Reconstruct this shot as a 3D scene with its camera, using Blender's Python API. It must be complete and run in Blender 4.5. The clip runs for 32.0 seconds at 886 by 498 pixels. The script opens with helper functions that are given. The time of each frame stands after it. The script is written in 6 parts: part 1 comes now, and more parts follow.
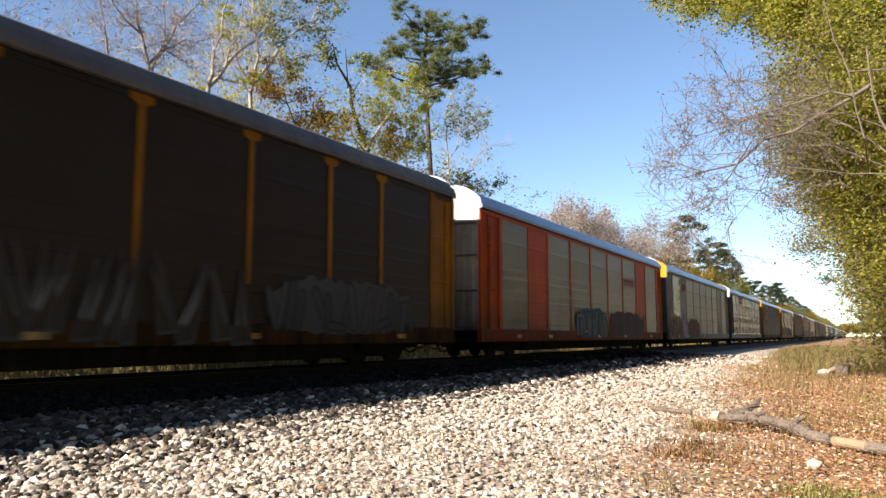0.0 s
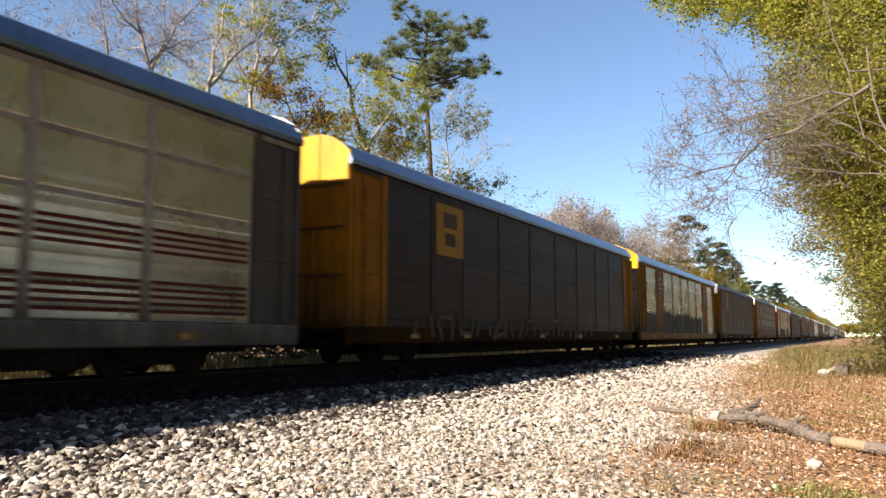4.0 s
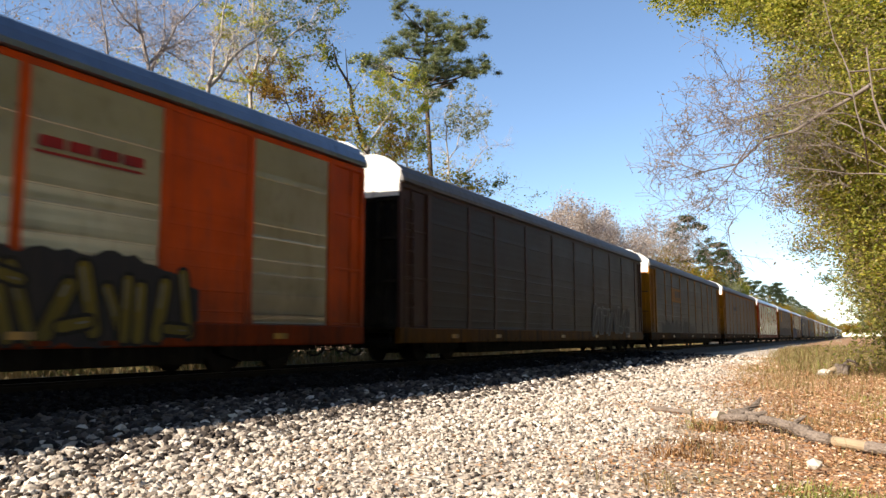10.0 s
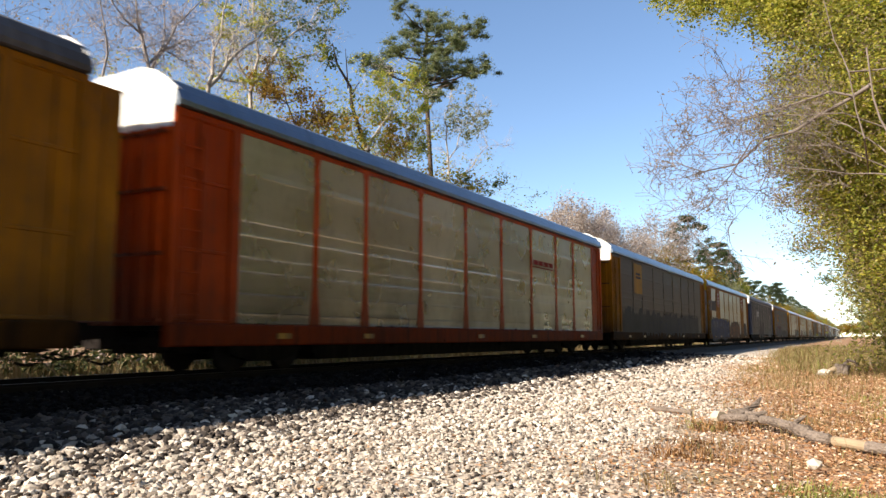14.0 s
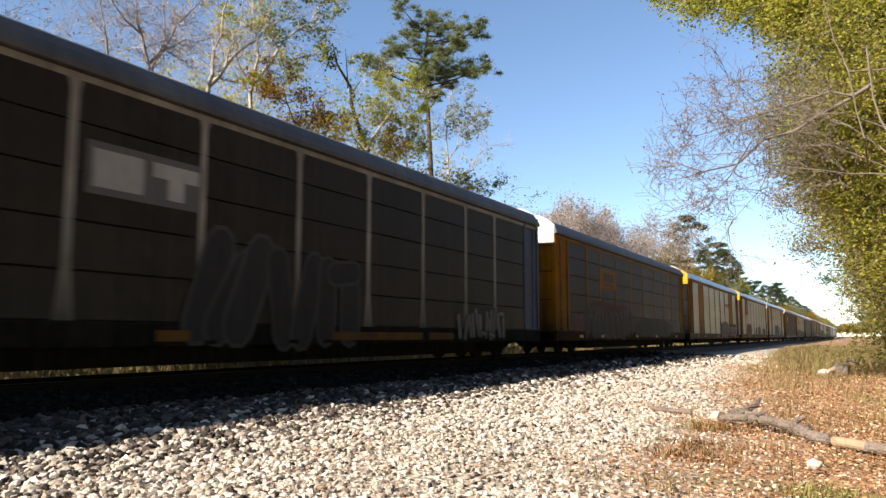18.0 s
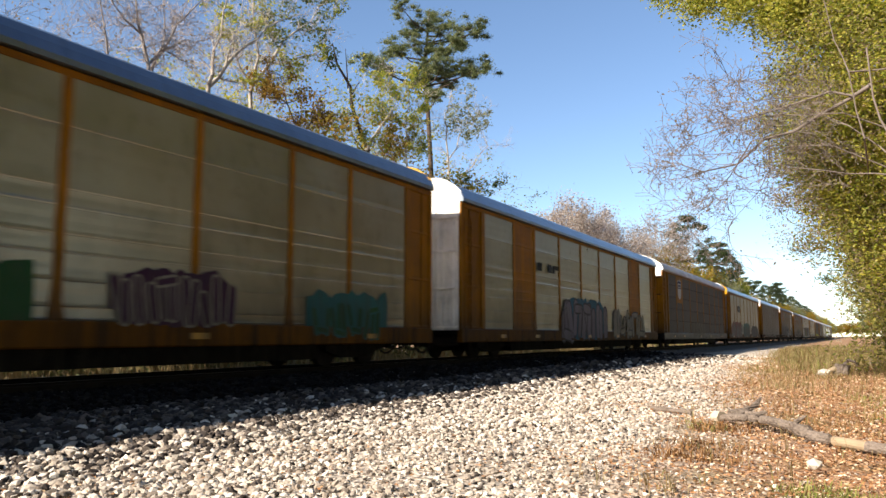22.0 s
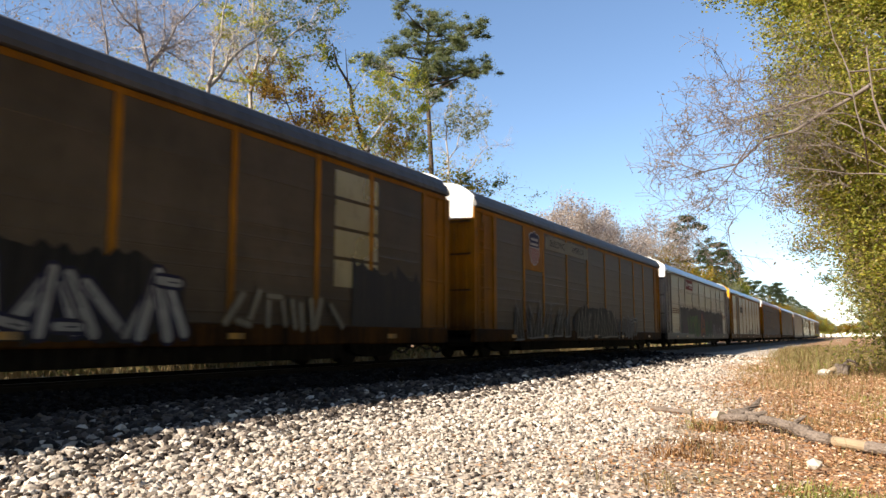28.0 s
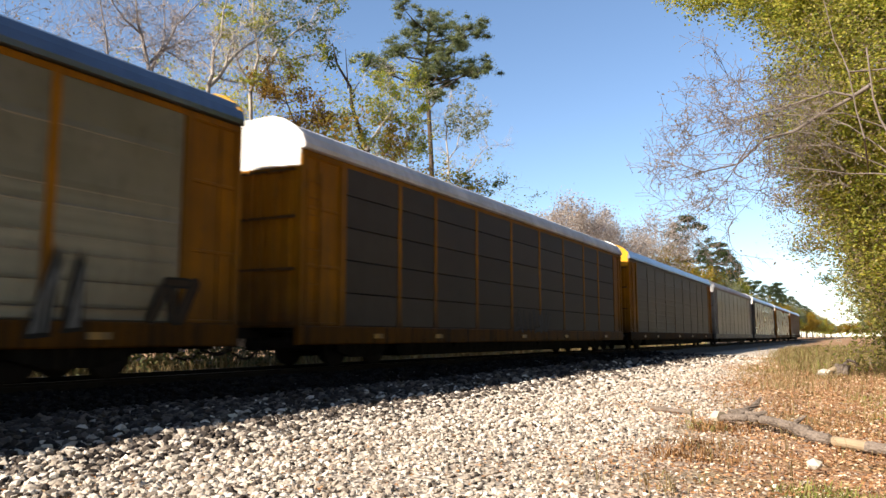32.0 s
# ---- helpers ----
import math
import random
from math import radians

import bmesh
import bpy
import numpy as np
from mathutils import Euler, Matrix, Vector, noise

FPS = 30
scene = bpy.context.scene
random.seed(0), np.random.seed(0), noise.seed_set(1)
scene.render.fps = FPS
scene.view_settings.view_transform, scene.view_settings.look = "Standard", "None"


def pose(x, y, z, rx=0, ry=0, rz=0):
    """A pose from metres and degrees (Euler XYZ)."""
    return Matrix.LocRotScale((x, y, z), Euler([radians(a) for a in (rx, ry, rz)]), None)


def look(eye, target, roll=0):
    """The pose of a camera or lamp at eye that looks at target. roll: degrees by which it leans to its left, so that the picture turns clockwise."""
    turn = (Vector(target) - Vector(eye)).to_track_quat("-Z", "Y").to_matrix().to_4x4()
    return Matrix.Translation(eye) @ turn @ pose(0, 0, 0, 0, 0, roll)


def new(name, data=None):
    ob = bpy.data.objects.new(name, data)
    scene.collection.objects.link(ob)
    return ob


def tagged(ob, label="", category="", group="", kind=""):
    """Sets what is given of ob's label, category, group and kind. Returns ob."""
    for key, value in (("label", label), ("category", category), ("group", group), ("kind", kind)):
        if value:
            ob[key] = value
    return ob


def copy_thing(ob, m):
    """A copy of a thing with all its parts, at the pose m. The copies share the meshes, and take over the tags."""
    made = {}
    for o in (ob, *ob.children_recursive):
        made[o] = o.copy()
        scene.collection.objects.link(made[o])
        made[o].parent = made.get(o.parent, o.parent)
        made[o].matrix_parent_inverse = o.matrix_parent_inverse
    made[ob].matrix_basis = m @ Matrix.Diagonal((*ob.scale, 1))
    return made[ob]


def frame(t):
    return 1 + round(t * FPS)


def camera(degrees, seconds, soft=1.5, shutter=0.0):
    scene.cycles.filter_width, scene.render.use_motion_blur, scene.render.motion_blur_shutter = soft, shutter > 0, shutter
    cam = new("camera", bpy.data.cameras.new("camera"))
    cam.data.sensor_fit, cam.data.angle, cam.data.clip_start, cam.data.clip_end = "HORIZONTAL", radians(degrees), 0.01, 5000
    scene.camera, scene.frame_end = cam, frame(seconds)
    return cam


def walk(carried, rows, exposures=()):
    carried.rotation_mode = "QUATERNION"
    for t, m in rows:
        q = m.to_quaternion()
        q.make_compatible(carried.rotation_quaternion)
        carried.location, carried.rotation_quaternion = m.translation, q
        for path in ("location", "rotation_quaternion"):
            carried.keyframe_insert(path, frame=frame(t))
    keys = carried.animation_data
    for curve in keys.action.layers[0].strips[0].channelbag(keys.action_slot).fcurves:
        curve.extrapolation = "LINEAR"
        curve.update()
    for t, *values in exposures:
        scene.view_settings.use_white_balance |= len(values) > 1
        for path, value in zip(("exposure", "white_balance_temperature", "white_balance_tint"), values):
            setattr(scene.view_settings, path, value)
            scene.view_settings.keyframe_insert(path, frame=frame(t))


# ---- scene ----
EYE = (0.0, 0.0, 1.05)
YAW, PITCH = radians(28.685), radians(6.627)
AIM = Vector((-math.sin(YAW) * math.cos(PITCH), math.cos(YAW) * math.cos(PITCH), math.sin(PITCH)))
cam = camera(60.96, 32.0, soft=1.5, shutter=0.2)
STAND = look(EYE, Vector(EYE) + AIM)
walk(cam, [(0.0, STAND), (32.0, STAND)])

# ---- light: late-autumn sun from behind the train and up the line ----
TO_SUN = Vector((-0.79, -1.48, 1.0)).normalized()
ELEV = math.asin(TO_SUN.z)
world = bpy.data.worlds.new("sky")
scene.world = world
world.use_nodes = True
wn = world.node_tree.nodes
sky = wn.new("ShaderNodeTexSky")
sky.sky_type = "NISHITA"
sky.sun_disc = False
sky.sun_elevation = ELEV
sky.sun_rotation = math.atan2(TO_SUN.x, TO_SUN.y)
sky.air_density, sky.dust_density, sky.ozone_density = 1.0, 0.0, 2.2
sky.altitude = 1200.0
wn["Background"].inputs["Strength"].default_value = 0.082
world.node_tree.links.new(sky.outputs[0], wn["Background"].inputs["Color"])
sun_data = bpy.data.lights.new("sun", "SUN")
sun_data.energy, sun_data.angle, sun_data.color = 5.0, radians(0.55), (1.0, 0.90, 0.76)
sun = new("sun", sun_data)
sun.matrix_world = look((0, 0, 60), Vector((0, 0, 60)) - TO_SUN)
scene.view_settings.exposure = 1.37

# ---- plan ----
TRACK_X = -12.496        # centre line of the track
RAIL_Z = 0.30            # top of the rails over the ground at the camera
PITCH_CARS = 28.6        # one car and its coupling
LEAD = 22.59             # where the second car's front end stands at the start
SLACK = {9: -.15, 11: .10, 21: -.3, 26: .28, 27: .30}   # how far a car stands off the even spacing


def travelled(t):
    return 23.3 * t + 0.0075 * t * t


# ---- mesh helpers ----
class Shape:
    """Collects faces for one mesh."""

    def __init__(self):
        self.v, self.f, self.m = [], [], []

    def face(self, pts, mat=0):
        n = len(self.v)
        self.v += [tuple(p) for p in pts]
        self.f.append(tuple(range(n, n + len(pts))))
        self.m.append(mat)

    def box(self, x0, x1, y0, y1, z0, z1, mat=0):
        n = len(self.v)
        self.v += [(x0, y0, z0), (x1, y0, z0), (x1, y1, z0), (x0, y1, z0), (x0, y0, z1), (x1, y0, z1), (x1, y1, z1), (x0, y1, z1)]
        for q in ((0, 3, 2, 1), (4, 5, 6, 7), (0, 1, 5, 4), (1, 2, 6, 5), (2, 3, 7, 6), (3, 0, 4, 7)):
            self.f.append(tuple(n + i for i in q))
            self.m.append(mat)

    def slab(self, outline, x0, x1, mat=0, bevel=0.0):
        """A plate from an outline of (y, z), anticlockwise seen from +x, between x0 and x1, its outer edge chamfered."""
        n, k = len(self.v), len(outline)
        cy = sum(p[0] for p in outline) / k
        cz = sum(p[1] for p in outline) / k
        rings = [(x0, 0.0), (x1 - bevel, 0.0)] + ([(x1, bevel)] if bevel else [])
        for x, inset in rings:
            for y, z in outline:
                dy, dz = cy - y, cz - z
                self.v.append((x, y + max(-inset, min(inset, dy)), z + max(-inset, min(inset, dz))))
        for r in range(len(rings) - 1):
            for i in range(k):
                j = (i + 1) % k
                self.f.append((n + r * k + i, n + r * k + j, n + (r + 1) * k + j, n + (r + 1) * k + i))
                self.m.append(mat)
        last = n + (len(rings) - 1) * k
        self.f.append(tuple(range(last, last + k)))
        self.m.append(mat)
        self.f.append(tuple(range(n + k - 1, n - 1, -1)))
        self.m.append(mat)

    def sweep(self, profile, y0, y1, mat=0, caps=True):
        """A closed profile of (x, z) drawn along y."""
        n, k = len(self.v), len(profile)
        for y in (y0, y1):
            self.v += [(x, y, z) for x, z in profile]
        for i in range(k):
            j = (i + 1) % k
            self.f.append((n + i, n + j, n + k + j, n + k + i))
            self.m.append(mat)
        if caps:
            self.f += [tuple(range(n + k - 1, n - 1, -1)), tuple(range(n + k, n + 2 * k))]
            self.m += [mat, mat]

    def drum(self, x0, x1, y, z, r, sides=20, mat=0):
        """A disc with its axis along x."""
        n = len(self.v)
        for x in (x0, x1):
            self.v += [(x, y + r * math.cos(2 * math.pi * i / sides), z + r * math.sin(2 * math.pi * i / sides)) for i in range(sides)]
        for i in range(sides):
            j = (i + 1) % sides
            self.f.append((n + i, n + j, n + sides + j, n + sides + i))
            self.m.append(mat)
        self.f += [tuple(range(n + sides - 1, n - 1, -1)), tuple(range(n + sides, n + 2 * sides))]
        self.m += [mat, mat]

    def mesh(self, name, *mats):
        me = bpy.data.meshes.new(name)
        me.from_pydata(self.v, [], self.f)
        for m in mats:
            me.materials.append(m)
        if len(mats) > 1:
            me.polygons.foreach_set("material_index", self.m)
        me.update()
        return me


def part(name, shape, mats, parent, label=""):
    mats = mats if isinstance(mats, (tuple, list)) else (mats,)
    me = shape if isinstance(shape, bpy.types.Mesh) else shape.mesh(name, *mats)
    ob = new(name, me)
    ob.parent = parent
    if label:
        ob["label"] = label
    return ob


def array_mesh(name, verts, faces, mats, mat_index=None, smooth=False):
    """A mesh from arrays: verts n x 3, faces m x 3 or m x 4."""
    me = bpy.data.meshes.new(name)
    verts, faces = np.asarray(verts, np.float32), np.asarray(faces, np.int32)
    m, k = faces.shape
    me.vertices.add(len(verts))
    me.vertices.foreach_set("co", verts.ravel())
    me.loops.add(m * k)
    me.loops.foreach_set("vertex_index", faces.ravel())
    me.polygons.add(m)
    me.polygons.foreach_set("loop_start", np.arange(0, m * k, k, dtype=np.int32))
    for mat in mats:
        me.materials.append(mat)
    if mat_index is not None:
        me.polygons.foreach_set("material_index", np.asarray(mat_index, np.int32))
    me.polygons.foreach_set("use_smooth", np.full(m, smooth))
    me.update(calc_edges=True)
    me.validate()
    return me


# ---- materials ----
def nodes_of(name):
    mat = bpy.data.materials.new(name)
    mat.use_nodes = True
    nt = mat.node_tree
    return mat, nt.nodes, nt.links, nt.nodes["Principled BSDF"]


def noise_node(n, l, vec, scale, detail=4.0, stretch=None):
    if stretch:
        mp = n.new("ShaderNodeMapping")
        mp.inputs["Scale"].default_value = stretch
        l.new(vec, mp.inputs["Vector"])
        vec = mp.outputs[0]
    tex = n.new("ShaderNodeTexNoise")
    tex.inputs["Scale"].default_value = scale
    tex.inputs["Detail"].default_value = detail
    l.new(vec, tex.inputs["Vector"])
    return tex.outputs[0]


def ramp_node(n, l, fac, stops):
    r = n.new("ShaderNodeValToRGB")
    e = r.color_ramp.elements
    while len(e) < len(stops):
        e.new(0.5)
    for el, (pos, col) in zip(e, stops):
        el.position, el.color = pos, (*col, 1)
    l.new(fac, r.inputs[0])
    return r.outputs[0]


def blend_node(n, l, fac, a, b, mode="MIX"):
    m = n.new("ShaderNodeMix")
    m.data_type, m.blend_type = "RGBA", mode
    for sock, val in ((m.inputs[0], fac), (m.inputs[6], a), (m.inputs[7], b)):
        if isinstance(val, (int, float)):
            sock.default_value = val
        elif isinstance(val, tuple):
            sock.default_value = (*val, 1)
        else:
            l.new(val, sock)
    return m.outputs[2]


def bump_node(n, l, p, height, strength, dist):
    b = n.new("ShaderNodeBump")
    b.inputs["Strength"].default_value, b.inputs["Distance"].default_value = strength, dist
    l.new(height, b.inputs["Height"])
    l.new(b.outputs[0], p.inputs["Normal"])


def range_cut(n, l, val, a, b):
    r = n.new("ShaderNodeMapRange")
    r.inputs[1].default_value, r.inputs[2].default_value = a, b
    l.new(val, r.inputs[0])
    return r.outputs[0]


def paint(name, col, rough=0.5, metal=0.0, dirt=(0.05, 0.04, 0.03), dirt_amount=0.35, grain=0.25, shine=0.18, streaky=1.0, soot_shade=0.0):
    """Weathered car paint or galvanised sheet: blotches, rain streaks running down, fine relief."""
    mat, n, l, p = nodes_of(name)
    vec = n.new("ShaderNodeTexCoord").outputs["Object"]
    info = n.new("ShaderNodeObjectInfo").outputs["Random"]
    blotch = noise_node(n, l, vec, 0.8, 5.0)
    streak = noise_node(n, l, vec, 1.0, 4.0, (1.0, 9.0, 0.35))
    fine = noise_node(n, l, vec, 30.0, 3.0)
    lo = tuple(c * (1 - grain) for c in col)
    hi = tuple(min(1.0, c * (1 + grain)) for c in col)
    base = ramp_node(n, l, blotch, [(0.3, lo), (0.7, hi)])
    grime = ramp_node(n, l, streak, [(0.45, (0, 0, 0)), (0.75, (1, 1, 1))])
    amount = n.new("ShaderNodeMath")
    amount.operation = "MULTIPLY"
    amount.inputs[1].default_value = dirt_amount * streaky
    l.new(grime, amount.inputs[0])
    base = blend_node(n, l, amount.outputs[0], base, dirt)
    spots = ramp_node(n, l, noise_node(n, l, vec, 5.0, 6.0, (1.0, 1.0, 0.6)), [(0.54, (0, 0, 0)), (0.70, (1, 1, 1))])
    drips = ramp_node(n, l, noise_node(n, l, vec, 2.2, 5.0, (1.0, 7.0, 0.22)), [(0.55, (0, 0, 0)), (0.66, (1, 1, 1))])
    for wear, share in ((spots, 0.32), (drips, 0.28 * streaky)):
        part_of = n.new("ShaderNodeMath")
        part_of.operation = "MULTIPLY"
        part_of.inputs[1].default_value = share * min(1.0, 0.4 + dirt_amount)
        l.new(wear, part_of.inputs[0])
        base = blend_node(n, l, part_of.outputs[0], base, dirt)
    if soot_shade:
        # brake dust and the shade low on the sides, painted as ragged darkening
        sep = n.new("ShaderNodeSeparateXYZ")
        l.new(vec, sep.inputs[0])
        ragged_height = n.new("ShaderNodeMath")
        ragged_height.operation = "MULTIPLY_ADD"
        l.new(noise_node(n, l, vec, 0.9, 6.0, (1.0, 1.0, 0.5)), ragged_height.inputs[0])
        ragged_height.inputs[1].default_value = -3.0
        l.new(sep.outputs["Z"], ragged_height.inputs[2])
        dust_shade = ramp_node(n, l, range_cut(n, l, ragged_height.outputs[0], -0.75, 0.9), [(0.0, (soot_shade, soot_shade, soot_shade)), (1.0, (0, 0, 0))])
        base = blend_node(n, l, dust_shade, base, (0.018, 0.014, 0.011))
    vary = n.new("ShaderNodeMapRange")
    vary.inputs[3].default_value, vary.inputs[4].default_value = 0.84, 1.12
    l.new(info, vary.inputs[0])
    hsv = n.new("ShaderNodeHueSaturation")
    l.new(vary.outputs[0], hsv.inputs["Value"])
    l.new(base, hsv.inputs["Color"])
    l.new(hsv.outputs[0], p.inputs["Base Color"])
    p.inputs["Metallic"].default_value = metal
    p.inputs["Specular IOR Level"].default_value = shine
    rr = n.new("ShaderNodeMapRange")
    rr.inputs[3].default_value, rr.inputs[4].default_value = max(0.05, rough - 0.1), min(1.0, rough + 0.15)
    l.new(blotch, rr.inputs[0])
    l.new(rr.outputs[0], p.inputs["Roughness"])
    bump_node(n, l, p, fine, 0.15, 0.01)
    return mat


def plain(name, col, rough=0.8, metal=0.0):
    """A surface with slight mottling."""
    mat, n, l, p = nodes_of(name)
    vec = n.new("ShaderNodeTexCoord").outputs["Object"]
    t = noise_node(n, l, vec, 3.0, 6.0)
    c = ramp_node(n, l, t, [(0.3, tuple(0.75 * v for v in col)), (0.7, tuple(min(1, 1.2 * v) for v in col))])
    l.new(c, p.inputs["Base Color"])
    p.inputs["Roughness"].default_value = rough
    p.inputs["Metallic"].default_value = metal
    p.inputs["Specular IOR Level"].default_value = 0.15
    return mat


def islands(name, stops, rough=0.9, translucent=0.0, size=8.0, shine=0.2):
    """Loose pieces whose colour varies from piece to piece."""
    mat, n, l, p = nodes_of(name)
    g = n.new("ShaderNodeNewGeometry").outputs["Random Per Island"]
    c = ramp_node(n, l, g, stops)
    vec = n.new("ShaderNodeTexCoord").outputs["Object"]
    t = noise_node(n, l, vec, size, 3.0)
    c2 = blend_node(n, l, 0.35, c, ramp_node(n, l, t, [(0.25, (0.25, 0.25, 0.25)), (0.75, (1, 1, 1))]), "MULTIPLY")
    l.new(c2, p.inputs["Base Color"])
    p.inputs["Roughness"].default_value = rough
    p.inputs["Specular IOR Level"].default_value = shine
    if translucent:
        tr = n.new("ShaderNodeBsdfTranslucent")
        l.new(c2, tr.inputs["Color"])
        mx = n.new("ShaderNodeMixShader")
        mx.inputs[0].default_value = translucent
        l.new(p.outputs[0], mx.inputs[1])
        l.new(tr.outputs[0], mx.inputs[2])
        l.new(mx.outputs[0], n["Material Output"].inputs["Surface"])
    return mat


YELLOW = paint("yellow_paint", (0.255, 0.104, 0.002), 0.58, shine=0.1, soot_shade=0.75)
# the yellow again, lighter: sunlight on the end caps is in the colour
SUNLIT_Y = paint("sunlit_yellow_cap_paint", (0.58, 0.29, 0.012), 0.45, dirt_amount=0.15, shine=0.2)
SILL_Y = paint("grimy_yellow_sill", (0.085, 0.034, 0.002), 0.6, dirt=(0.008, 0.007, 0.006), dirt_amount=1.0, shine=0.08)
SILL_CLEAN = paint("yellow_sill", (0.19, 0.080, 0.002), 0.55, dirt=(0.03, 0.02, 0.01), dirt_amount=0.6, shine=0.1)
SILL_DARK = paint("sooty_sill", (0.04, 0.017, 0.003), 0.7, dirt=(0.006, 0.005, 0.004), dirt_amount=1.0, grain=0.7, shine=0.05)
SILL_O = paint("grimy_orange_sill", (0.15, 0.022, 0.002), 0.6, dirt=(0.012, 0.008, 0.006), dirt_amount=0.7, shine=0.08)
ORANGE = paint("orange_paint", (0.39, 0.050, 0.002), 0.45, shine=0.1, soot_shade=0.6)
BROWN_P = paint("brown_panel", (0.019, 0.0122, 0.0078), 0.48, 0.2, dirt=(0.010, 0.0075, 0.0055), dirt_amount=0.35, shine=0.22, streaky=0.2)
GREYBROWN_P = paint("grey_brown_panel", (0.078, 0.060, 0.041), 0.50, 0.35, dirt=(0.04, 0.03, 0.022), dirt_amount=0.3, streaky=0.12, soot_shade=0.6)
SILVER_P = paint("galvanised_panel", (0.40, 0.385, 0.325), 0.26, 0.78, dirt=(0.15, 0.13, 0.10), dirt_amount=0.25, grain=0.10, shine=0.4, streaky=0.10, soot_shade=0.6)
DULL_P = paint("weathered_galvanised_panel", (0.285, 0.27, 0.215), 0.30, 0.72, dirt=(0.11, 0.095, 0.07), dirt_amount=0.3, grain=0.12, shine=0.4, streaky=0.10, soot_shade=0.6)
OLIVE_P = paint("olive_grey_panel", (0.135, 0.118, 0.086), 0.40, 0.5, dirt=(0.05, 0.042, 0.03), dirt_amount=0.35, grain=0.15, streaky=0.15, soot_shade=0.6)
BEIGE_P = paint("dull_galvanised_panel", (0.215, 0.195, 0.155), 0.34, 0.62, dirt=(0.08, 0.066, 0.05), dirt_amount=0.3, grain=0.12, streaky=0.10, soot_shade=0.6)
MAROON = paint("maroon_paint", (0.035, 0.014, 0.011), 0.5)
GREYPAINT = paint("grey_paint", (0.24, 0.225, 0.20), 0.5, dirt=(0.09, 0.045, 0.028), dirt_amount=0.55, soot_shade=0.7)
DARKGREY = paint("dark_grey_paint", (0.055, 0.052, 0.05), 0.5)
BLUEGREY = paint("blue_grey_paint", (0.05, 0.07, 0.12), 0.5)
WHITEPAINT = paint("white_paint", (0.74, 0.71, 0.66), 0.5, dirt_amount=0.2)
ROOF = paint("galvanised_roof", (0.18, 0.21, 0.255), 0.30, 0.85, dirt=(0.10, 0.12, 0.15), dirt_amount=0.3, grain=0.12)
ROOF_DARK = paint("weathered_roof", (0.115, 0.108, 0.105), 0.55, 0.35, dirt=(0.05, 0.045, 0.042), dirt_amount=0.5)
ROOF_WHITE = paint("whitened_roof", (0.55, 0.53, 0.52), 0.6, 0.1, dirt=(0.3, 0.28, 0.26), dirt_amount=0.3)
REFLECT = paint("yellow_reflector", (0.34, 0.17, 0.012), 0.35, dirt=(0.03, 0.02, 0.01), dirt_amount=0.9, shine=0.4)
BLACK = paint("black_steel", (0.008, 0.007, 0.006), 0.8, 0.0, shine=0.05)
STEEL = plain("worn_steel", (0.10, 0.09, 0.085), 0.5, 0.7)
RUST = plain("rusty_steel", (0.014, 0.010, 0.008), 0.85)
TIE = plain("creosoted_timber", (0.025, 0.02, 0.016), 0.9)


# ---- graffiti, signs and paint colours ----
INK = {}


def ink(name, col, clean=False):
    """Spray paint, or, where clean, the enamel of a sign."""
    key = (name, clean)
    if key not in INK:
        share = 0.62 if clean else 0.46 if name in ("white", "silver", "cream", "lilac", "salmon") else 0.32
        INK[key] = paint(("enamel_" if clean else "spray_") + name, tuple(share * c for c in col), 0.6, dirt_amount=0.2 if clean else 0.4, grain=0.15, soot_shade=0.0 if clean else 0.32)
    return INK[key]


INKS = {"black": (0.012, 0.012, 0.014), "white": (0.62, 0.61, 0.58), "silver": (0.36, 0.36, 0.36), "grey": (0.16, 0.16, 0.17),
        "darkgrey": (0.06, 0.06, 0.068), "blue": (0.02, 0.07, 0.30), "sky": (0.04, 0.27, 0.44), "teal": (0.05, 0.30, 0.30),
        "green": (0.03, 0.19, 0.05), "lime": (0.16, 0.34, 0.05), "pink": (0.46, 0.13, 0.16), "salmon": (0.42, 0.20, 0.12),
        "red": (0.36, 0.02, 0.02), "darkred": (0.22, 0.015, 0.02), "orange": (0.50, 0.16, 0.02), "gold": (0.46, 0.34, 0.03),
        "lilac": (0.30, 0.26, 0.33), "purple": (0.10, 0.02, 0.10), "navy": (0.015, 0.02, 0.10), "cream": (0.42, 0.39, 0.30),
        "yellow": (0.56, 0.30, 0.03), "brown": (0.10, 0.06, 0.03), "tan": (0.30, 0.24, 0.16)}


def inks(*names, clean=False):
    return [ink(k, INKS[k], clean) for k in names]


FACE = 1.535             # how far a car's side stands from its centre line
POSTS = (1.76, 4.36, 6.40, 9.20, 12.08, 14.88, 17.68, 20.42, 22.65, 25.28)
EVEN = (1.78, 4.32, 6.40, 9.10, 12.05, 15.00, 18.00, 20.95, 23.10, 26.15)
NOSE, BODY = 0.10, 26.80  # a car's two ends


def along(y):
    """A place on a car's side, counted on an even post spacing, brought onto the true posts."""
    return float(np.interp(y, (0.0,) + EVEN + (27.35,), (NOSE,) + POSTS + (BODY,)))


def stroke(shape, y0, z0, y1, z1, w, x, mat):
    """One rounded spray-paint stroke on a car's side."""
    dy, dz = y1 - y0, z1 - z0
    d = math.hypot(dy, dz) or 1e-6
    uy, uz = dy / d, dz / d
    a0 = math.atan2(uz, uy)
    pts = []
    for cy, cz, base in ((y1, z1, a0 - math.pi / 2), (y0, z0, a0 + math.pi / 2)):
        for i in range(5):
            a = base + math.pi * i / 4
            pts.append((x, cy + w * math.cos(a), cz + w * math.sin(a)))
    shape.face(pts, mat)


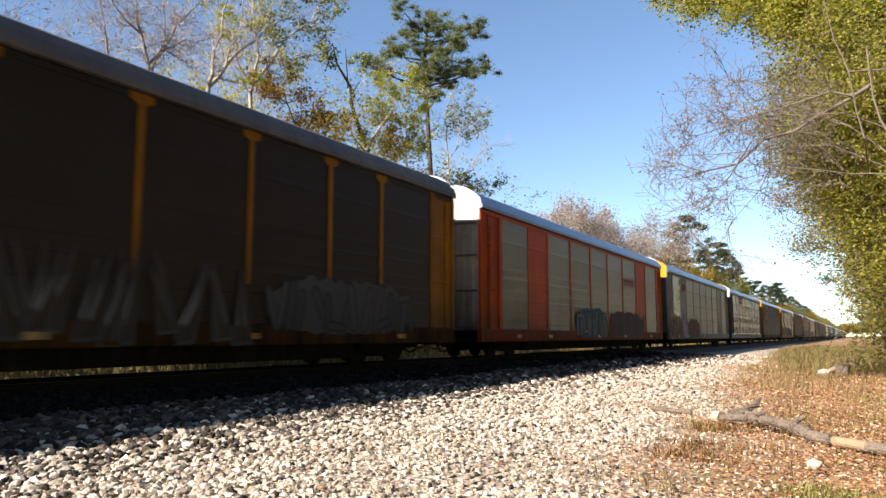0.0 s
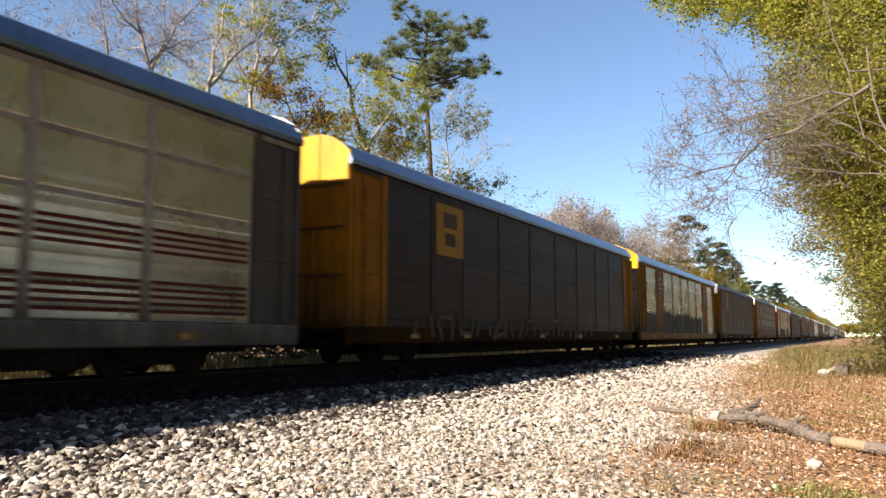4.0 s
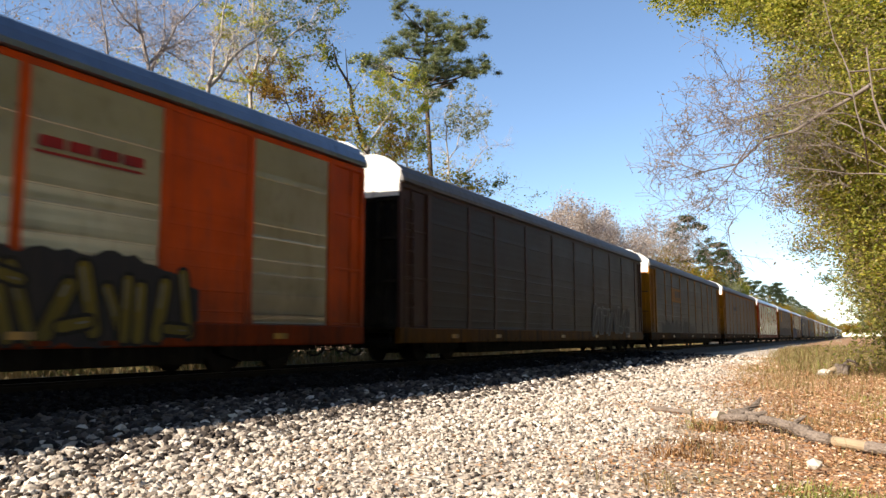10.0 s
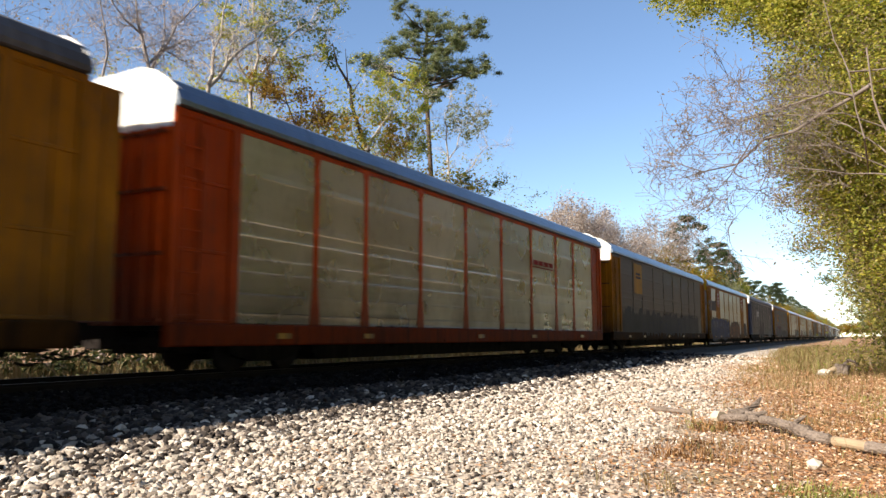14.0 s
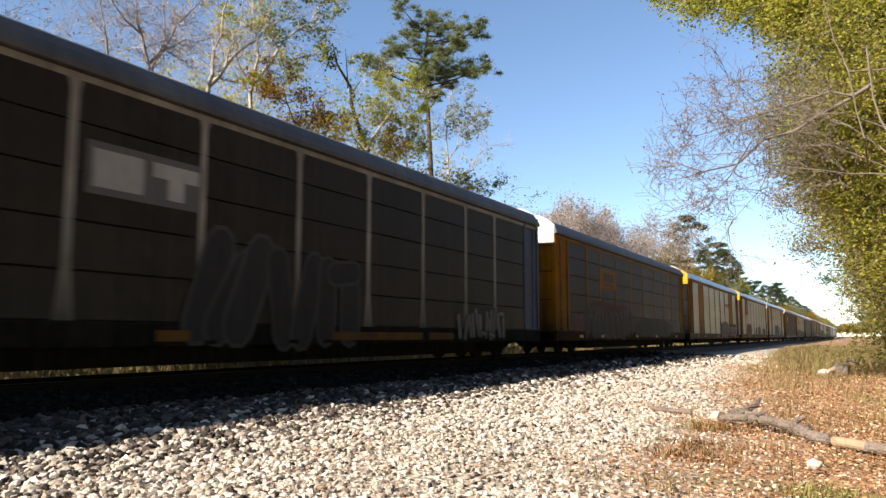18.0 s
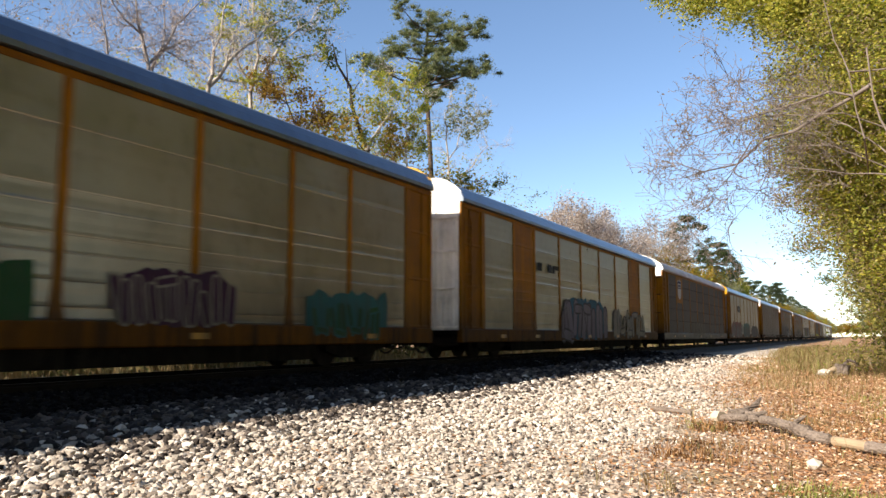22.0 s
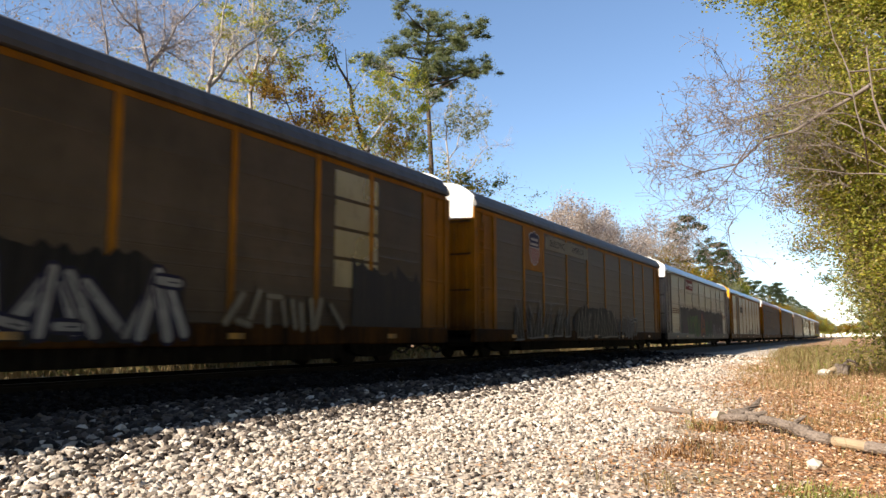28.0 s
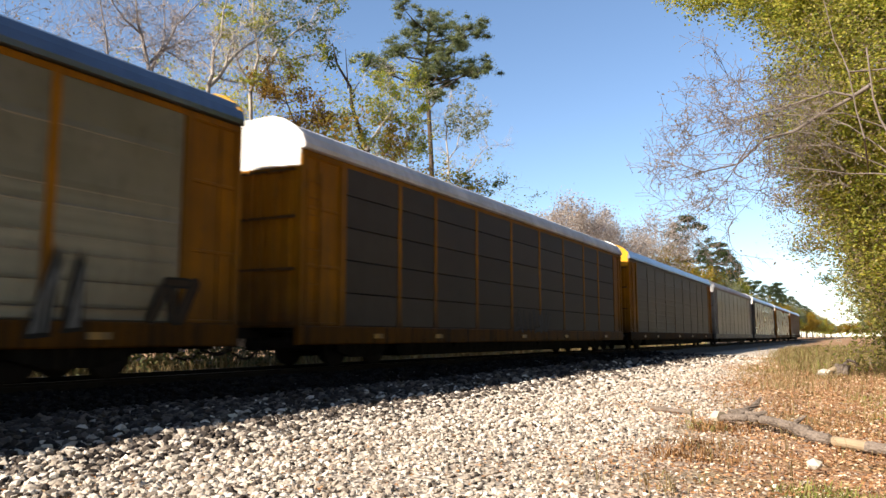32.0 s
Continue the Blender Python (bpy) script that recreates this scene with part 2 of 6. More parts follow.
def graffiti(car, y0, y1, z0, z1, count, fill, line, back=None, seed=1, wild=0.12, label="", weight=0.30, gloss=None):
    """A row of unreadable spray-painted shapes: a cloud behind; each shape with a dark edge, a fill, cuts and highlights."""
    rng = random.Random(seed)
    y0, y1 = along(y0), along(y1)
    mats = inks(line, fill, gloss or fill)
    step, tall = (y1 - y0) / count, z1 - z0
    x = [FACE + 0.017]
    label = label or f"spray-painted graffiti in {fill} with {line} outlines"
    host = None
    if back:
        s = Shape()
        m = count * 5
        for k in range(m + 1):
            y = y0 + (y1 - y0) * k / m
            edge = min(1.0, 3.5 * min(k, m - k) / m + .35)
            for z in (z0 + tall * (.5 - .56 * edge * rng.uniform(.82, 1.0)), z0 + tall * (.5 + .62 * edge * rng.uniform(.8, 1.05))):
                s.v.append((FACE + 0.016, y, z))
        for k in range(m):
            s.f.append((2 * k, 2 * k + 2, 2 * k + 3, 2 * k + 1))
            s.m.append(0)
        host = part("graffiti", s, inks(back), car, label)

    def flat(s, pts, mat):
        x[0] += 0.0002
        s.face([(x[0], y, z) for y, z in pts], mat)
    def finish(s, shine):
        nonlocal host
        if host:
            part("spray_shape", s, mats, host)
        else:
            host = part("graffiti", s, mats, car, label)
        part("highlight", shine, mats, host)
    for i in range(count):
        cy, cz = y0 + (i + .5) * step + rng.uniform(-.06, .06) * step, z0 + tall * .5 + rng.uniform(-.05, .05) * tall
        w, h = step * rng.uniform(.36, .46), tall * rng.uniform(.40, .48)
        lean = rng.uniform(-.12, .12) + wild * rng.uniform(-.5, .6)
        place = lambda u, v: (cy + u * w + lean * v * h, cz + v * h)
        thick = (.20 - .06 * wild) * min(1.5 * w, h) * weight / .30 * .85
        thick = min(thick, .34 * w + .02)
        if wild >= .7:
            # shards: sharp triangles crossing one another
            for k in range(3):
                s, shine = Shape(), Shape()
                u = rng.uniform(-.9, .9)
                tip, foot = place(u + rng.uniform(-.6, .6), rng.uniform(.7, 1.15)), place(u, -1.0)
                g = rng.uniform(.45, .8) * w
                e = .05 * tall
                flat(s, [(foot[0] - g - e, foot[1] - e), (foot[0] + g * .5 + e, foot[1] - e * .5), (tip[0], tip[1] + 2.4 * e)], 0)
                flat(s, [(foot[0] - g, foot[1]), (foot[0] + g * .5, foot[1] + e * .4), tip], 1)
                flat(shine, [(foot[0] - .55 * g, foot[1] + .25 * tall), (foot[0] - .2 * g, foot[1] + .18 * tall), (tip[0] * .8 + foot[0] * .2, tip[1] * .8 + foot[1] * .2)], 2)
                finish(s, shine)
        else:
            # leaning rounded bars of uneven height, edged all round, some overlapping
            n = rng.choice((2, 2, 3))
            bars = []
            for k in range(n):
                u = -.75 + 1.5 * k / (n - 1) + rng.uniform(-.18, .18)
                tilt = rng.uniform(-.25, .25) + wild * rng.uniform(-1.3, 1.3)
                bars.append((place(u - tilt, rng.uniform(-1.0, -.8)), place(u + tilt, rng.uniform(.25, 1.0)), thick * rng.uniform(.95, 1.35)))
            if rng.random() < .5:
                v = rng.choice((-.75, .7))
                bars.append((place(-.5, v + rng.uniform(-.1, .1)), place(.6, v + rng.uniform(-.2, .2)), thick * .9))
            for p, q, r in bars:
                s, shine = Shape(), Shape()
                for grow, mat in ((.04 * tall + .01, 0), (0.0, 1)):
                    x[0] += 0.0001
                    stroke(s, *p, *q, r + grow, x[0], mat)
                f = rng.uniform(.45, .8)
                x[0] += 0.0001
                stroke(shine, p[0] + (q[0] - p[0]) * f - .4 * r, p[1] + (q[1] - p[1]) * f, q[0] - .4 * r, q[1], .16 * r, x[0], 2)
                finish(s, shine)
    return host


def patch(car, y0, y1, z0, z1, colour, seed=1, label="", rag=0.25, drip=False):
    """A painted-over area with a ragged upper edge."""
    rng = random.Random(seed)
    y0, y1 = along(y0), along(y1)
    s = Shape()
    lows, tops, y = [], [], y0
    while y < y1:
        lows.append((FACE + 0.003, y, z0 - (rng.uniform(0, 0.8) if drip else 0)))
        tops.append((FACE + 0.003, y, z1 + rng.uniform(-rag, rag)))
        y += rng.uniform(0.10, 0.30)
    lows.append((FACE + 0.003, y1, z0))
    tops.append((FACE + 0.003, y1, z1 - rag))
    s.v = lows + tops
    n = len(lows)
    s.f = [(i, i + 1, n + i + 1, n + i) for i in range(n - 1)]
    s.m = [0] * (n - 1)
    return part("paint_patch", s, inks(colour), car, label or f"{colour.replace('dark', 'dark ')} overpainted patch with a ragged edge")


def plate(shape, y0, y1, z0, z1, x, mat):
    shape.face([(x, y0, z0), (x, y1, z0), (x, y1, z1), (x, y0, z1)], mat)


def ring(cy, cz, ry, rz, n, turn=0.0):
    return [(cy + ry * math.cos(2 * math.pi * (i + turn) / n), cz + rz * math.sin(2 * math.pi * (i + turn) / n)) for i in range(n)]


def bar(sign, y0, y1, z0, z1, x, colour):
    s = Shape()
    plate(s, y0, y1, z0, z1, x, 0)
    part("bar", s, inks(colour, clean=True), sign)


def octagon_sign(car, cy, cz, w, h):
    cy = along(cy)
    s = Shape()
    for k, (grow, mat) in enumerate(((1.0, 1), (0.93, 0), (0.86, 1), (0.82, 0))):
        s.face([(FACE + 0.004 + 0.003 * k, y, z) for y, z in ring(cy, cz, w / 2 * grow * 1.08, h / 2 * grow * 1.08, 8, 0.5)], mat)
    sign = part("sign", s, inks("red", "white", clean=True), car, "red octagonal sign with white edging and bars")
    for a, b, z in ((-.30, .22, .26), (-.34, .0, .04), (.08, .34, .04), (-.30, .32, -.14), (-.2, .26, -.30)):
        bar(sign, cy + a * w, cy + b * w, cz + z * h - 0.055 * h, cz + z * h + 0.055 * h, FACE + 0.016, "white")
    bar(sign, cy - .30 * w, cy - .16 * w, cz - .2 * h, cz + .3 * h, FACE + 0.019, "white")


def shield_sign(car, cy, cz, w, h, blank=False):
    def shield(g):
        return [(cy + a * w * g, cz + b * h * g) for a, b in ((-.36, -.36), (-.2, -.46), (0, -.5), (.2, -.46), (.36, -.36), (.44, -.2), (.46, 0), (.42, .18), (.5, .34), (.36, .42), (.18, .42), (0, .5), (-.18, .42), (-.36, .42), (-.5, .34), (-.42, .18), (-.46, 0), (-.44, -.2))]
    s = Shape()
    s.face([(FACE + 0.004, y, z) for y, z in shield(1.0)], 0)
    sign = part("sign", s, inks("white", clean=True), car, "shield sign with a navy top, white bars and " + ("a bare white lower half" if blank else "red and white stripes"))
    top = [(y, z) for y, z in shield(0.93) if z > cz + 0.05 * h]
    s = Shape()
    s.face([(FACE + 0.007, cy + .42 * w, cz + .02 * h)] + [(FACE + 0.007, y, z) for y, z in top] + [(FACE + 0.007, cy - .42 * w, cz + .02 * h)], 0)
    part("field", s, inks("navy", clean=True), sign)
    for z in (.24, .10):
        bar(sign, cy - .33 * w, cy + .33 * w, cz + z * h - .035 * h, cz + z * h + .035 * h, FACE + 0.010, "white")
    if not blank:
        for i in range(5):
            a = -.36 + i * .163
            low = -.34 if i in (0, 4) else -.45
            bar(sign, cy + a * w, cy + (a + .08) * w, cz + low * h, cz - .01 * h, FACE + 0.008, "red")


def bar_sign(car, y0, y1, z0, z1, ground, mark, blocks, label):
    """A sign plate with its mark drawn as plain blocks: (y0, y1, z0, z1) in shares of the plate."""
    y0, y1 = along(y0), along(y1)
    if ground:
        s = Shape()
        plate(s, y0, y1, z0, z1, FACE + 0.004, 0)
        sign = part("sign", s, inks(ground, clean=True), car, label)
    else:
        s = Shape()
        a, b, c, d = blocks[0]
        plate(s, y0 + a * (y1 - y0), y0 + b * (y1 - y0), z0 + c * (z1 - z0), z0 + d * (z1 - z0), FACE + 0.012, 0)
        sign, blocks = part("sign", s, inks(mark, clean=True), car, label), blocks[1:]
    for k, (a, b, c, d) in enumerate(blocks):
        bar(sign, y0 + a * (y1 - y0), y0 + b * (y1 - y0), z0 + c * (z1 - z0), z0 + d * (z1 - z0), FACE + 0.012 + .0003 * k, mark)


def lettering(car, words, y, z, size, colour, label, bold=0.0):
    cu = bpy.data.curves.new("lettering", "FONT")
    cu.body, cu.size, cu.offset = words, size, bold
    ob = bpy.data.objects.new("lettering_source", cu)
    scene.collection.objects.link(ob)
    me = bpy.data.meshes.new_from_object(ob.evaluated_get(bpy.context.evaluated_depsgraph_get()))
    bpy.data.objects.remove(ob)
    me.transform(Matrix(((0, 0, 1, FACE + 0.03), (1, 0, 0, along(y)), (0, 1, 0, z), (0, 0, 0, 1))))
    me.materials.clear()
    me.materials.append(inks(colour)[0])
    part("lettering", me, (), car, label)


# ---- the covered car carriers ----
EAVE, SIDE_TOP, SILL_TOP, SILL_LOW = 5.20, 5.06, 1.0, 0.56
LAPS = (1.20, 1.62, 2.06, 2.36, 2.80, 3.10, 4.10)    # where one sheet of a side panel laps over the next
PANEL_CACHE, POST_CACHE, ONCE = {}, {}, {}


def panel_mesh(i, mat):
    """Galvanised sheets, one lapped over the next, each slightly dished."""
    key = (i, mat.name)
    if key not in PANEL_CACHE:
        y0, y1 = POSTS[i] + 0.02, POSTS[i + 1] - 0.02
        rng = random.Random(900 + i)
        s = Shape()
        prof = [(1.44, SILL_TOP), (1.507, SILL_TOP)]
        edges = (SILL_TOP,) + tuple(z + rng.uniform(-.015, .015) for z in LAPS) + (SIDE_TOP,)
        for lo, hi in zip(edges, edges[1:]):
            lean, dish = rng.uniform(-.004, .005), rng.uniform(.002, .005)
            for k in range(9):
                f = k / 8
                x = 1.512 + lean * (f - .5) + dish * (4 * (f - .5) ** 2 - .5) + .0012 * math.sin(29 * f * (hi - lo) + i)
                if k == 0:
                    prof.append((x - .002, lo + .004))
                prof.append((x + (.006 if k == 0 else 0), lo + .028 + (hi - lo - .030) * f))
        prof += [(1.505, SIDE_TOP), (1.44, SIDE_TOP)]
        s.sweep(prof, y0, y1)
        PANEL_CACHE[key] = s.mesh("panel", mat)
    return PANEL_CACHE[key]


def backing_mesh(i):
    key = (i, "backing")
    if key not in PANEL_CACHE:
        s = Shape()
        s.box(1.42, 1.47, POSTS[i] + 0.02, POSTS[i + 1] - 0.02, SILL_TOP, SIDE_TOP)
        PANEL_CACHE[key] = s.mesh("panel", BLACK)
    return PANEL_CACHE[key]


def sheet_mesh(i, mat):
    key = (i, "sheet", mat.name)
    if key not in PANEL_CACHE:
        s = Shape()
        y0, y1, h = POSTS[i] + 0.02, POSTS[i + 1] - 0.02, (SIDE_TOP - SILL_TOP) / 5
        s.slab([(y0, .014), (y1, .014), (y1, h - .014), (y0, h - .014)], 1.47, 1.520, 0, 0.008)
        PANEL_CACHE[key] = s.mesh("sheet", mat)
    return PANEL_CACHE[key]


def post_mesh(style, mat):
    key = (style, mat.name)
    if key not in POST_CACHE:
        s = Shape()
        if style == "flared":
            o = [(-.19, SILL_TOP - .02), (.19, SILL_TOP - .02), (.085, 1.9), (.075, 4.75), (.17, SIDE_TOP), (-.17, SIDE_TOP), (-.075, 4.75), (-.085, 1.9)]
        elif style == "capped":
            o = [(-.066, 1.82), (.066, 1.82), (.068, 4.84), (.26, 4.92), (.26, SIDE_TOP), (-.26, SIDE_TOP), (-.26, 4.92), (-.068, 4.84)]
        elif style == "foot":
            o = [(-.17, SILL_TOP - .02), (.17, SILL_TOP - .02), (.10, 1.5), (.068, 1.82), (-.068, 1.82), (-.10, 1.5)]
        else:
            o = [(-.15, SILL_TOP - .02), (.16, SILL_TOP - .02), (.105, 1.30), (.088, 1.62), (.096, 2.10), (.082, 2.55), (.092, 3.1), (.080, 3.7), (.094, 4.4), (.085, SIDE_TOP)]
            o += [(-.088, SIDE_TOP), (-.082, 4.2), (-.094, 3.5), (-.083, 2.9), (-.095, 2.3), (-.086, 1.7), (-.11, 1.32)]
        s.slab(o, 1.40, FACE - 0.005, 0, 0.0)
        POST_CACHE[key] = s.mesh("post", mat)
    return POST_CACHE[key]


def shared(name, build, *mats):
    key = (name,) + tuple(m.name for m in mats)
    if key not in ONCE:
        s = Shape()
        build(s)
        ONCE[key] = s.mesh(name, *mats)
    return ONCE[key]


def roof_shape(s):
    top = [(1.545, EAVE - .12), (1.600, EAVE - .10), (1.600, EAVE), (1.52, 5.39), (1.37, 5.58), (1.12, 5.71), (0.70, 5.83), (0.0, 5.91)]
    s.sweep(top + [(-x, z) for x, z in reversed(top[:-1])], NOSE, BODY)


def seam_shape(s):
    # a standing seam over the roof's near slope
    top = [(1.603, EAVE - .10), (1.603, EAVE), (1.523, 5.395), (1.372, 5.586), (1.122, 5.717), (0.70, 5.837)]
    for (x0, z0), (x1, z1) in zip(top, top[1:]):
        s.face([(x0 + .006, -.02, z0), (x0 + .006, .02, z0), (x1 + .006, .02, z1 + .004), (x1 + .006, -.02, z1 + .004)])


CROWN = ((0.0, 5.90), (0.65, 5.93), (1.0, 5.83), (1.3, 5.63), (1.52, 5.43), (1.63, 5.24), (1.48, 5.16), (1.46, 4.68))


def bow(x):
    """How far back an end leaf stands: the two leaves meet in a slight peak and fold back outward."""
    return -.09 + .02 * x + max(0.0, x - .64) * .06


def cap_shape(s, x0, x1):
    """The upper end leaf between two uprights, under the curve of the roof."""
    tops = [(x0, float(np.interp(x0, [p[0] for p in CROWN[:6]], [p[1] for p in CROWN[:6]])))]
    tops += [p for p in CROWN[1:6] if x0 < p[0] < min(x1, 1.64)]
    tops += list(CROWN[6:]) if x1 > 1.6 else [(x1, float(np.interp(x1, [p[0] for p in CROWN[:6]], [p[1] for p in CROWN[:6]]))), (x1, 4.68)]
    o = [(x0, 4.68)] + tops
    k = len(o)
    s.v += [(x, bow(x), z) for x, z in o] + [(x, bow(x) + .10, z) for x, z in o]
    s.f += [tuple(range(k)), tuple(range(2 * k - 1, k - 1, -1))] + [(i, k + i, k + (i + 1) % k, (i + 1) % k) for i in range(k)]
    s.m += [0] * (k + 2)


def leaf_shape(s, x0, x1):
    """A lower end leaf: a plate with two upright ribs and cross bars."""
    n = len(s.v)
    w = x1 - x0
    line = [(x0, 0.0)]
    for f in (.28, .72):
        line += [(x0 + (f - .10) * w, 0.0), (x0 + (f - .06) * w, -.045), (x0 + (f + .06) * w, -.045), (x0 + (f + .10) * w, 0.0)]
    line += [(x1, 0.0)]
    line = [(x, y + bow(x)) for x, y in line]
    line += [(x1, bow(x1) + .09), (x0, bow(x0) + .09)]
    k = len(line)
    for z in (0.95, 4.67):
        s.v += [(x, y, z) for x, y in line]
    for i in range(k):
        j = (i + 1) % k
        s.f.append((n + i, n + j, n + k + j, n + k + i))
        s.m.append(0)
    s.f += [tuple(range(n + k - 1, n - 1, -1)), tuple(range(n + k, n + 2 * k))]
    s.m += [0, 0]


def end_post_shape(s):
    s.slab([(NOSE, SILL_TOP), (.28, SILL_TOP), (.28, SIDE_TOP), (NOSE, SIDE_TOP)], 1.34, FACE - 0.003, 0, 0.012)


def bay_post_shape(s):
    s.slab([(1.60, SILL_TOP), (1.86, SILL_TOP), (1.86, SIDE_TOP), (1.60, SIDE_TOP)], 1.40, FACE, 0, 0.012)


def bay_shape(s):
    prof = [(1.42, SILL_TOP), (1.48, SILL_TOP)]
    for z in (1.0, 2.35, 3.7, 4.90):
        prof += [(1.48, z), (1.50, z + .015), (1.50, z + .06), (1.48, z + .075)]
    s.sweep(prof + [(1.48, SIDE_TOP), (1.42, SIDE_TOP)], 0.28, 1.60)
    for y in (.70, .74):
        s.box(1.48, 1.50 + .01 * (y > .72), y, y + .035, SILL_TOP, SIDE_TOP - .1)


def sill_shape(s):
    s.sweep([(1.38, SILL_LOW), (1.53, SILL_LOW), (1.548, SILL_LOW + .03), (1.548, SILL_TOP - .03), (1.53, SILL_TOP), (1.38, SILL_TOP)], NOSE, BODY)
    for k in range(21):
        y = 0.7 + k * 1.235
        s.box(1.548, 1.562, y, y + 0.32, SILL_LOW + .04, SILL_LOW + .12)


def frame_shape(s):
    s.box(-1.38, 1.38, 0.15, BODY - 0.05, 0.86, 0.98)
    s.sweep([(-.36, .42), (.36, .42), (.36, .86), (-.36, .86)], 0.4, BODY - 0.4)
    s.slab([(4.75, .62), (4.95, .215), (BODY - 4.95, .215), (BODY - 4.75, .62), (BODY - 4.75, .88), (4.75, .88)], -1.15, 1.15)
    for k in range(12):
        y = 5.4 + k * 1.4
        s.box(-1.36, 1.36, y, y + 0.12, 0.56, 0.86)
    for k in range(3):
        s.box(0.5, 1.2, 8.2 + 3.6 * k, 9.6 + 3.6 * k, 0.45, 0.86)


def truck_shape(s):
    for x0, x1 in ((0.88, 1.06), (-1.06, -0.88)):
        s.slab([(-1.15, .40), (-.72, .28), (-.45, .22), (.45, .22), (.72, .28), (1.15, .40), (1.15, .62), (.55, .66), (.40, .74), (-.40, .74), (-.55, .66), (-1.15, .62)], x0, x1, 0, 0.0)
    s.box(-1.1, 1.1, -0.2, 0.2, 0.40, 0.72)
    for k in range(3):
        s.drum(0.98, 1.08, -.18 + .18 * k, .42, .085, 10)


def wheelset_shape(s):
    for x0, x1, f0, f1 in ((0.70, 0.82, 0.68, 0.72), (-0.82, -0.70, -0.72, -0.68)):
        s.drum(x0, x1, 0, 0.46, 0.455, 24)
        s.drum(f0, f1, 0, 0.46, 0.48, 24)
    s.drum(-1.05, 1.05, 0, 0.46, 0.085, 10)


def coupler_shape(s):
    s.box(-.11, .11, -.90, .6, .72, .95)
    s.slab([(-.92, .68), (-.60, .68), (-.60, 1.0), (-.92, 1.0)], -.19, .19)
    for k in range(12):
        f = (k - 5.5) / 5.5
        s.box(.30, .35, -.88 + .08 * k, -.79 + .08 * k, .22 + .20 * f * f, .27 + .20 * f * f)
        s.box(-.62, -.58, -.88 + .08 * k, -.79 + .08 * k, .34 + .14 * f * f, .38 + .14 * f * f)
    s.box(.30, .35, -.02, .03, .40, .72)
    s.box(-1.2, 1.2, .30, .42, .50, .72)
    s.box(.28, 1.3, -.12, -.08, .60, .64)
    s.box(1.26, 1.30, -.12, -.08, .60, .9)


def ladder_shape(s):
    for k in range(9):
        s.box(1.52, 1.55, .32, .80, 1.15 + .4 * k, 1.17 + .4 * k)
    for y in (.30, .80):
        s.box(1.515, 1.545, y, y + .03, 1.0, 4.6)


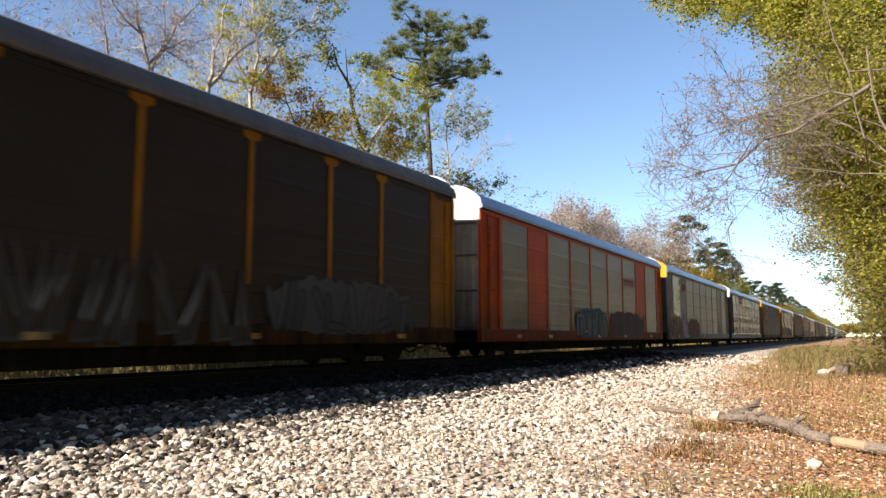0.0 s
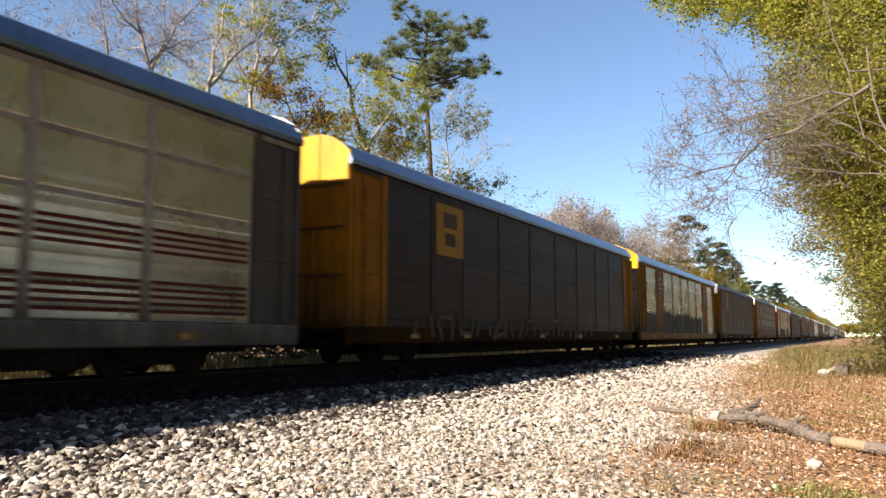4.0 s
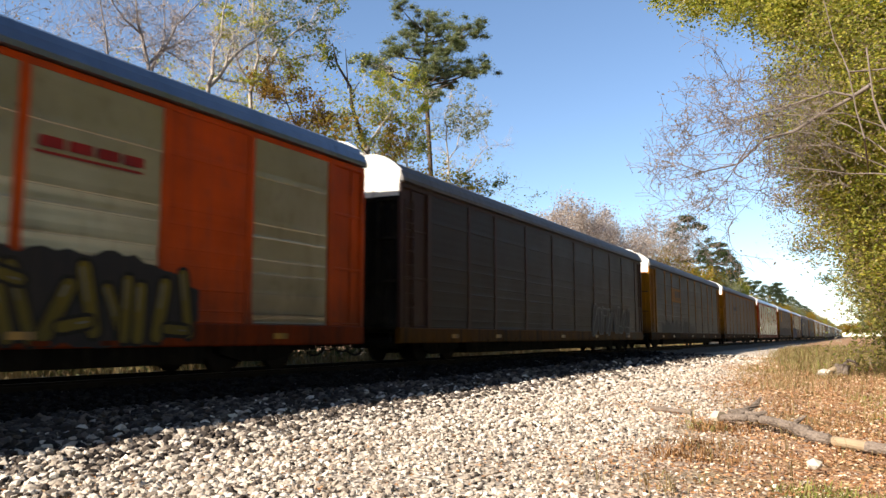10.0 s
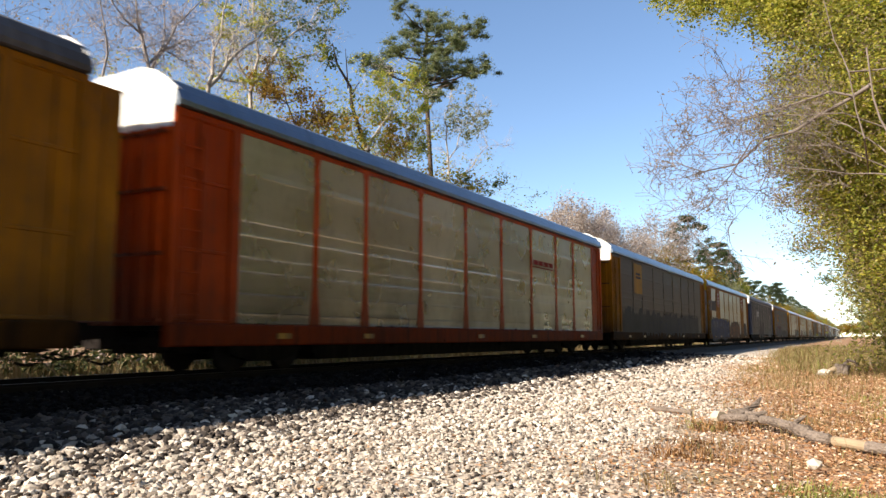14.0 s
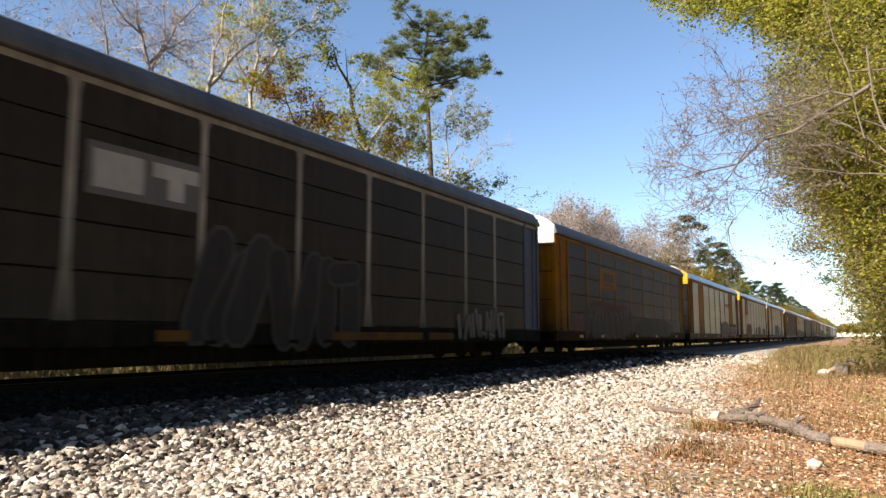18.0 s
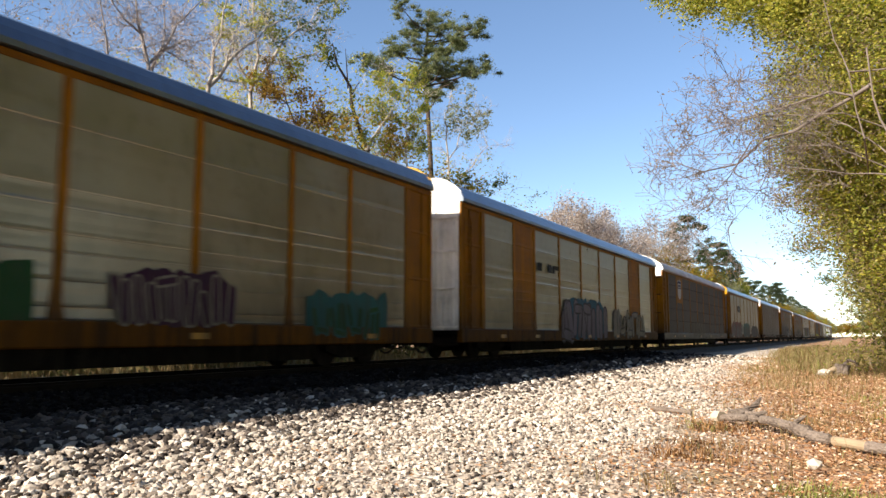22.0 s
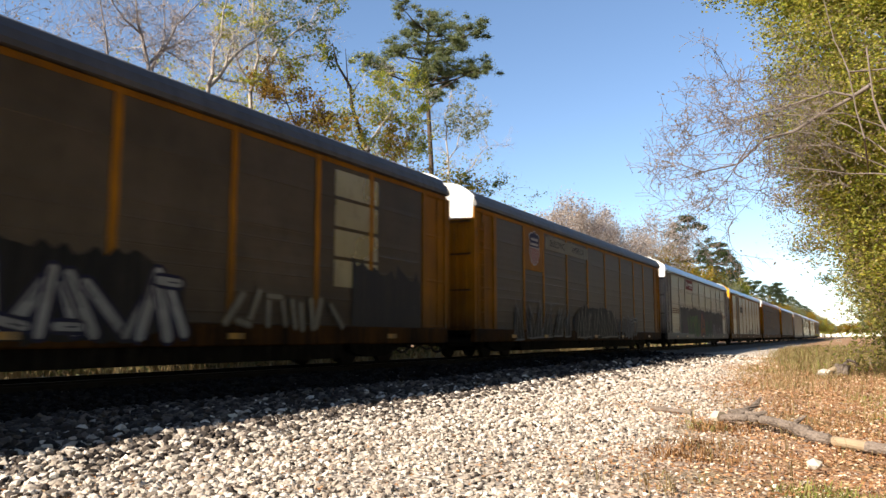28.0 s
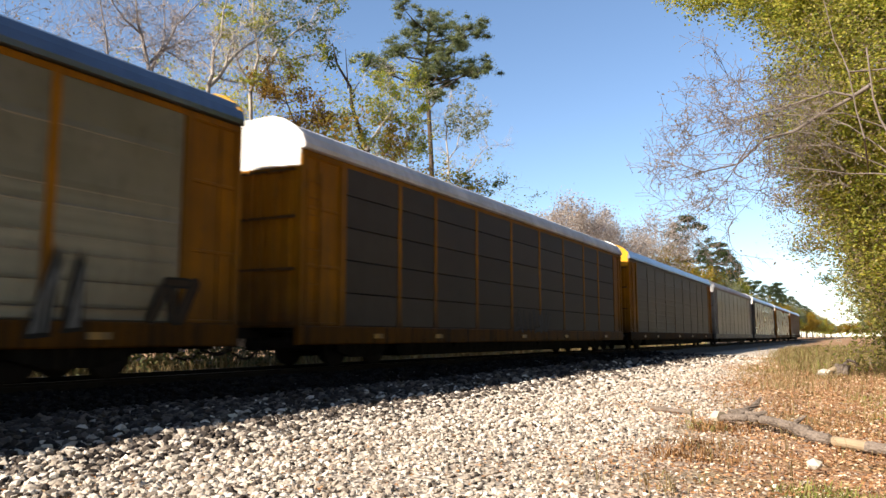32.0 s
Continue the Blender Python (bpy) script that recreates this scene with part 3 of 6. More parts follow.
def carrier(index, label, trim, panel, style="ribbed", post="plain", post_mat=None, roof=None, cap=None, doors=None, wide=(), sill=None, corner=None, alt=None, housing=0.0):
    """One covered car carrier. trim: its paint; wide: panels closed with plates in the trim's colour."""
    car = tagged(new("car_carrier"), label, "railway car", "car carriers of the train")
    post_mat, roof, cap = post_mat or trim, roof or ROOF, SUNLIT_Y if cap == YELLOW else (cap or WHITEPAINT)
    doors, corner = doors or trim, corner or trim
    sill = sill or (SILL_DARK if panel in (BROWN_P, GREYBROWN_P) else SILL_Y if trim == YELLOW else SILL_O if trim == ORANGE else trim)
    top = part("roof", shared("roof", roof_shape, roof), (), car)
    for k in range(10):
        part("seam", shared("roof_seam", seam_shape, roof), (), top).location = (0, 1.4 + 2.68 * k, 0)
    for side in (0, 1):
        tail = Matrix.Translation((0, BODY, 0)) @ Matrix.Rotation(math.pi, 4, "Z")
        turn = tail if side else Matrix.Translation((0, NOSE, 0))
        for flip in (0, 1):
            dm = turn @ (Matrix.Diagonal((-1, 1, 1, 1)) if flip else Matrix())
            for name, x0, x1 in (("inner", .02, .62), ("outer", .65, 1.43)):
                door = part("end_door", shared(name + "_door", lambda s: leaf_shape(s, x0, x1), doors), (), car)
                door.matrix_local = dm
                for z in (1.02, 2.25, 3.45, 4.55) if not side else ():
                    part("cross_bar", shared(name + "_bar", lambda s: s.box(x0 + .02, x1 - .02, bow(x0) - .055, bow(x0) + .02, 0, .06), doors), (), door).location = (0, 0, z)
                part("end_cap", shared(name + "_cap", lambda s: cap_shape(s, x0, 1.63 if name == "outer" else x1), cap), (), door)
        part("coupler", shared("coupler", coupler_shape, RUST), (), car).matrix_local = turn
        truck = part("truck", shared("truck", truck_shape, BLACK), (), car)
        truck.location = (0, 3.32 if not side else BODY - 3.25, 0)
        for dy in (-0.87, 0.87):
            wheel = part("wheelset", shared("wheelset", wheelset_shape, RUST), (), truck)
            wheel.location = (0, dy, 0)
    rear = Matrix.Translation((0, BODY + .085, 0)) @ Matrix.Diagonal((1, -0.85, 1, 1))
    for name, build in (("end_post", end_post_shape), ("bay_post", bay_post_shape), ("corner_bay", bay_shape)):
        part(name, shared(name, build, corner), (), car)
        part(name, shared(name, build, corner), (), car).matrix_local = rear
    if housing:
        for x in (1.22, -1.50):
            part("door_housing", shared(f"door_housing_{housing}_{x}", lambda s: (s.box(x, x + .28, BODY + .02, BODY + housing, SILL_TOP, 4.98), s.box(x + .02, x + .30, BODY + housing * .5, BODY + housing * .5 + .05, SILL_TOP, 4.98)) and None, doors), (), car)
    part("ladder", shared("ladder", ladder_shape, corner), (), car)
    for i in range(9):
        flat = i in wide
        m = trim if flat else (alt[1] if alt and i in alt[0] else panel)
        if style == "lined":
            back = part("panel", backing_mesh(i), (), car)
            for r in range(5):
                part("sheet", sheet_mesh(i, m), (), back).location = (0, 0, SILL_TOP + r * (SIDE_TOP - SILL_TOP) / 5)
        else:
            part("panel", panel_mesh(i, m), (), car)
    for y in POSTS[1:-1]:
        upright = part("post", post_mesh(post, post_mat), (), car)
        upright.location = (0, y, 0)
        if post == "capped":
            part("post_foot", post_mesh("foot", panel), (), upright)
    part("side_sill", shared("side_sill", sill_shape, sill), (), car)
    if sill != BLACK:
        for y in (3.05, 6.3, 12.9, 17.6, 23.4):
            part("reflector", shared("reflector", lambda s: s.box(1.548, 1.5655, 0.0, 0.46, .70, .82), REFLECT), (), car).location = (0, y, 0)
    part("far_side", shared("far_side", lambda s: s.box(-1.53, -1.42, NOSE, BODY, SILL_LOW, SIDE_TOP), panel), (), car)
    part("top_rail", shared("top_rail", lambda s: s.sweep([(1.40, 4.94), (1.525, 4.94), (1.525, SIDE_TOP), (1.40, SIDE_TOP)], NOSE, BODY), panel if post == "capped" else post_mat), (), car)
    part("underframe", shared("underframe", frame_shape, BLACK), (), car)
    CARS[index] = car
    return car


CARS = {}


def cover(car, i, mat, z0=SILL_TOP, z1=SIDE_TOP - .1, name="plate", label=""):
    """A flat plate closing one panel bay."""
    s = Shape()
    s.slab([(POSTS[i] + .05, z0), (POSTS[i + 1] - .05, z0), (POSTS[i + 1] - .05, z1), (POSTS[i] + .05, z1)], 1.44, FACE - 0.008, 0, 0.008)
    part(name, s, mat, car, label)


# ---- the train, car by car ----
def build_train():
    Y, O, S, B = YELLOW, ORANGE, SILVER_P, BROWN_P
    c = carrier(0, "dark brown car carrier with yellow posts and silver graffiti", Y, B, "ribbed", "capped", roof=ROOF_DARK)
    graffiti(c, 12.3, 18.2, 0.66, 2.15, 8, "brown", "grey", seed=3, wild=0.7, gloss="silver")
    graffiti(c, 18.6, 24.9, 0.85, 2.0, 6, "grey", "darkgrey", "grey", seed=4)

    c = carrier(1, "orange car carrier with pale galvanised panels and graffiti", O, BEIGE_P, post="plain", wide=(1, 7), doors=GREYPAINT)
    graffiti(c, 9.6, 14.7, 0.72, 1.95, 5, "silver", "black", "sky", seed=5)
    graffiti(c, 15.2, 22.4, 0.72, 1.95, 7, "darkgrey", "grey", "darkred", seed=6)
    bar_sign(c, 18.1, 20.5, 3.45, 3.95, "cream", "red", [(.05 + .22 * k, .22 + .22 * k, .45, .8) for k in range(4)] + [(0, 1, .25, .32)], "cream sign with a red mark in bars")

    c = carrier(2, "light grey car carrier with a red mark and red graffiti", GREYPAINT, BEIGE_P, wide=(1, 7), cap=Y, doors=DARKGREY, alt=((0,), S), housing=0.25)
    bar_sign(c, 4.72, 6.25, 3.98, 4.52, None, "red", [(0, .44, 0, 1), (.52, 1, .34, 1), (.52, .68, 0, .34)], "red painted mark on grey steel")
    graffiti(c, 0.6, 4.5, 0.66, 2.1, 4, "red", "black", "gold", seed=7, wild=0.5, gloss="gold")
    graffiti(c, 4.65, 6.2, 0.66, 2.2, 1, "white", "black", seed=8, wild=0.3, weight=0.5)
    graffiti(c, 6.5, 11.2, 0.66, 1.95, 5, "red", "black", "darkred", seed=9, wild=.4, gloss="orange")
    for i in range(2, 7):
        for z in (2.0, 3.02, 4.04):
            s = Shape()
            s.box(1.50, 1.524, POSTS[i] + .09, POSTS[i + 1] - .09, z, z + .10)
            part("band", s, GREYPAINT, c)

    c = carrier(3, "silver-grey car carrier with dark red stripes and sign", DARKGREY, S, post_mat=GREYPAINT, sill=GREYPAINT, corner=DARKGREY, doors=DARKGREY)
    bar_sign(c, 6.5, 9.05, 4.25, 4.96, "darkred", "white", [(.06, .2, .3, .78), (.28, .9, .42, .66), (.45, .92, .22, .30)], "dark red sign with white bars")
    for z in (2.62, 2.49, 2.36, 2.23, 1.68, 1.55, 1.42, 1.29, 1.16):
        for i in range(9):
            s = Shape()
            plate(s, POSTS[i] + .11, POSTS[i + 1] - .11, z, z + .065, 1.526, 0)
            part("stripe", s, inks("darkred"), c)
    for z in (3.0, 4.0):
        for i in range(9):
            s = Shape()
            s.box(1.50, 1.524, POSTS[i] + .09, POSTS[i + 1] - .09, z, z + .09)
            part("band", s, GREYPAINT, c)

    c = carrier(4, "dark brown car carrier with yellow ends and yellow sign", Y, B, post_mat=B, cap=Y, housing=0.55)
    bar_sign(c, 4.5, 6.3, 3.2, 4.8, "yellow", "brown", [(.25, .75, .55, .85), (.3, .7, .2, .45)], "yellow sign plate with brown bars")
    graffiti(c, 3, 20, 0.7, 1.5, 12, "tan", "brown", seed=12)

    c = carrier(5, "yellow car carrier with silver panels, partly painted over in grey", Y, S, wide=(1, 7), cap=Y, doors=GREYPAINT, sill=SILL_CLEAN)
    octagon_sign(c, 5.40, 4.0, 1.35, 1.62)
    octagon_sign(c, 21.95, 4.02, 1.35, 1.58)
    for i, (z, seed) in enumerate(((2.15, 1), (None, 0), (2.3, 2), (2.25, 3), (2.3, 4), (2.1, 5), (2.2, 6))):
        if z:
            patch(c, POSTS[i] + .1, POSTS[i + 1] - .1, 0.98, z, "darkgrey", seed, rag=0.22)

    c = carrier(6, "dark brown car carrier with yellow posts and shield sign", Y, B, "ribbed", "capped", roof=ROOF_DARK, wide=(), housing=0.8)
    cover(c, 1, Y, 3.15, 4.95, label="yellow sign plate")
    shield_sign(c, 5.60, 4.08, 1.25, 1.36)

    c = carrier(7, "yellow car carrier with banded olive-grey panels and orange graffiti", Y, OLIVE_P, roof=ROOF_DARK, housing=0.5, alt=((1,), GREYBROWN_P))
    for i in range(9):
        for z in (1.95, 2.95, 3.95):
            s = Shape()
            s.box(1.50, 1.524, POSTS[i] + .09, POSTS[i + 1] - .09, z, z + .20)
            part("band", s, GREYBROWN_P, c, "grey-brown raised band")
    cover(c, 1, Y, 3.1, 5.0, label="yellow sign plate")
    shield_sign(c, 5.42, 4.2, 1.25, 1.42)
    lettering(c, "BUILDING", 7.1, 4.28, 0.36, "black", "faded black lettering")
    lettering(c, "AMERICA", 9.35, 4.28, 0.36, "black", "faded black lettering")
    graffiti(c, 2.0, 8.5, 0.85, 1.95, 6, "salmon", "salmon", seed=15, weight=0.85, gloss="brown")
    graffiti(c, 10.0, 24.5, 0.85, 1.9, 11, "salmon", "salmon", seed=16, weight=0.85, gloss="brown")

    c = carrier(8, "orange car carrier with galvanised panels and dark graffiti", O, DULL_P, wide=(1, 7), doors=DARKGREY)
    patch(c, 4.2, 13.9, 0.6, 2.0, "darkgrey", 17, rag=0.2)
    graffiti(c, 4.8, 12.8, 0.8, 1.9, 8, "grey", "brown", seed=18)
    graffiti(c, 16.2, 21.8, 0.62, 2.0, 5, "gold", "black", "darkgrey", seed=19, wild=0.25, gloss="silver")
    bar_sign(c, 18.2, 20.5, 3.5, 3.95, None, "red", [(.04 + .24 * k, .24 + .24 * k, .45, .85) for k in range(4)] + [(0, .95, .2, .3)], "red mark in bars")

    c = carrier(9, "dark maroon-brown car carrier with silver graffiti patches", MAROON, B, doors=BLACK, sill=SILL_Y, roof=ROOF_DARK)
    graffiti(c, 17.7, 24.6, 0.85, 2.2, 5, "grey", "silver", seed=21, wild=0.35, weight=0.55)

    c = carrier(10, "dark brown car carrier with yellow posts and yellow sign", Y, B, "ribbed", "capped", roof=ROOF_DARK)
    cover(c, 2, Y, 3.1, 4.05, label="yellow sign plate")
    bar_sign(c, 7.2, 8.95, 3.2, 3.95, None, "brown", [(.02, .31, .3, .9), (.36, .64, .3, .9), (.69, .97, .3, .9), (.05, .98, .1, .18)], "dark brown mark in blocks")
    patch(c, 9.4, 11.6, 1.0, 1.7, "darkgrey", 22)
    patch(c, 12.3, 14.2, 1.0, 1.6, "grey", 23)
    patch(c, 3, 8.6, 1.0, 1.7, "darkgrey", 24)

    c = carrier(11, "grey-brown car carrier with yellow posts", Y, GREYBROWN_P, "ribbed", "flared", roof=ROOF_DARK, housing=0.65)
    patch(c, 6.8, 9.0, 3.40, 3.75, "grey", 25, rag=.06)

    c = carrier(12, "orange car carrier with clean galvanised panels", O, S, post="flared")
    bar_sign(c, 18.1, 20.6, 3.35, 3.8, None, "red", [(.04 + .24 * k, .24 + .24 * k, .45, .85) for k in range(4)] + [(0, .95, .2, .3)], "red mark in bars")

    c = carrier(13, "grey-brown car carrier with yellow ends and dark lower panels", Y, GREYBROWN_P, post_mat=GREYBROWN_P, housing=0.6)
    bar_sign(c, 4.5, 6.3, 3.2, 4.9, "yellow", "darkgrey", [(.2, .8, .62, .7), (.2, .8, .5, .58)], "yellow sign plate with dark bars")
    patch(c, 1.9, 24.5, 0.7, 2.2, "darkgrey", 26)
    graffiti(c, 6.0, 19.0, 0.8, 1.8, 9, "navy", "darkgrey", seed=126, wild=.2)

    c = carrier(14, "yellow car carrier with silver panels and blue and orange graffiti", Y, DULL_P, wide=(1, 7), cap=Y, doors=GREYPAINT)
    octagon_sign(c, 5.45, 4.15, 1.4, 1.55)
    octagon_sign(c, 22.1, 4.15, 1.4, 1.6)
    patch(c, 1.9, 4.2, 3.0, 3.85, "grey", 27, rag=.05)
    graffiti(c, 0.35, 1.7, 2.95, 3.9, 2, "grey", "cream", seed=28)
    patch(c, 1.0, 11.8, 0.65, 2.35, "gold", 29, rag=.2)
    graffiti(c, 1.2, 11.7, 0.64, 2.2, 5, "blue", "black", "blue", seed=30, wild=.2, weight=.75, gloss="silver")
    graffiti(c, 12.2, 19.4, 0.72, 2.1, 6, "orange", "black", "brown", seed=31, wild=.15, weight=.5)
    graffiti(c, 22.8, 25.3, 0.8, 2.1, 3, "grey", "black", "darkgrey", seed=32)

    c = carrier(15, "charcoal car carrier with blue-grey ends and white mark", GREYPAINT, paint("charcoal_panel", (0.019, 0.015, 0.012), .5, .15), "lined", "flared", corner=BLUEGREY, doors=BLUEGREY, roof=ROOF_DARK, sill=BLACK)
    bar_sign(c, 6.65, 9.05, 3.1, 4.0, "grey", "white", [(.05, .46, .14, .86), (.54, .97, .56, .86), (.68, .83, .14, .56)], "grey sign with a white block mark")
    graffiti(c, 9.1, 14.6, 0.7, 2.7, 3, "darkgrey", "grey", seed=33, wild=.3, weight=.8)
    graffiti(c, 20.3, 24.0, 0.68, 1.7, 5, "silver", "darkgrey", seed=34)
    for y0, y1 in ((8.2, 9.0), (13.4, 17.6), (18, 19.5)):
        s = Shape()
        plate(s, y0, y1, .66, .86, 1.566, 0)
        part("sill_stripe", s, YELLOW, c, "yellow paint left on the sill")

    c = carrier(16, "dark brown car carrier with yellow posts and pink-grey graffiti", Y, B, "lined", "flared", roof=ROOF_DARK, wide=())
    cover(c, 2, Y, 3.1, 4.1, label="yellow sign plate")
    bar_sign(c, 6.9, 8.7, 3.2, 4.0, None, "brown", [(.02, .31, .34, .9), (.36, .64, .34, .9), (.69, .97, .34, .9), (.05, .98, .12, .2)], "dark brown mark in blocks")
    patch(c, 2.4, 4.2, 0.9, 1.75, "pink", 35, rag=.15)
    graffiti(c, 3.8, 12.1, 0.66, 2.3, 9, "grey", "darkgrey", "darkred", seed=36, wild=.35, gloss="cream")
    graffiti(c, 12.7, 23.4, 0.75, 1.7, 10, "darkgrey", "grey", "brown", seed=37, wild=.3)

    c = carrier(17, "yellow car carrier with silver panels and white block letters", Y, DULL_P, wide=(1, 7), cap=Y, doors=GREYPAINT)
    bar_sign(c, 18.2, 20.6, 3.45, 3.9, None, "red", [(.04 + .24 * k, .24 + .24 * k, .45, .85) for k in range(4)] + [(0, .95, .2, .3)], "red mark in bars")
    graffiti(c, 14.9, 20.4, 0.68, 2.0, 4, "silver", "darkgrey", "salmon", seed=38, wild=.3, weight=.5)
    patch(c, 20.7, 25.4, 0.66, 1.95, "darkgrey", 39, rag=.08)
    lettering(c, "SEBOKS", 20.80, 0.84, 1.22, "white", "bulky white spray-painted letters", 0.018)

    c = carrier(18, "yellow car carrier with gridded silver panels and shield sign", Y, DULL_P, cap=Y, doors=WHITEPAINT)
    cover(c, 1, Y, 3.2, 5.0, label="yellow sign plate")
    shield_sign(c, 5.35, 4.15, 1.2, 1.4)
    lettering(c, "BUILDING", 7.0, 4.35, 0.38, "darkgrey", "faded black lettering")
    lettering(c, "AMERICA", 9.3, 4.35, 0.38, "darkgrey", "faded black lettering")
    graffiti(c, 4.8, 9.2, 0.7, 2.05, 5, "salmon", "darkred", "pink", seed=40, wild=.3)
    patch(c, 13.2, 14.6, 0.65, 1.75, "green", 41)
    graffiti(c, 16.0, 19.2, 0.95, 1.9, 4, "purple", "cream", "purple", seed=42, wild=.15)
    patch(c, 21.5, 25.1, 0.7, 1.8, "teal", 43, rag=.15)
    graffiti(c, 21.7, 24.6, 0.75, 1.6, 4, "green", "teal", seed=44)

    c = carrier(19, "yellow car carrier with silver panels and blue lilac graffiti", Y, DULL_P, wide=(1, 7), doors=WHITEPAINT)
    bar_sign(c, 6.6, 9.1, 3.25, 3.75, None, "black", [(.02, .2, .2, .85), (.48, .62, .2, .85), (.66, .96, .5, .85), (.66, .76, .2, .85)], "black mark in bars")
    graffiti(c, 9.3, 16.2, 0.66, 2.3, 5, "lilac", "darkgrey", "sky", seed=45, wild=.15, weight=.55, gloss="silver")
    graffiti(c, 17.2, 23.9, 0.75, 2.1, 5, "cream", "darkgrey", seed=46, wild=.12, weight=.45)

    c = carrier(20, "brown car carrier with whitish roof, yellow posts and shield sign", Y, paint("worn_brown_panel", (0.052, 0.040, 0.029), .6, .1), "lined", "plain", roof=ROOF_WHITE, sill=BROWN_P)
    cover(c, 1, Y, 3.1, 5.0, label="yellow sign plate")
    shield_sign(c, 5.38, 4.08, 1.3, 1.45, blank=True)
    graffiti(c, 10.1, 15.2, 0.85, 1.9, 5, "tan", "brown", seed=47, wild=.15, weight=.5)

    c = carrier(21, "yellow car carrier with beige panels and teal graffiti", Y, BEIGE_P, cap=Y, doors=GREYPAINT)
    bar_sign(c, 6.4, 8.6, 3.3, 3.95, "darkgrey", "grey", [(.2, .8, .35, .65)], "blackened sign patch")
    graffiti(c, 1.7, 9.7, 0.66, 2.15, 6, "silver", "black", "pink", seed=48, wild=.6, gloss="teal")
    graffiti(c, 10.4, 16.6, 0.7, 2.1, 5, "grey", "darkgrey", "teal", seed=49, wild=.3)
    graffiti(c, 18.1, 25.3, 0.75, 1.9, 7, "grey", "darkgrey", "darkgrey", seed=50, wild=.2)

    c = carrier(22, "brown car carrier with small sign and pale graffiti", Y, GREYBROWN_P, post_mat=GREYBROWN_P)
    bar_sign(c, 10.5, 12.5, 3.4, 4.0, "grey", "cream", [(.2, .8, .3, .6)], "small faded sign")
    graffiti(c, 5, 20, 0.7, 1.6, 13, "cream", "brown", seed=51)

    c = carrier(23, "yellow car carrier with dull panels, shield sign and black graffiti", Y, GREYBROWN_P, roof=ROOF_DARK, housing=0.2)
    cover(c, 1, Y, 3.3, 5.0, label="yellow sign plate")
    shield_sign(c, 5.45, 4.2, 1.15, 1.4)
    patch(c, 6.5, 9.0, 4.2, 4.8, "cream", 52, rag=.03)
    lettering(c, "BUILDING", 6.75, 4.35, 0.36, "black", "black lettering")
    lettering(c, "AMERICA", 9.25, 4.4, 0.36, "darkgrey", "faded black lettering")
    graffiti(c, 2.0, 13.0, 1.0, 2.75, 6, "darkgrey", "brown", seed=53, wild=.25, weight=.35)
    graffiti(c, 11.7, 16.7, 0.66, 2.05, 5, "white", "navy", "black", seed=54, wild=.6, gloss="navy")
    graffiti(c, 18.0, 21.8, 0.9, 1.75, 4, "cream", "tan", seed=55, wild=.3)
    for k in range(4):
        s = Shape()
        s.box(1.49, 1.527, 21.08, 22.95, 1.95 + .74 * k, 2.6 + .74 * k)
        part("patch_sheet", s, SILVER_P, c, "newer pale replacement sheet")
    patch(c, 22.3, 26.0, 1.0, 2.5, "darkgrey", 56)

    c = carrier(24, "yellow car carrier with dull brown panels and black white graffiti", Y, GREYBROWN_P, roof=ROOF_DARK, post="plain")
    cover(c, 1, Y, 3.3, 5.0, label="yellow sign plate")
    shield_sign(c, 5.4, 4.2, 1.15, 1.4)
    patch(c, 6.6, 12.1, 4.3, 4.85, "cream", 57, rag=.03)
    lettering(c, "BUILDING", 7.05, 4.45, 0.40, "black", "black lettering")
    lettering(c, "AMERICA", 9.7, 4.45, 0.40, "black", "black lettering")
    graffiti(c, 3.2, 9.6, 0.66, 2.0, 6, "black", "silver", seed=58, wild=.7, gloss="darkgrey")
    graffiti(c, 9.8, 17.1, 0.66, 2.0, 7, "black", "cream", "black", seed=59, wild=.8, gloss="darkgrey")
    graffiti(c, 17.3, 21.5, 0.7, 1.85, 4, "darkgrey", "silver", seed=60, wild=.3)

    c = carrier(25, "grey car carrier with dark mural graffiti and red sign", DARKGREY, BEIGE_P, post_mat=GREYPAINT, cap=WHITEPAINT, doors=GREYPAINT, corner=GREYPAINT, sill=DARKGREY, housing=0.75)
    bar_sign(c, 6.75, 9.3, 4.22, 4.96, "darkred", "white", [(.06, .22, .3, .8), (.3, .92, .42, .66), (.5, .9, .22, .30)], "dark red sign with white bars")
    for z in (2.62, 2.49, 2.36):
        for i in (0, 8):
            s = Shape()
            plate(s, POSTS[i] + .1, POSTS[i + 1] - .1, z, z + .065, 1.534, 0)
            part("stripe", s, inks("darkred"), c)
    for z in (2.95, 3.95):
        for i in range(9):
            s = Shape()
            s.box(1.50, 1.524, POSTS[i] + .09, POSTS[i + 1] - .09, z, z + .09)
            part("band", s, GREYPAINT, c)
    patch(c, 4.5, 24.2, 0.62, 2.85, "darkgrey", 61, rag=.18)
    graffiti(c, 7.2, 11.9, 0.75, 2.3, 4, "green", "lime", seed=62, wild=.35, weight=.5, gloss="gold")
    graffiti(c, 12.3, 14.2, 0.8, 2.6, 1, "orange", "purple", "purple", seed=63, wild=.2, weight=.6)
    graffiti(c, 14.4, 18.0, 0.75, 2.2, 3, "green", "darkgrey", seed=64, wild=.35, gloss="lime")
    patch(c, 5.3, 7.9, 0.7, 1.7, "purple", 65)
    graffiti(c, 18.4, 23.0, 0.8, 1.9, 4, "lilac", "darkgrey", seed=66, wild=.3)
    s = Shape()
    plate(s, 6.8, 9.4, .66, .9, 1.57, 0)
    part("sill_stripe", s, GREYPAINT, c)

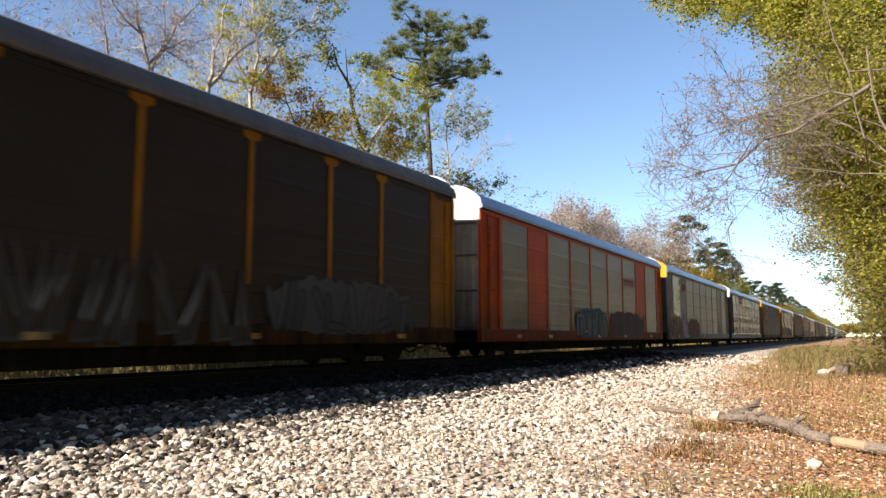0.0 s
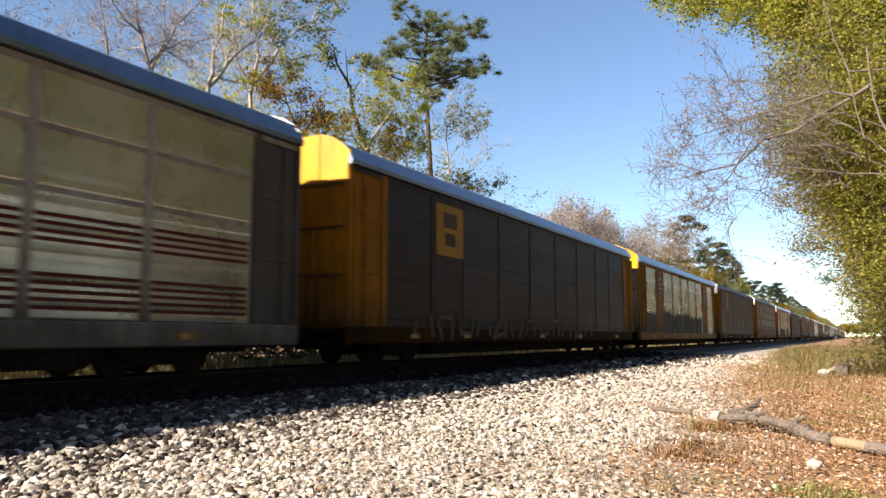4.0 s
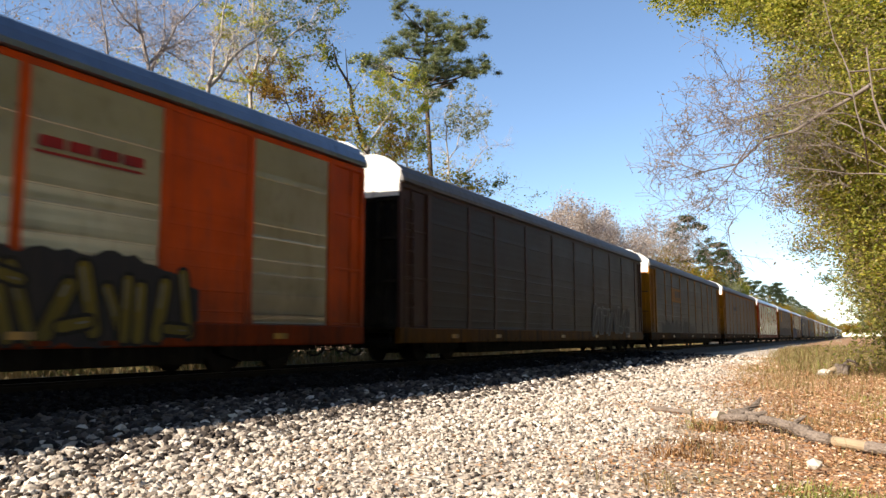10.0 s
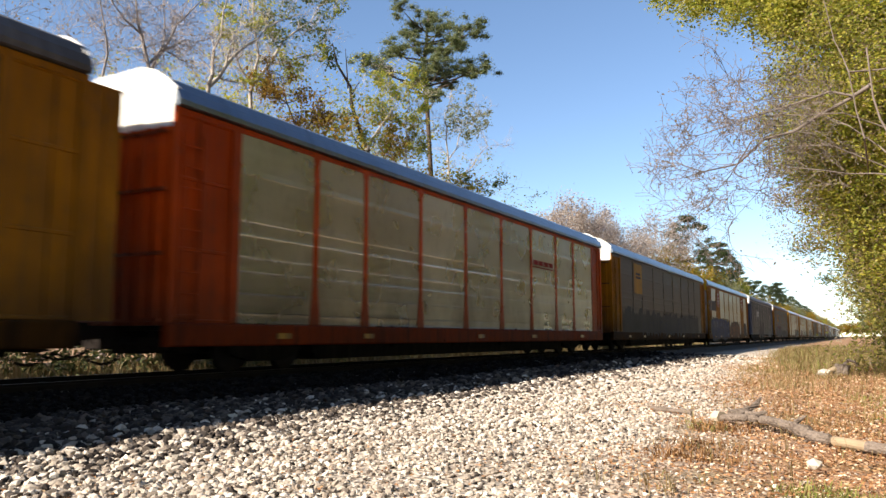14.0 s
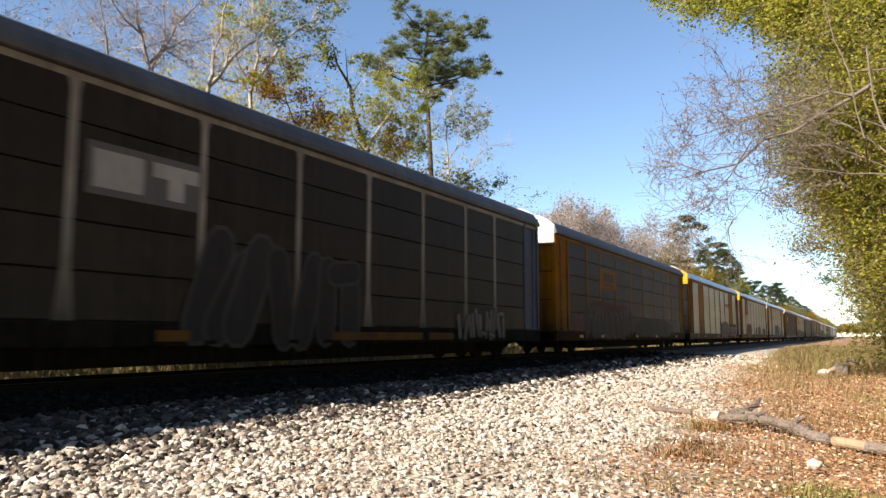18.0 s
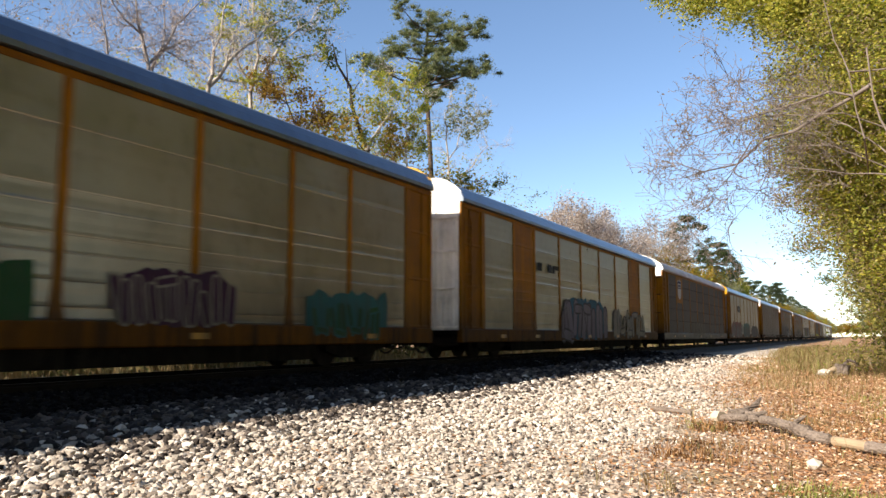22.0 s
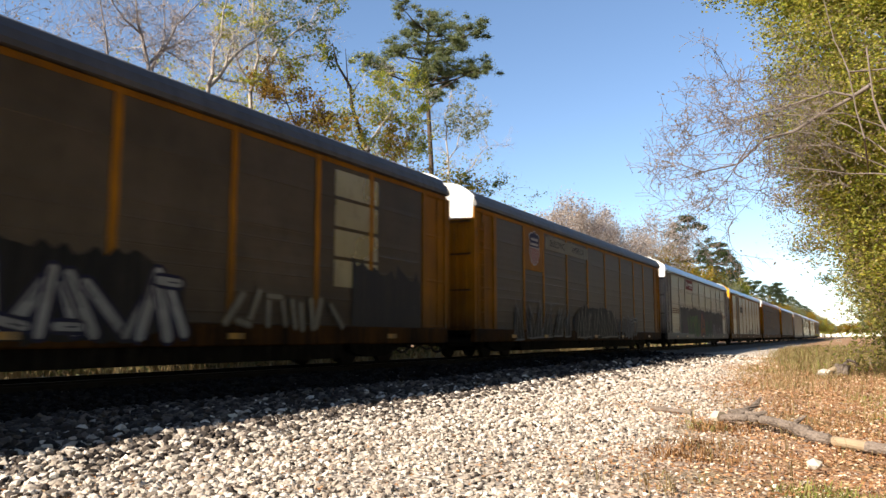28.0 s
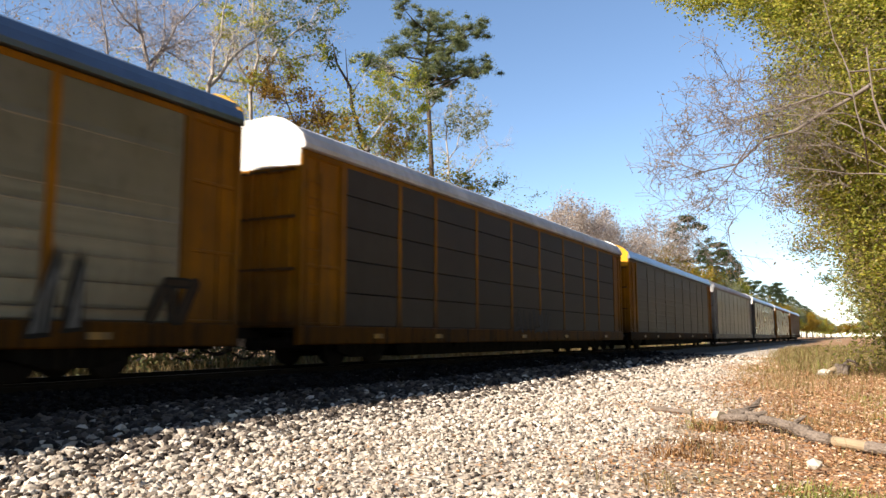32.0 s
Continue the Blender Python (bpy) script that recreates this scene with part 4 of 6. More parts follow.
    c = carrier(26, "yellow car carrier with beige panels and a grey patch", Y, BEIGE_P, cap=Y, doors=GREYPAINT, alt=((1,), GREYBROWN_P))
    bar_sign(c, 7.1, 9.2, 3.3, 3.9, "darkgrey", "grey", [(.2, .8, .4, .6)], "blackened sign patch")
    graffiti(c, 13.6, 18.5, 0.9, 1.5, 4, "grey", "darkgrey", seed=67, wild=.3)
    graffiti(c, 22.9, 24.1, 0.66, 2.1, 2, "silver", "black", seed=168, wild=.7)
    graffiti(c, 25.3, 26.5, 1.0, 1.9, 1, "brown", "black", seed=69, wild=.4)

    c = carrier(27, "brown car carrier with yellow posts and whitish roof", Y, paint("slate_brown_panel", (0.050, 0.042, 0.034), .6, .1), "lined", "plain", roof=ROOF_WHITE)
    graffiti(c, 12, 16, 0.9, 1.8, 4, "grey", "darkgrey", seed=70, wild=.3)
    carrier(28, "grey-brown car carrier with yellow ends", Y, GREYBROWN_P, post_mat=GREYBROWN_P, cap=Y)
    carrier(29, "pale grey car carrier far down the line", GREYPAINT, BEIGE_P, roof=ROOF_WHITE)
    carrier(30, "pale galvanised car carrier with dark ends", DARKGREY, SILVER_P)
    carrier(31, "pale galvanised car carrier with yellow trim", Y, SILVER_P)
    carrier(32, "grey-brown car carrier at the train's end", Y, GREYBROWN_P)


build_train()


# ---- the line and the ground ----
def bed_height(x):
    """Ground over the camera's level: the ballast bed under the track and its shoulders."""
    a = np.abs(x - TRACK_X)
    return np.interp(a, [0, 1.75, 3.1, 4.2], [0.13, 0.12, 0.0, 0.0]) - 0.25 * np.clip((-17.0 - x) / 3.0, 0, 1)


def value_noise(x, y, scale, seed):
    """Smooth random heights in -1..1."""
    rng = np.random.RandomState(seed)
    table = rng.uniform(-1, 1, (64, 64))
    u, v = x / scale, y / scale
    i, j = np.floor(u).astype(int), np.floor(v).astype(int)
    fu, fv = u - i, v - j
    fu, fv = fu * fu * (3 - 2 * fu), fv * fv * (3 - 2 * fv)
    g = lambda a, b: table[a % 64, b % 64]
    return (g(i, j) * (1 - fu) + g(i + 1, j) * fu) * (1 - fv) + (g(i, j + 1) * (1 - fu) + g(i + 1, j + 1) * fu) * fv


def ground_height(x, y):
    h = bed_height(x) + 0.03 * value_noise(x, y, 2.3, 1) + 0.012 * value_noise(x, y, 0.6, 2)
    h = h - 0.10 * np.clip((x + 3.5) / 3.0, 0, 1) * np.clip((20 - y) / 12, 0, 1)
    return h + 0.25 * np.clip((x - 1.0) / 4.0, 0, 1)


def ground_material():
    mat, n, l, p = nodes_of("gravel_and_litter")
    vec = n.new("ShaderNodeTexCoord").outputs["Object"]
    sep = n.new("ShaderNodeSeparateXYZ")
    l.new(vec, sep.inputs[0])
    cell = n.new("ShaderNodeTexVoronoi")
    cell.inputs["Scale"].default_value = 16.0
    l.new(vec, cell.inputs["Vector"])
    stone = ramp_node(n, l, cell.outputs["Color"], [(0.1, (0.20, 0.16, 0.125)), (0.4, (0.40, 0.33, 0.265)), (0.8, (0.56, 0.49, 0.41))])
    big = noise_node(n, l, vec, 0.6, 5.0)
    # tan dusty patches in the stone
    dust_shade = noise_node(n, l, vec, 2.5, 5.0)
    stone = blend_node(n, l, ramp_node(n, l, dust_shade, [(0.5, (0, 0, 0)), (0.75, (0.6, 0.6, 0.6))]), stone, (0.36, 0.285, 0.21))
    litter_n = noise_node(n, l, vec, 14.0, 6.0)
    litter = ramp_node(n, l, litter_n, [(0.3, (0.15, 0.075, 0.04)), (0.5, (0.33, 0.185, 0.105)), (0.7, (0.46, 0.31, 0.20))])
    grassy = ramp_node(n, l, big, [(0.5, (0, 0, 0)), (0.62, (0.6, 0.6, 0.6))])
    litter = blend_node(n, l, grassy, litter, (0.12, 0.11, 0.04))
    side = n.new("ShaderNodeMath")
    side.operation = "MULTIPLY_ADD"
    l.new(sep.outputs["Y"], side.inputs[0])
    side.inputs[1].default_value = 0.055
    l.new(sep.outputs["X"], side.inputs[2])
    edge = n.new("ShaderNodeMath")
    edge.operation = "MULTIPLY_ADD"
    l.new(big, edge.inputs[0])
    edge.inputs[1].default_value = 2.2
    l.new(side.outputs[0], edge.inputs[2])
    share = ramp_node(n, l, range_cut(n, l, edge.outputs[0], -0.9, 1.0), [(0.0, (0, 0, 0)), (1.0, (1, 1, 1))])
    base = blend_node(n, l, share, stone, litter)
    far_side = ramp_node(n, l, range_cut(n, l, sep.outputs["X"], -15.6, -14.9), [(0.0, (1, 1, 1)), (1.0, (0, 0, 0))])
    base = blend_node(n, l, far_side, base, litter)
    # oil near the rails; further out the train's shadow, painted into the ground
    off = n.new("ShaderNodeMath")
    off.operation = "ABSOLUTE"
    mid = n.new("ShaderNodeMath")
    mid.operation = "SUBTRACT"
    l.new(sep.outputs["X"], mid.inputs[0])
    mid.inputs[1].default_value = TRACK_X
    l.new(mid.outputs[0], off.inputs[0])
    oil_shade = ramp_node(n, l, range_cut(n, l, off.outputs[0], 3.3, 6.0), [(0.0, (1, 1, 1)), (1.0, (0, 0, 0))])
    base = blend_node(n, l, oil_shade, base, blend_node(n, l, 0.85, base, (0.014, 0.012, 0.011)))
    l.new(base, p.inputs["Base Color"])
    p.inputs["Roughness"].default_value = 0.95
    p.inputs["Specular IOR Level"].default_value = 0.15
    bump_node(n, l, p, cell.outputs["Distance"], 0.9, 0.03)
    return mat


def build_ground():
    xs = np.unique(np.concatenate([np.linspace(-3000, -60, 20), np.linspace(-60, -20, 15), np.linspace(-20, 6, 105), np.linspace(6, 60, 14), np.linspace(60, 3000, 16)]))
    ys = np.unique(np.concatenate([np.linspace(-3000, -40, 22), np.linspace(-40, 0, 12), np.linspace(0, 40, 160), np.linspace(40, 160, 40), np.linspace(160, 4500, 30)]))
    gx, gy = np.meshgrid(xs, ys)
    gz = ground_height(gx, gy)
    v = np.stack([gx, gy, gz], -1).reshape(-1, 3)
    w = len(xs)
    i = np.arange((len(ys) - 1) * (w - 1))
    a = (i // (w - 1)) * w + i % (w - 1)
    f = np.stack([a, a + 1, a + 1 + w, a + w], -1)
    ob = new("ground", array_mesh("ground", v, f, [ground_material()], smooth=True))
    tagged(ob, "pale crushed-stone ground turning to brown leaf litter", "ground", kind="structure")


build_ground()


def build_track():
    track = tagged(new("railway_track"), "worn steel rails on dark timber sleepers in ballast", "railway track", kind="structure")
    prof = [(-.075, -.18), (.075, -.18), (.07, -.165), (.012, -.145), (.010, -.05), (.036, -.04), (.036, -.006), (.028, 0), (-.028, 0), (-.036, -.006), (-.036, -.04), (-.010, -.05), (-.012, -.145), (-.07, -.165)]
    for x in (-0.7525, 0.7525):
        s = Shape()
        s.sweep([(TRACK_X + x + a, RAIL_Z + b) for a, b in prof], -900.0, 1600.0)
        part("rail", s, RUST, track, "rusty rail with a worn head")
        s = Shape()
        s.box(TRACK_X + x - .026, TRACK_X + x + .026, -900, 1600, RAIL_Z - 0.002, RAIL_Z + 0.002)
        part("rail_head", s, STEEL, track, "polished running surface")
    tie = Shape()
    tie.sweep([(-.11, -.15), (.11, -.15), (.11, -.01), (.10, 0), (-.10, 0), (-.11, -.01)], -1.3, 1.3)
    tie_mesh = tie.mesh("sleeper", TIE)
    rng = random.Random(5)
    for k in range(120):
        t = part("sleeper", tie_mesh, (), track)
        t.matrix_local = pose(TRACK_X + rng.uniform(-.02, .02), 3.0 + 0.52 * k, 0.135, 0, 0, 90 + rng.uniform(-1, 1))


build_track()


# ---- loose stones, leaves and grass ----
def seen_from_stand(x, y, z, margin=60):
    """Which places lie in the wedge before the camera."""
    inv = STAND.inverted()
    r = np.array(inv.to_3x3())
    q = np.stack([x, y, z], -1) @ r.T + np.array(inv.translation)
    f = 784 / math.tan(radians(60.96) / 2)
    d = -q[:, 2]
    px, py = 784 + f * q[:, 0] / np.maximum(d, .1), 441 - f * q[:, 1] / np.maximum(d, .1)
    return (d > .5) & (px > -margin) & (px < 1568 + margin) & (py < 882 + margin)


def rotations(rng, n):
    q = rng.normal(size=(n, 4))
    q /= np.linalg.norm(q, axis=1)[:, None]
    w, x, y, z = q.T
    return np.stack([np.stack([1 - 2 * (y * y + z * z), 2 * (x * y - z * w), 2 * (x * z + y * w)], -1),
                     np.stack([2 * (x * y + z * w), 1 - 2 * (x * x + z * z), 2 * (y * z - x * w)], -1),
                     np.stack([2 * (x * z - y * w), 2 * (y * z + x * w), 1 - 2 * (x * x + y * y)], -1)], 1)


def ico():
    p = (1 + 5 ** 0.5) / 2
    v = np.array([(-1, p, 0), (1, p, 0), (-1, -p, 0), (1, -p, 0), (0, -1, p), (0, 1, p), (0, -1, -p), (0, 1, -p), (p, 0, -1), (p, 0, 1), (-p, 0, -1), (-p, 0, 1)], float)
    f = np.array([(0, 11, 5), (0, 5, 1), (0, 1, 7), (0, 7, 10), (0, 10, 11), (1, 5, 9), (5, 11, 4), (11, 10, 2), (10, 7, 6), (7, 1, 8), (3, 9, 4), (3, 4, 2), (3, 2, 6), (3, 6, 8), (3, 8, 9), (4, 9, 5), (2, 4, 11), (6, 2, 10), (8, 6, 7), (9, 8, 1)])
    return v / np.linalg.norm(v[0]), f


def build_stones():
    rng = np.random.RandomState(11)
    spots = []
    for (y0, y1, dens, size) in ((1.5, 9, 620, .026), (9, 15, 380, .030), (15, 26, 150, .038), (26, 45, 36, .055)):
        n = int((y1 - y0) * 11 * dens)
        x, y = rng.uniform(-11.4, 0.6, n), rng.uniform(y0, y1, n)
        across = -(x + 0.055 * y + 0.55 + 1.0 * value_noise(x, y, 1.7, 9))
        keep = rng.uniform(size=n) < np.interp(across, [0, 3.0, 4.0, 6.0], [0.05, 1.0, 0.8, 0.42])
        x, y, across = x[keep], y[keep], across[keep]
        spots.append(np.stack([x, y, size * rng.uniform(.6, 1.5, len(x)) ** 1.3 * np.interp(across, [0, 3, 6.5], [.55, .85, 1.75])], -1))
    s = np.concatenate(spots)
    s = s[seen_from_stand(s[:, 0], s[:, 1], ground_height(s[:, 0], s[:, 1]))]
    n = len(s)
    v0, f0 = ico()
    jit = rng.uniform(.72, 1.22, (n, 12, 1))
    v = v0[None] * jit * (s[:, 2][:, None, None]) * np.array([1.15, .95, .72])
    v = np.einsum("nij,nkj->nki", rotations(rng, n), v)
    v[:, :, 2] *= 0.8
    v += np.stack([s[:, 0], s[:, 1], ground_height(s[:, 0], s[:, 1]) + s[:, 2] * rng.uniform(0.0, .5, n)], -1)[:, None]
    mat = islands("limestone", [(0.0, (0.12, 0.095, 0.075)), (0.25, (0.31, 0.255, 0.205)), (0.65, (0.49, 0.425, 0.355)), (1.0, (0.70, 0.63, 0.55))], 0.85, size=40.0)
    # oil staining, blackened further for the deep shade beside the cars
    oil_shade = islands("oil_shade_stone", [(0.0, (0.006, 0.005, 0.004)), (0.6, (0.012, 0.010, 0.009)), (1.0, (0.025, 0.021, 0.019))], 0.9, size=40.0, shine=0.03)
    # darker grey stones paint the train's shadow onto the shoulder
    shadow_grey = islands("shadow_grey_stone", [(0.0, (0.020, 0.016, 0.014)), (0.55, (0.054, 0.044, 0.038)), (1.0, (0.15, 0.122, 0.104))], 0.9, size=40.0, shine=0.1)
    dirt_shade = s[:, 0] + rng.normal(size=n) * .14 < TRACK_X + 3.5 + 0.2 * value_noise(s[:, 0], s[:, 1], 1.1, 4)
    grey = ~dirt_shade & (rng.uniform(size=n) < np.interp(s[:, 0], [-9.3, -7.6, -6.2, -4.6], [1.0, .92, .55, .07]))
    for name, label, m, pick in (("ballast_stones", "loose pale limestone ballast beside the track", mat, ~dirt_shade & ~grey), ("grimy_ballast", "grey ballast on the shoulder, tinted for the train's shadow", shadow_grey, grey), ("oily_ballast", "oil-stained ballast along the rails, darkened for the train's shade", oil_shade, dirt_shade)):
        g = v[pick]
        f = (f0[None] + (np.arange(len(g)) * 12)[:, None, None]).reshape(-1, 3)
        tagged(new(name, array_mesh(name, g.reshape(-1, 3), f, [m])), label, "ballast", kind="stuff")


build_stones()


def quads(rng, centre, length, width, normal_up=0.0):
    """Diamond-shaped leaves round the given places."""
    n = len(centre)
    r = rotations(rng, n)
    a, b = r[:, :, 0], r[:, :, 1]
    if normal_up:
        a[:, 2] *= 1 - normal_up
        b[:, 2] *= 1 - normal_up
    a, b = a * length[:, None] / 2, b * width[:, None] / 2
    v = np.stack([centre - a, centre + b, centre + a, centre - b], 1).reshape(-1, 3)
    return v, np.arange(4 * n).reshape(-1, 4)


LITTER = islands("fallen_leaf", [(0.0, (0.15, 0.062, 0.025)), (0.35, (0.32, 0.155, 0.068)), (0.75, (0.46, 0.275, 0.145)), (1.0, (0.70, 0.56, 0.40))], 0.8)
DRYGRASS = islands("dry_grass", [(0.0, (0.13, 0.085, 0.035)), (0.4, (0.25, 0.17, 0.07)), (0.8, (0.33, 0.25, 0.13)), (1.0, (0.15, 0.16, 0.045))], 0.8, 0.25)
RUSTGRASS = islands("rusty_dry_grass", [(0.0, (0.10, 0.045, 0.018)), (0.5, (0.23, 0.11, 0.042)), (1.0, (0.36, 0.21, 0.09))], 0.8, 0.25)
GREENGRASS = islands("green_grass", [(0.0, (0.13, 0.15, 0.03)), (0.5, (0.25, 0.25, 0.065)), (1.0, (0.37, 0.31, 0.14))], 0.8, 0.25)


UNDERLEAF = islands("undergrowth_leaf", [(0.0, (0.03, 0.04, 0.012)), (0.5, (0.08, 0.09, 0.025)), (0.8, (0.14, 0.12, 0.04)), (1.0, (0.22, 0.15, 0.06))], 0.7, 0.2)


def build_litter():
    rng = np.random.RandomState(21)
    n = 260000
    y = 2 + 38 * rng.uniform(size=n) ** 1.7
    x = rng.uniform(-5.0, 3.5, n)
    keep = rng.uniform(size=n) < np.clip((x + 0.055 * y + 2.2 + 1.1 * value_noise(x, y, 1.7, 9)) / 2.2, 0.05, 1)
    x, y = x[keep], y[keep]
    z = ground_height(x, y) + rng.uniform(0.005, 0.05, len(x))
    ok = seen_from_stand(x, y, z)
    c = np.stack([x, y, z], -1)[ok]
    size = rng.uniform(.018, .046, len(c)) * (1 + c[:, 1] / 40)
    v, f = quads(rng, c, size, size * rng.uniform(.45, .8, len(c)), 0.55)
    tagged(new("leaf_litter", array_mesh("leaf_litter", v, f, [LITTER])), "dry brown fallen leaves on the ground", "leaves", kind="stuff")


build_litter()


def blades(rng, roots, height, width, lean):
    """Grass blades, each bent once."""
    n = len(roots)
    a = rng.uniform(0, 2 * math.pi, n)
    d = np.stack([np.cos(a), np.sin(a), np.zeros(n)], -1)
    side = np.stack([-d[:, 1], d[:, 0], d[:, 2]], -1) * width[:, None] / 2
    up = np.array([0, 0, 1.0])
    m = roots + up * (height * .6)[:, None] + d * (lean * height * .25)[:, None]
    t = roots + up * height[:, None] + d * (lean * height * .8)[:, None]
    v = np.stack([roots - side, roots + side, m + side * .8, m - side * .8, t + side * .1, t - side * .1], 1).reshape(-1, 3)
    k = 6 * np.arange(n)[:, None]
    f = np.concatenate([k + [0, 1, 2, 3], k + [3, 2, 4, 5]])
    return v, f


def grass(name, label, mat, spots, per, height, spread, seed, width=0.012, lean=0.6):
    rng = np.random.RandomState(seed)
    n = len(spots) * per
    c = np.repeat(spots, per, 0)
    xy = c[:, :2] + rng.normal(size=(n, 2)) * spread
    roots = np.stack([xy[:, 0], xy[:, 1], ground_height(xy[:, 0], xy[:, 1]) - .02], -1)
    h = height * rng.uniform(.45, 1.15, n) * np.repeat(rng.uniform(.6, 1.2, len(spots)), per)
    w = width * rng.uniform(.6, 1.4, n) * (1 + roots[:, 1] / 25)
    v, f = blades(rng, roots, h, w, rng.uniform(.1, lean, n))
    return tagged(new(name, array_mesh(name, v, f, [mat])), label, "grass", kind="stuff")


def scatter(seed, n, x0, x1, y0, y1):
    r = np.random.RandomState(seed)
    return np.stack([r.uniform(x0, x1, n), r.uniform(y0, y1, n)], -1)


def build_grass():
    low = np.concatenate([scatter(31, 90, -3.6, 1.6, 5.5, 11), scatter(44, 300, -3.8, 1.8, 11, 26)])
    low = low[(low[:, 0] + 0.055 * low[:, 1] > -1.2 + 0.6 * np.sin(low[:, 1] * 3))]
    grass("dry_grass", "short dry straw-coloured grass on the verge", DRYGRASS, low, 13, 0.19, .12, 32, 0.007)
    green = scatter(33, 90, -0.5, 1.0, 4.5, 6.6)
    green = np.concatenate([green, scatter(34, 5, -1.75, -1.35, 9.3, 9.9), scatter(35, 30, -0.2, 1.6, 11, 16)])
    grass("green_grass", "patches of green grass on the verge", GREENGRASS, green, 24, 0.11, .10, 36, 0.008, 1.2)
    rusty = np.concatenate([scatter(46, 34, -1.75, -1.0, 7.2, 8.4), scatter(47, 16, -1.8, -1.3, 9.2, 9.9), scatter(48, 50, -1.6, 1.4, 8.0, 13.5)])
    grass("rusty_grass", "tufts of rusty brown dry grass on the verge", RUSTGRASS, rusty, 16, 0.13, .09, 49, 0.008, 1.4)
    weeds = scatter(37, 900, -4.4, 3.0, 15, 62)
    weeds = weeds[weeds[:, 0] > -2.0 - 0.05 * (weeds[:, 1] - 15) + 0.9 * value_noise(weeds[:, 0], weeds[:, 1], 2.0, 6)]
    grass("tall_weeds", "tall dry weeds beside the clearing", DRYGRASS, weeds[::2], 14, 0.34, .3, 38, 0.006, 1.8)
    far = weeds[weeds[:, 1] > 24]
    grass("green_weeds", "green and straw-coloured weeds under the trees", GREENGRASS, far[::6], 18, 0.56, .35, 42, 0.008, 1.7)
    grass("straw_weeds", "straw-coloured weeds along the verge", DRYGRASS, far, 16, 0.52, .35, 41, 0.008, 1.7)
    rng = np.random.RandomState(43)
    n = 52000
    c = np.stack([rng.uniform(-19.5, -16.2, n), rng.uniform(2, 75, n), rng.uniform(0, 1, n) ** 1.3 * 1.9], -1)
    c = c[c[:, 2] < 1.15 + .75 * value_noise(c[:, 0], c[:, 1], 1.3, 8)]
    ln = rng.uniform(.10, .26, len(c))
    v, f = quads(rng, c, ln, ln * .5, .15)
    tagged(new("undergrowth", array_mesh("undergrowth", v, f, [UNDERLEAF])), "dense green and brown undergrowth across the track", "undergrowth", kind="stuff")
    brush = scatter(39, 1500, -22, -15.2, 4, 90)
    grass("trackside_brush", "sunlit brush and dry grass across the track", DRYGRASS, brush, 18, 0.5, .3, 40, 0.03, .9)


build_grass()


# ---- the fallen branch, the stone and the stump ----
def bark(name, dark, light):
    """Furrowed bark: long grain, pale weathered ridges, deep relief."""
    mat, n, l, p = nodes_of(name)
    vec = n.new("ShaderNodeTexCoord").outputs["Object"]
    grain = noise_node(n, l, vec, 26.0, 6.0, (1.0, 1.0, 1.6))
    blot = noise_node(n, l, vec, 5.0, 4.0)
    c = blend_node(n, l, 0.5, ramp_node(n, l, grain, [(0.35, dark), (0.68, light)]), ramp_node(n, l, blot, [(0.3, dark), (0.75, light)]))
    l.new(c, p.inputs["Base Color"])
    p.inputs["Roughness"].default_value = 0.95
    p.inputs["Specular IOR Level"].default_value = 0.1
    bump_node(n, l, p, grain, 1.0, 0.03)
    return mat


BARK = bark("grey_bark", (0.085, 0.064, 0.050), (0.25, 0.20, 0.165))
BAREWOOD = plain("bare_wood", (0.30, 0.225, 0.145), 0.8)
CUTWOOD = plain("pale_cut_wood", (0.44, 0.37, 0.28), 0.8)


def tube(points, radii, sides=10, caps=True, rough=0.0, seed=1):
    """A tapered, uneven limb along points."""
    rng = random.Random(seed)
    s = Shape()
    n = len(points)
    pts = [Vector(p) for p in points]
    for i, p in enumerate(pts):
        d = (pts[min(i + 1, n - 1)] - pts[max(i - 1, 0)]).normalized()
        a = d.orthogonal().normalized()
        b = d.cross(a)
        for k in range(sides):
            t = 2 * math.pi * k / sides
            r = radii[i] * (1 + rng.uniform(-rough, rough))
            s.v.append(tuple(p + a * math.cos(t) * r + b * math.sin(t) * r))
    for i in range(n - 1):
        for k in range(sides):
            j = (k + 1) % sides
            s.f.append((i * sides + k, i * sides + j, (i + 1) * sides + j, (i + 1) * sides + k))
            s.m.append(0)
    if caps:
        s.f += [tuple(range(sides - 1, -1, -1)), tuple(range((n - 1) * sides, n * sides))]
        s.m += [0, 0]
    return s


def finer(points, radii, seed, k=4, wander=.006):
    """More rings along a limb, each slightly off the line and uneven in girth."""
    rng = random.Random(seed)
    ps, rs = [], []
    for i in range(len(points) - 1):
        for j in range(k):
            f = j / k
            ps.append(tuple(a + (b - a) * f + rng.uniform(-wander, wander) for a, b in zip(points[i], points[i + 1])))
            rs.append((radii[i] + (radii[i + 1] - radii[i]) * f) * rng.uniform(.965, 1.035))
    return ps + [points[-1]], rs + [radii[-1]]


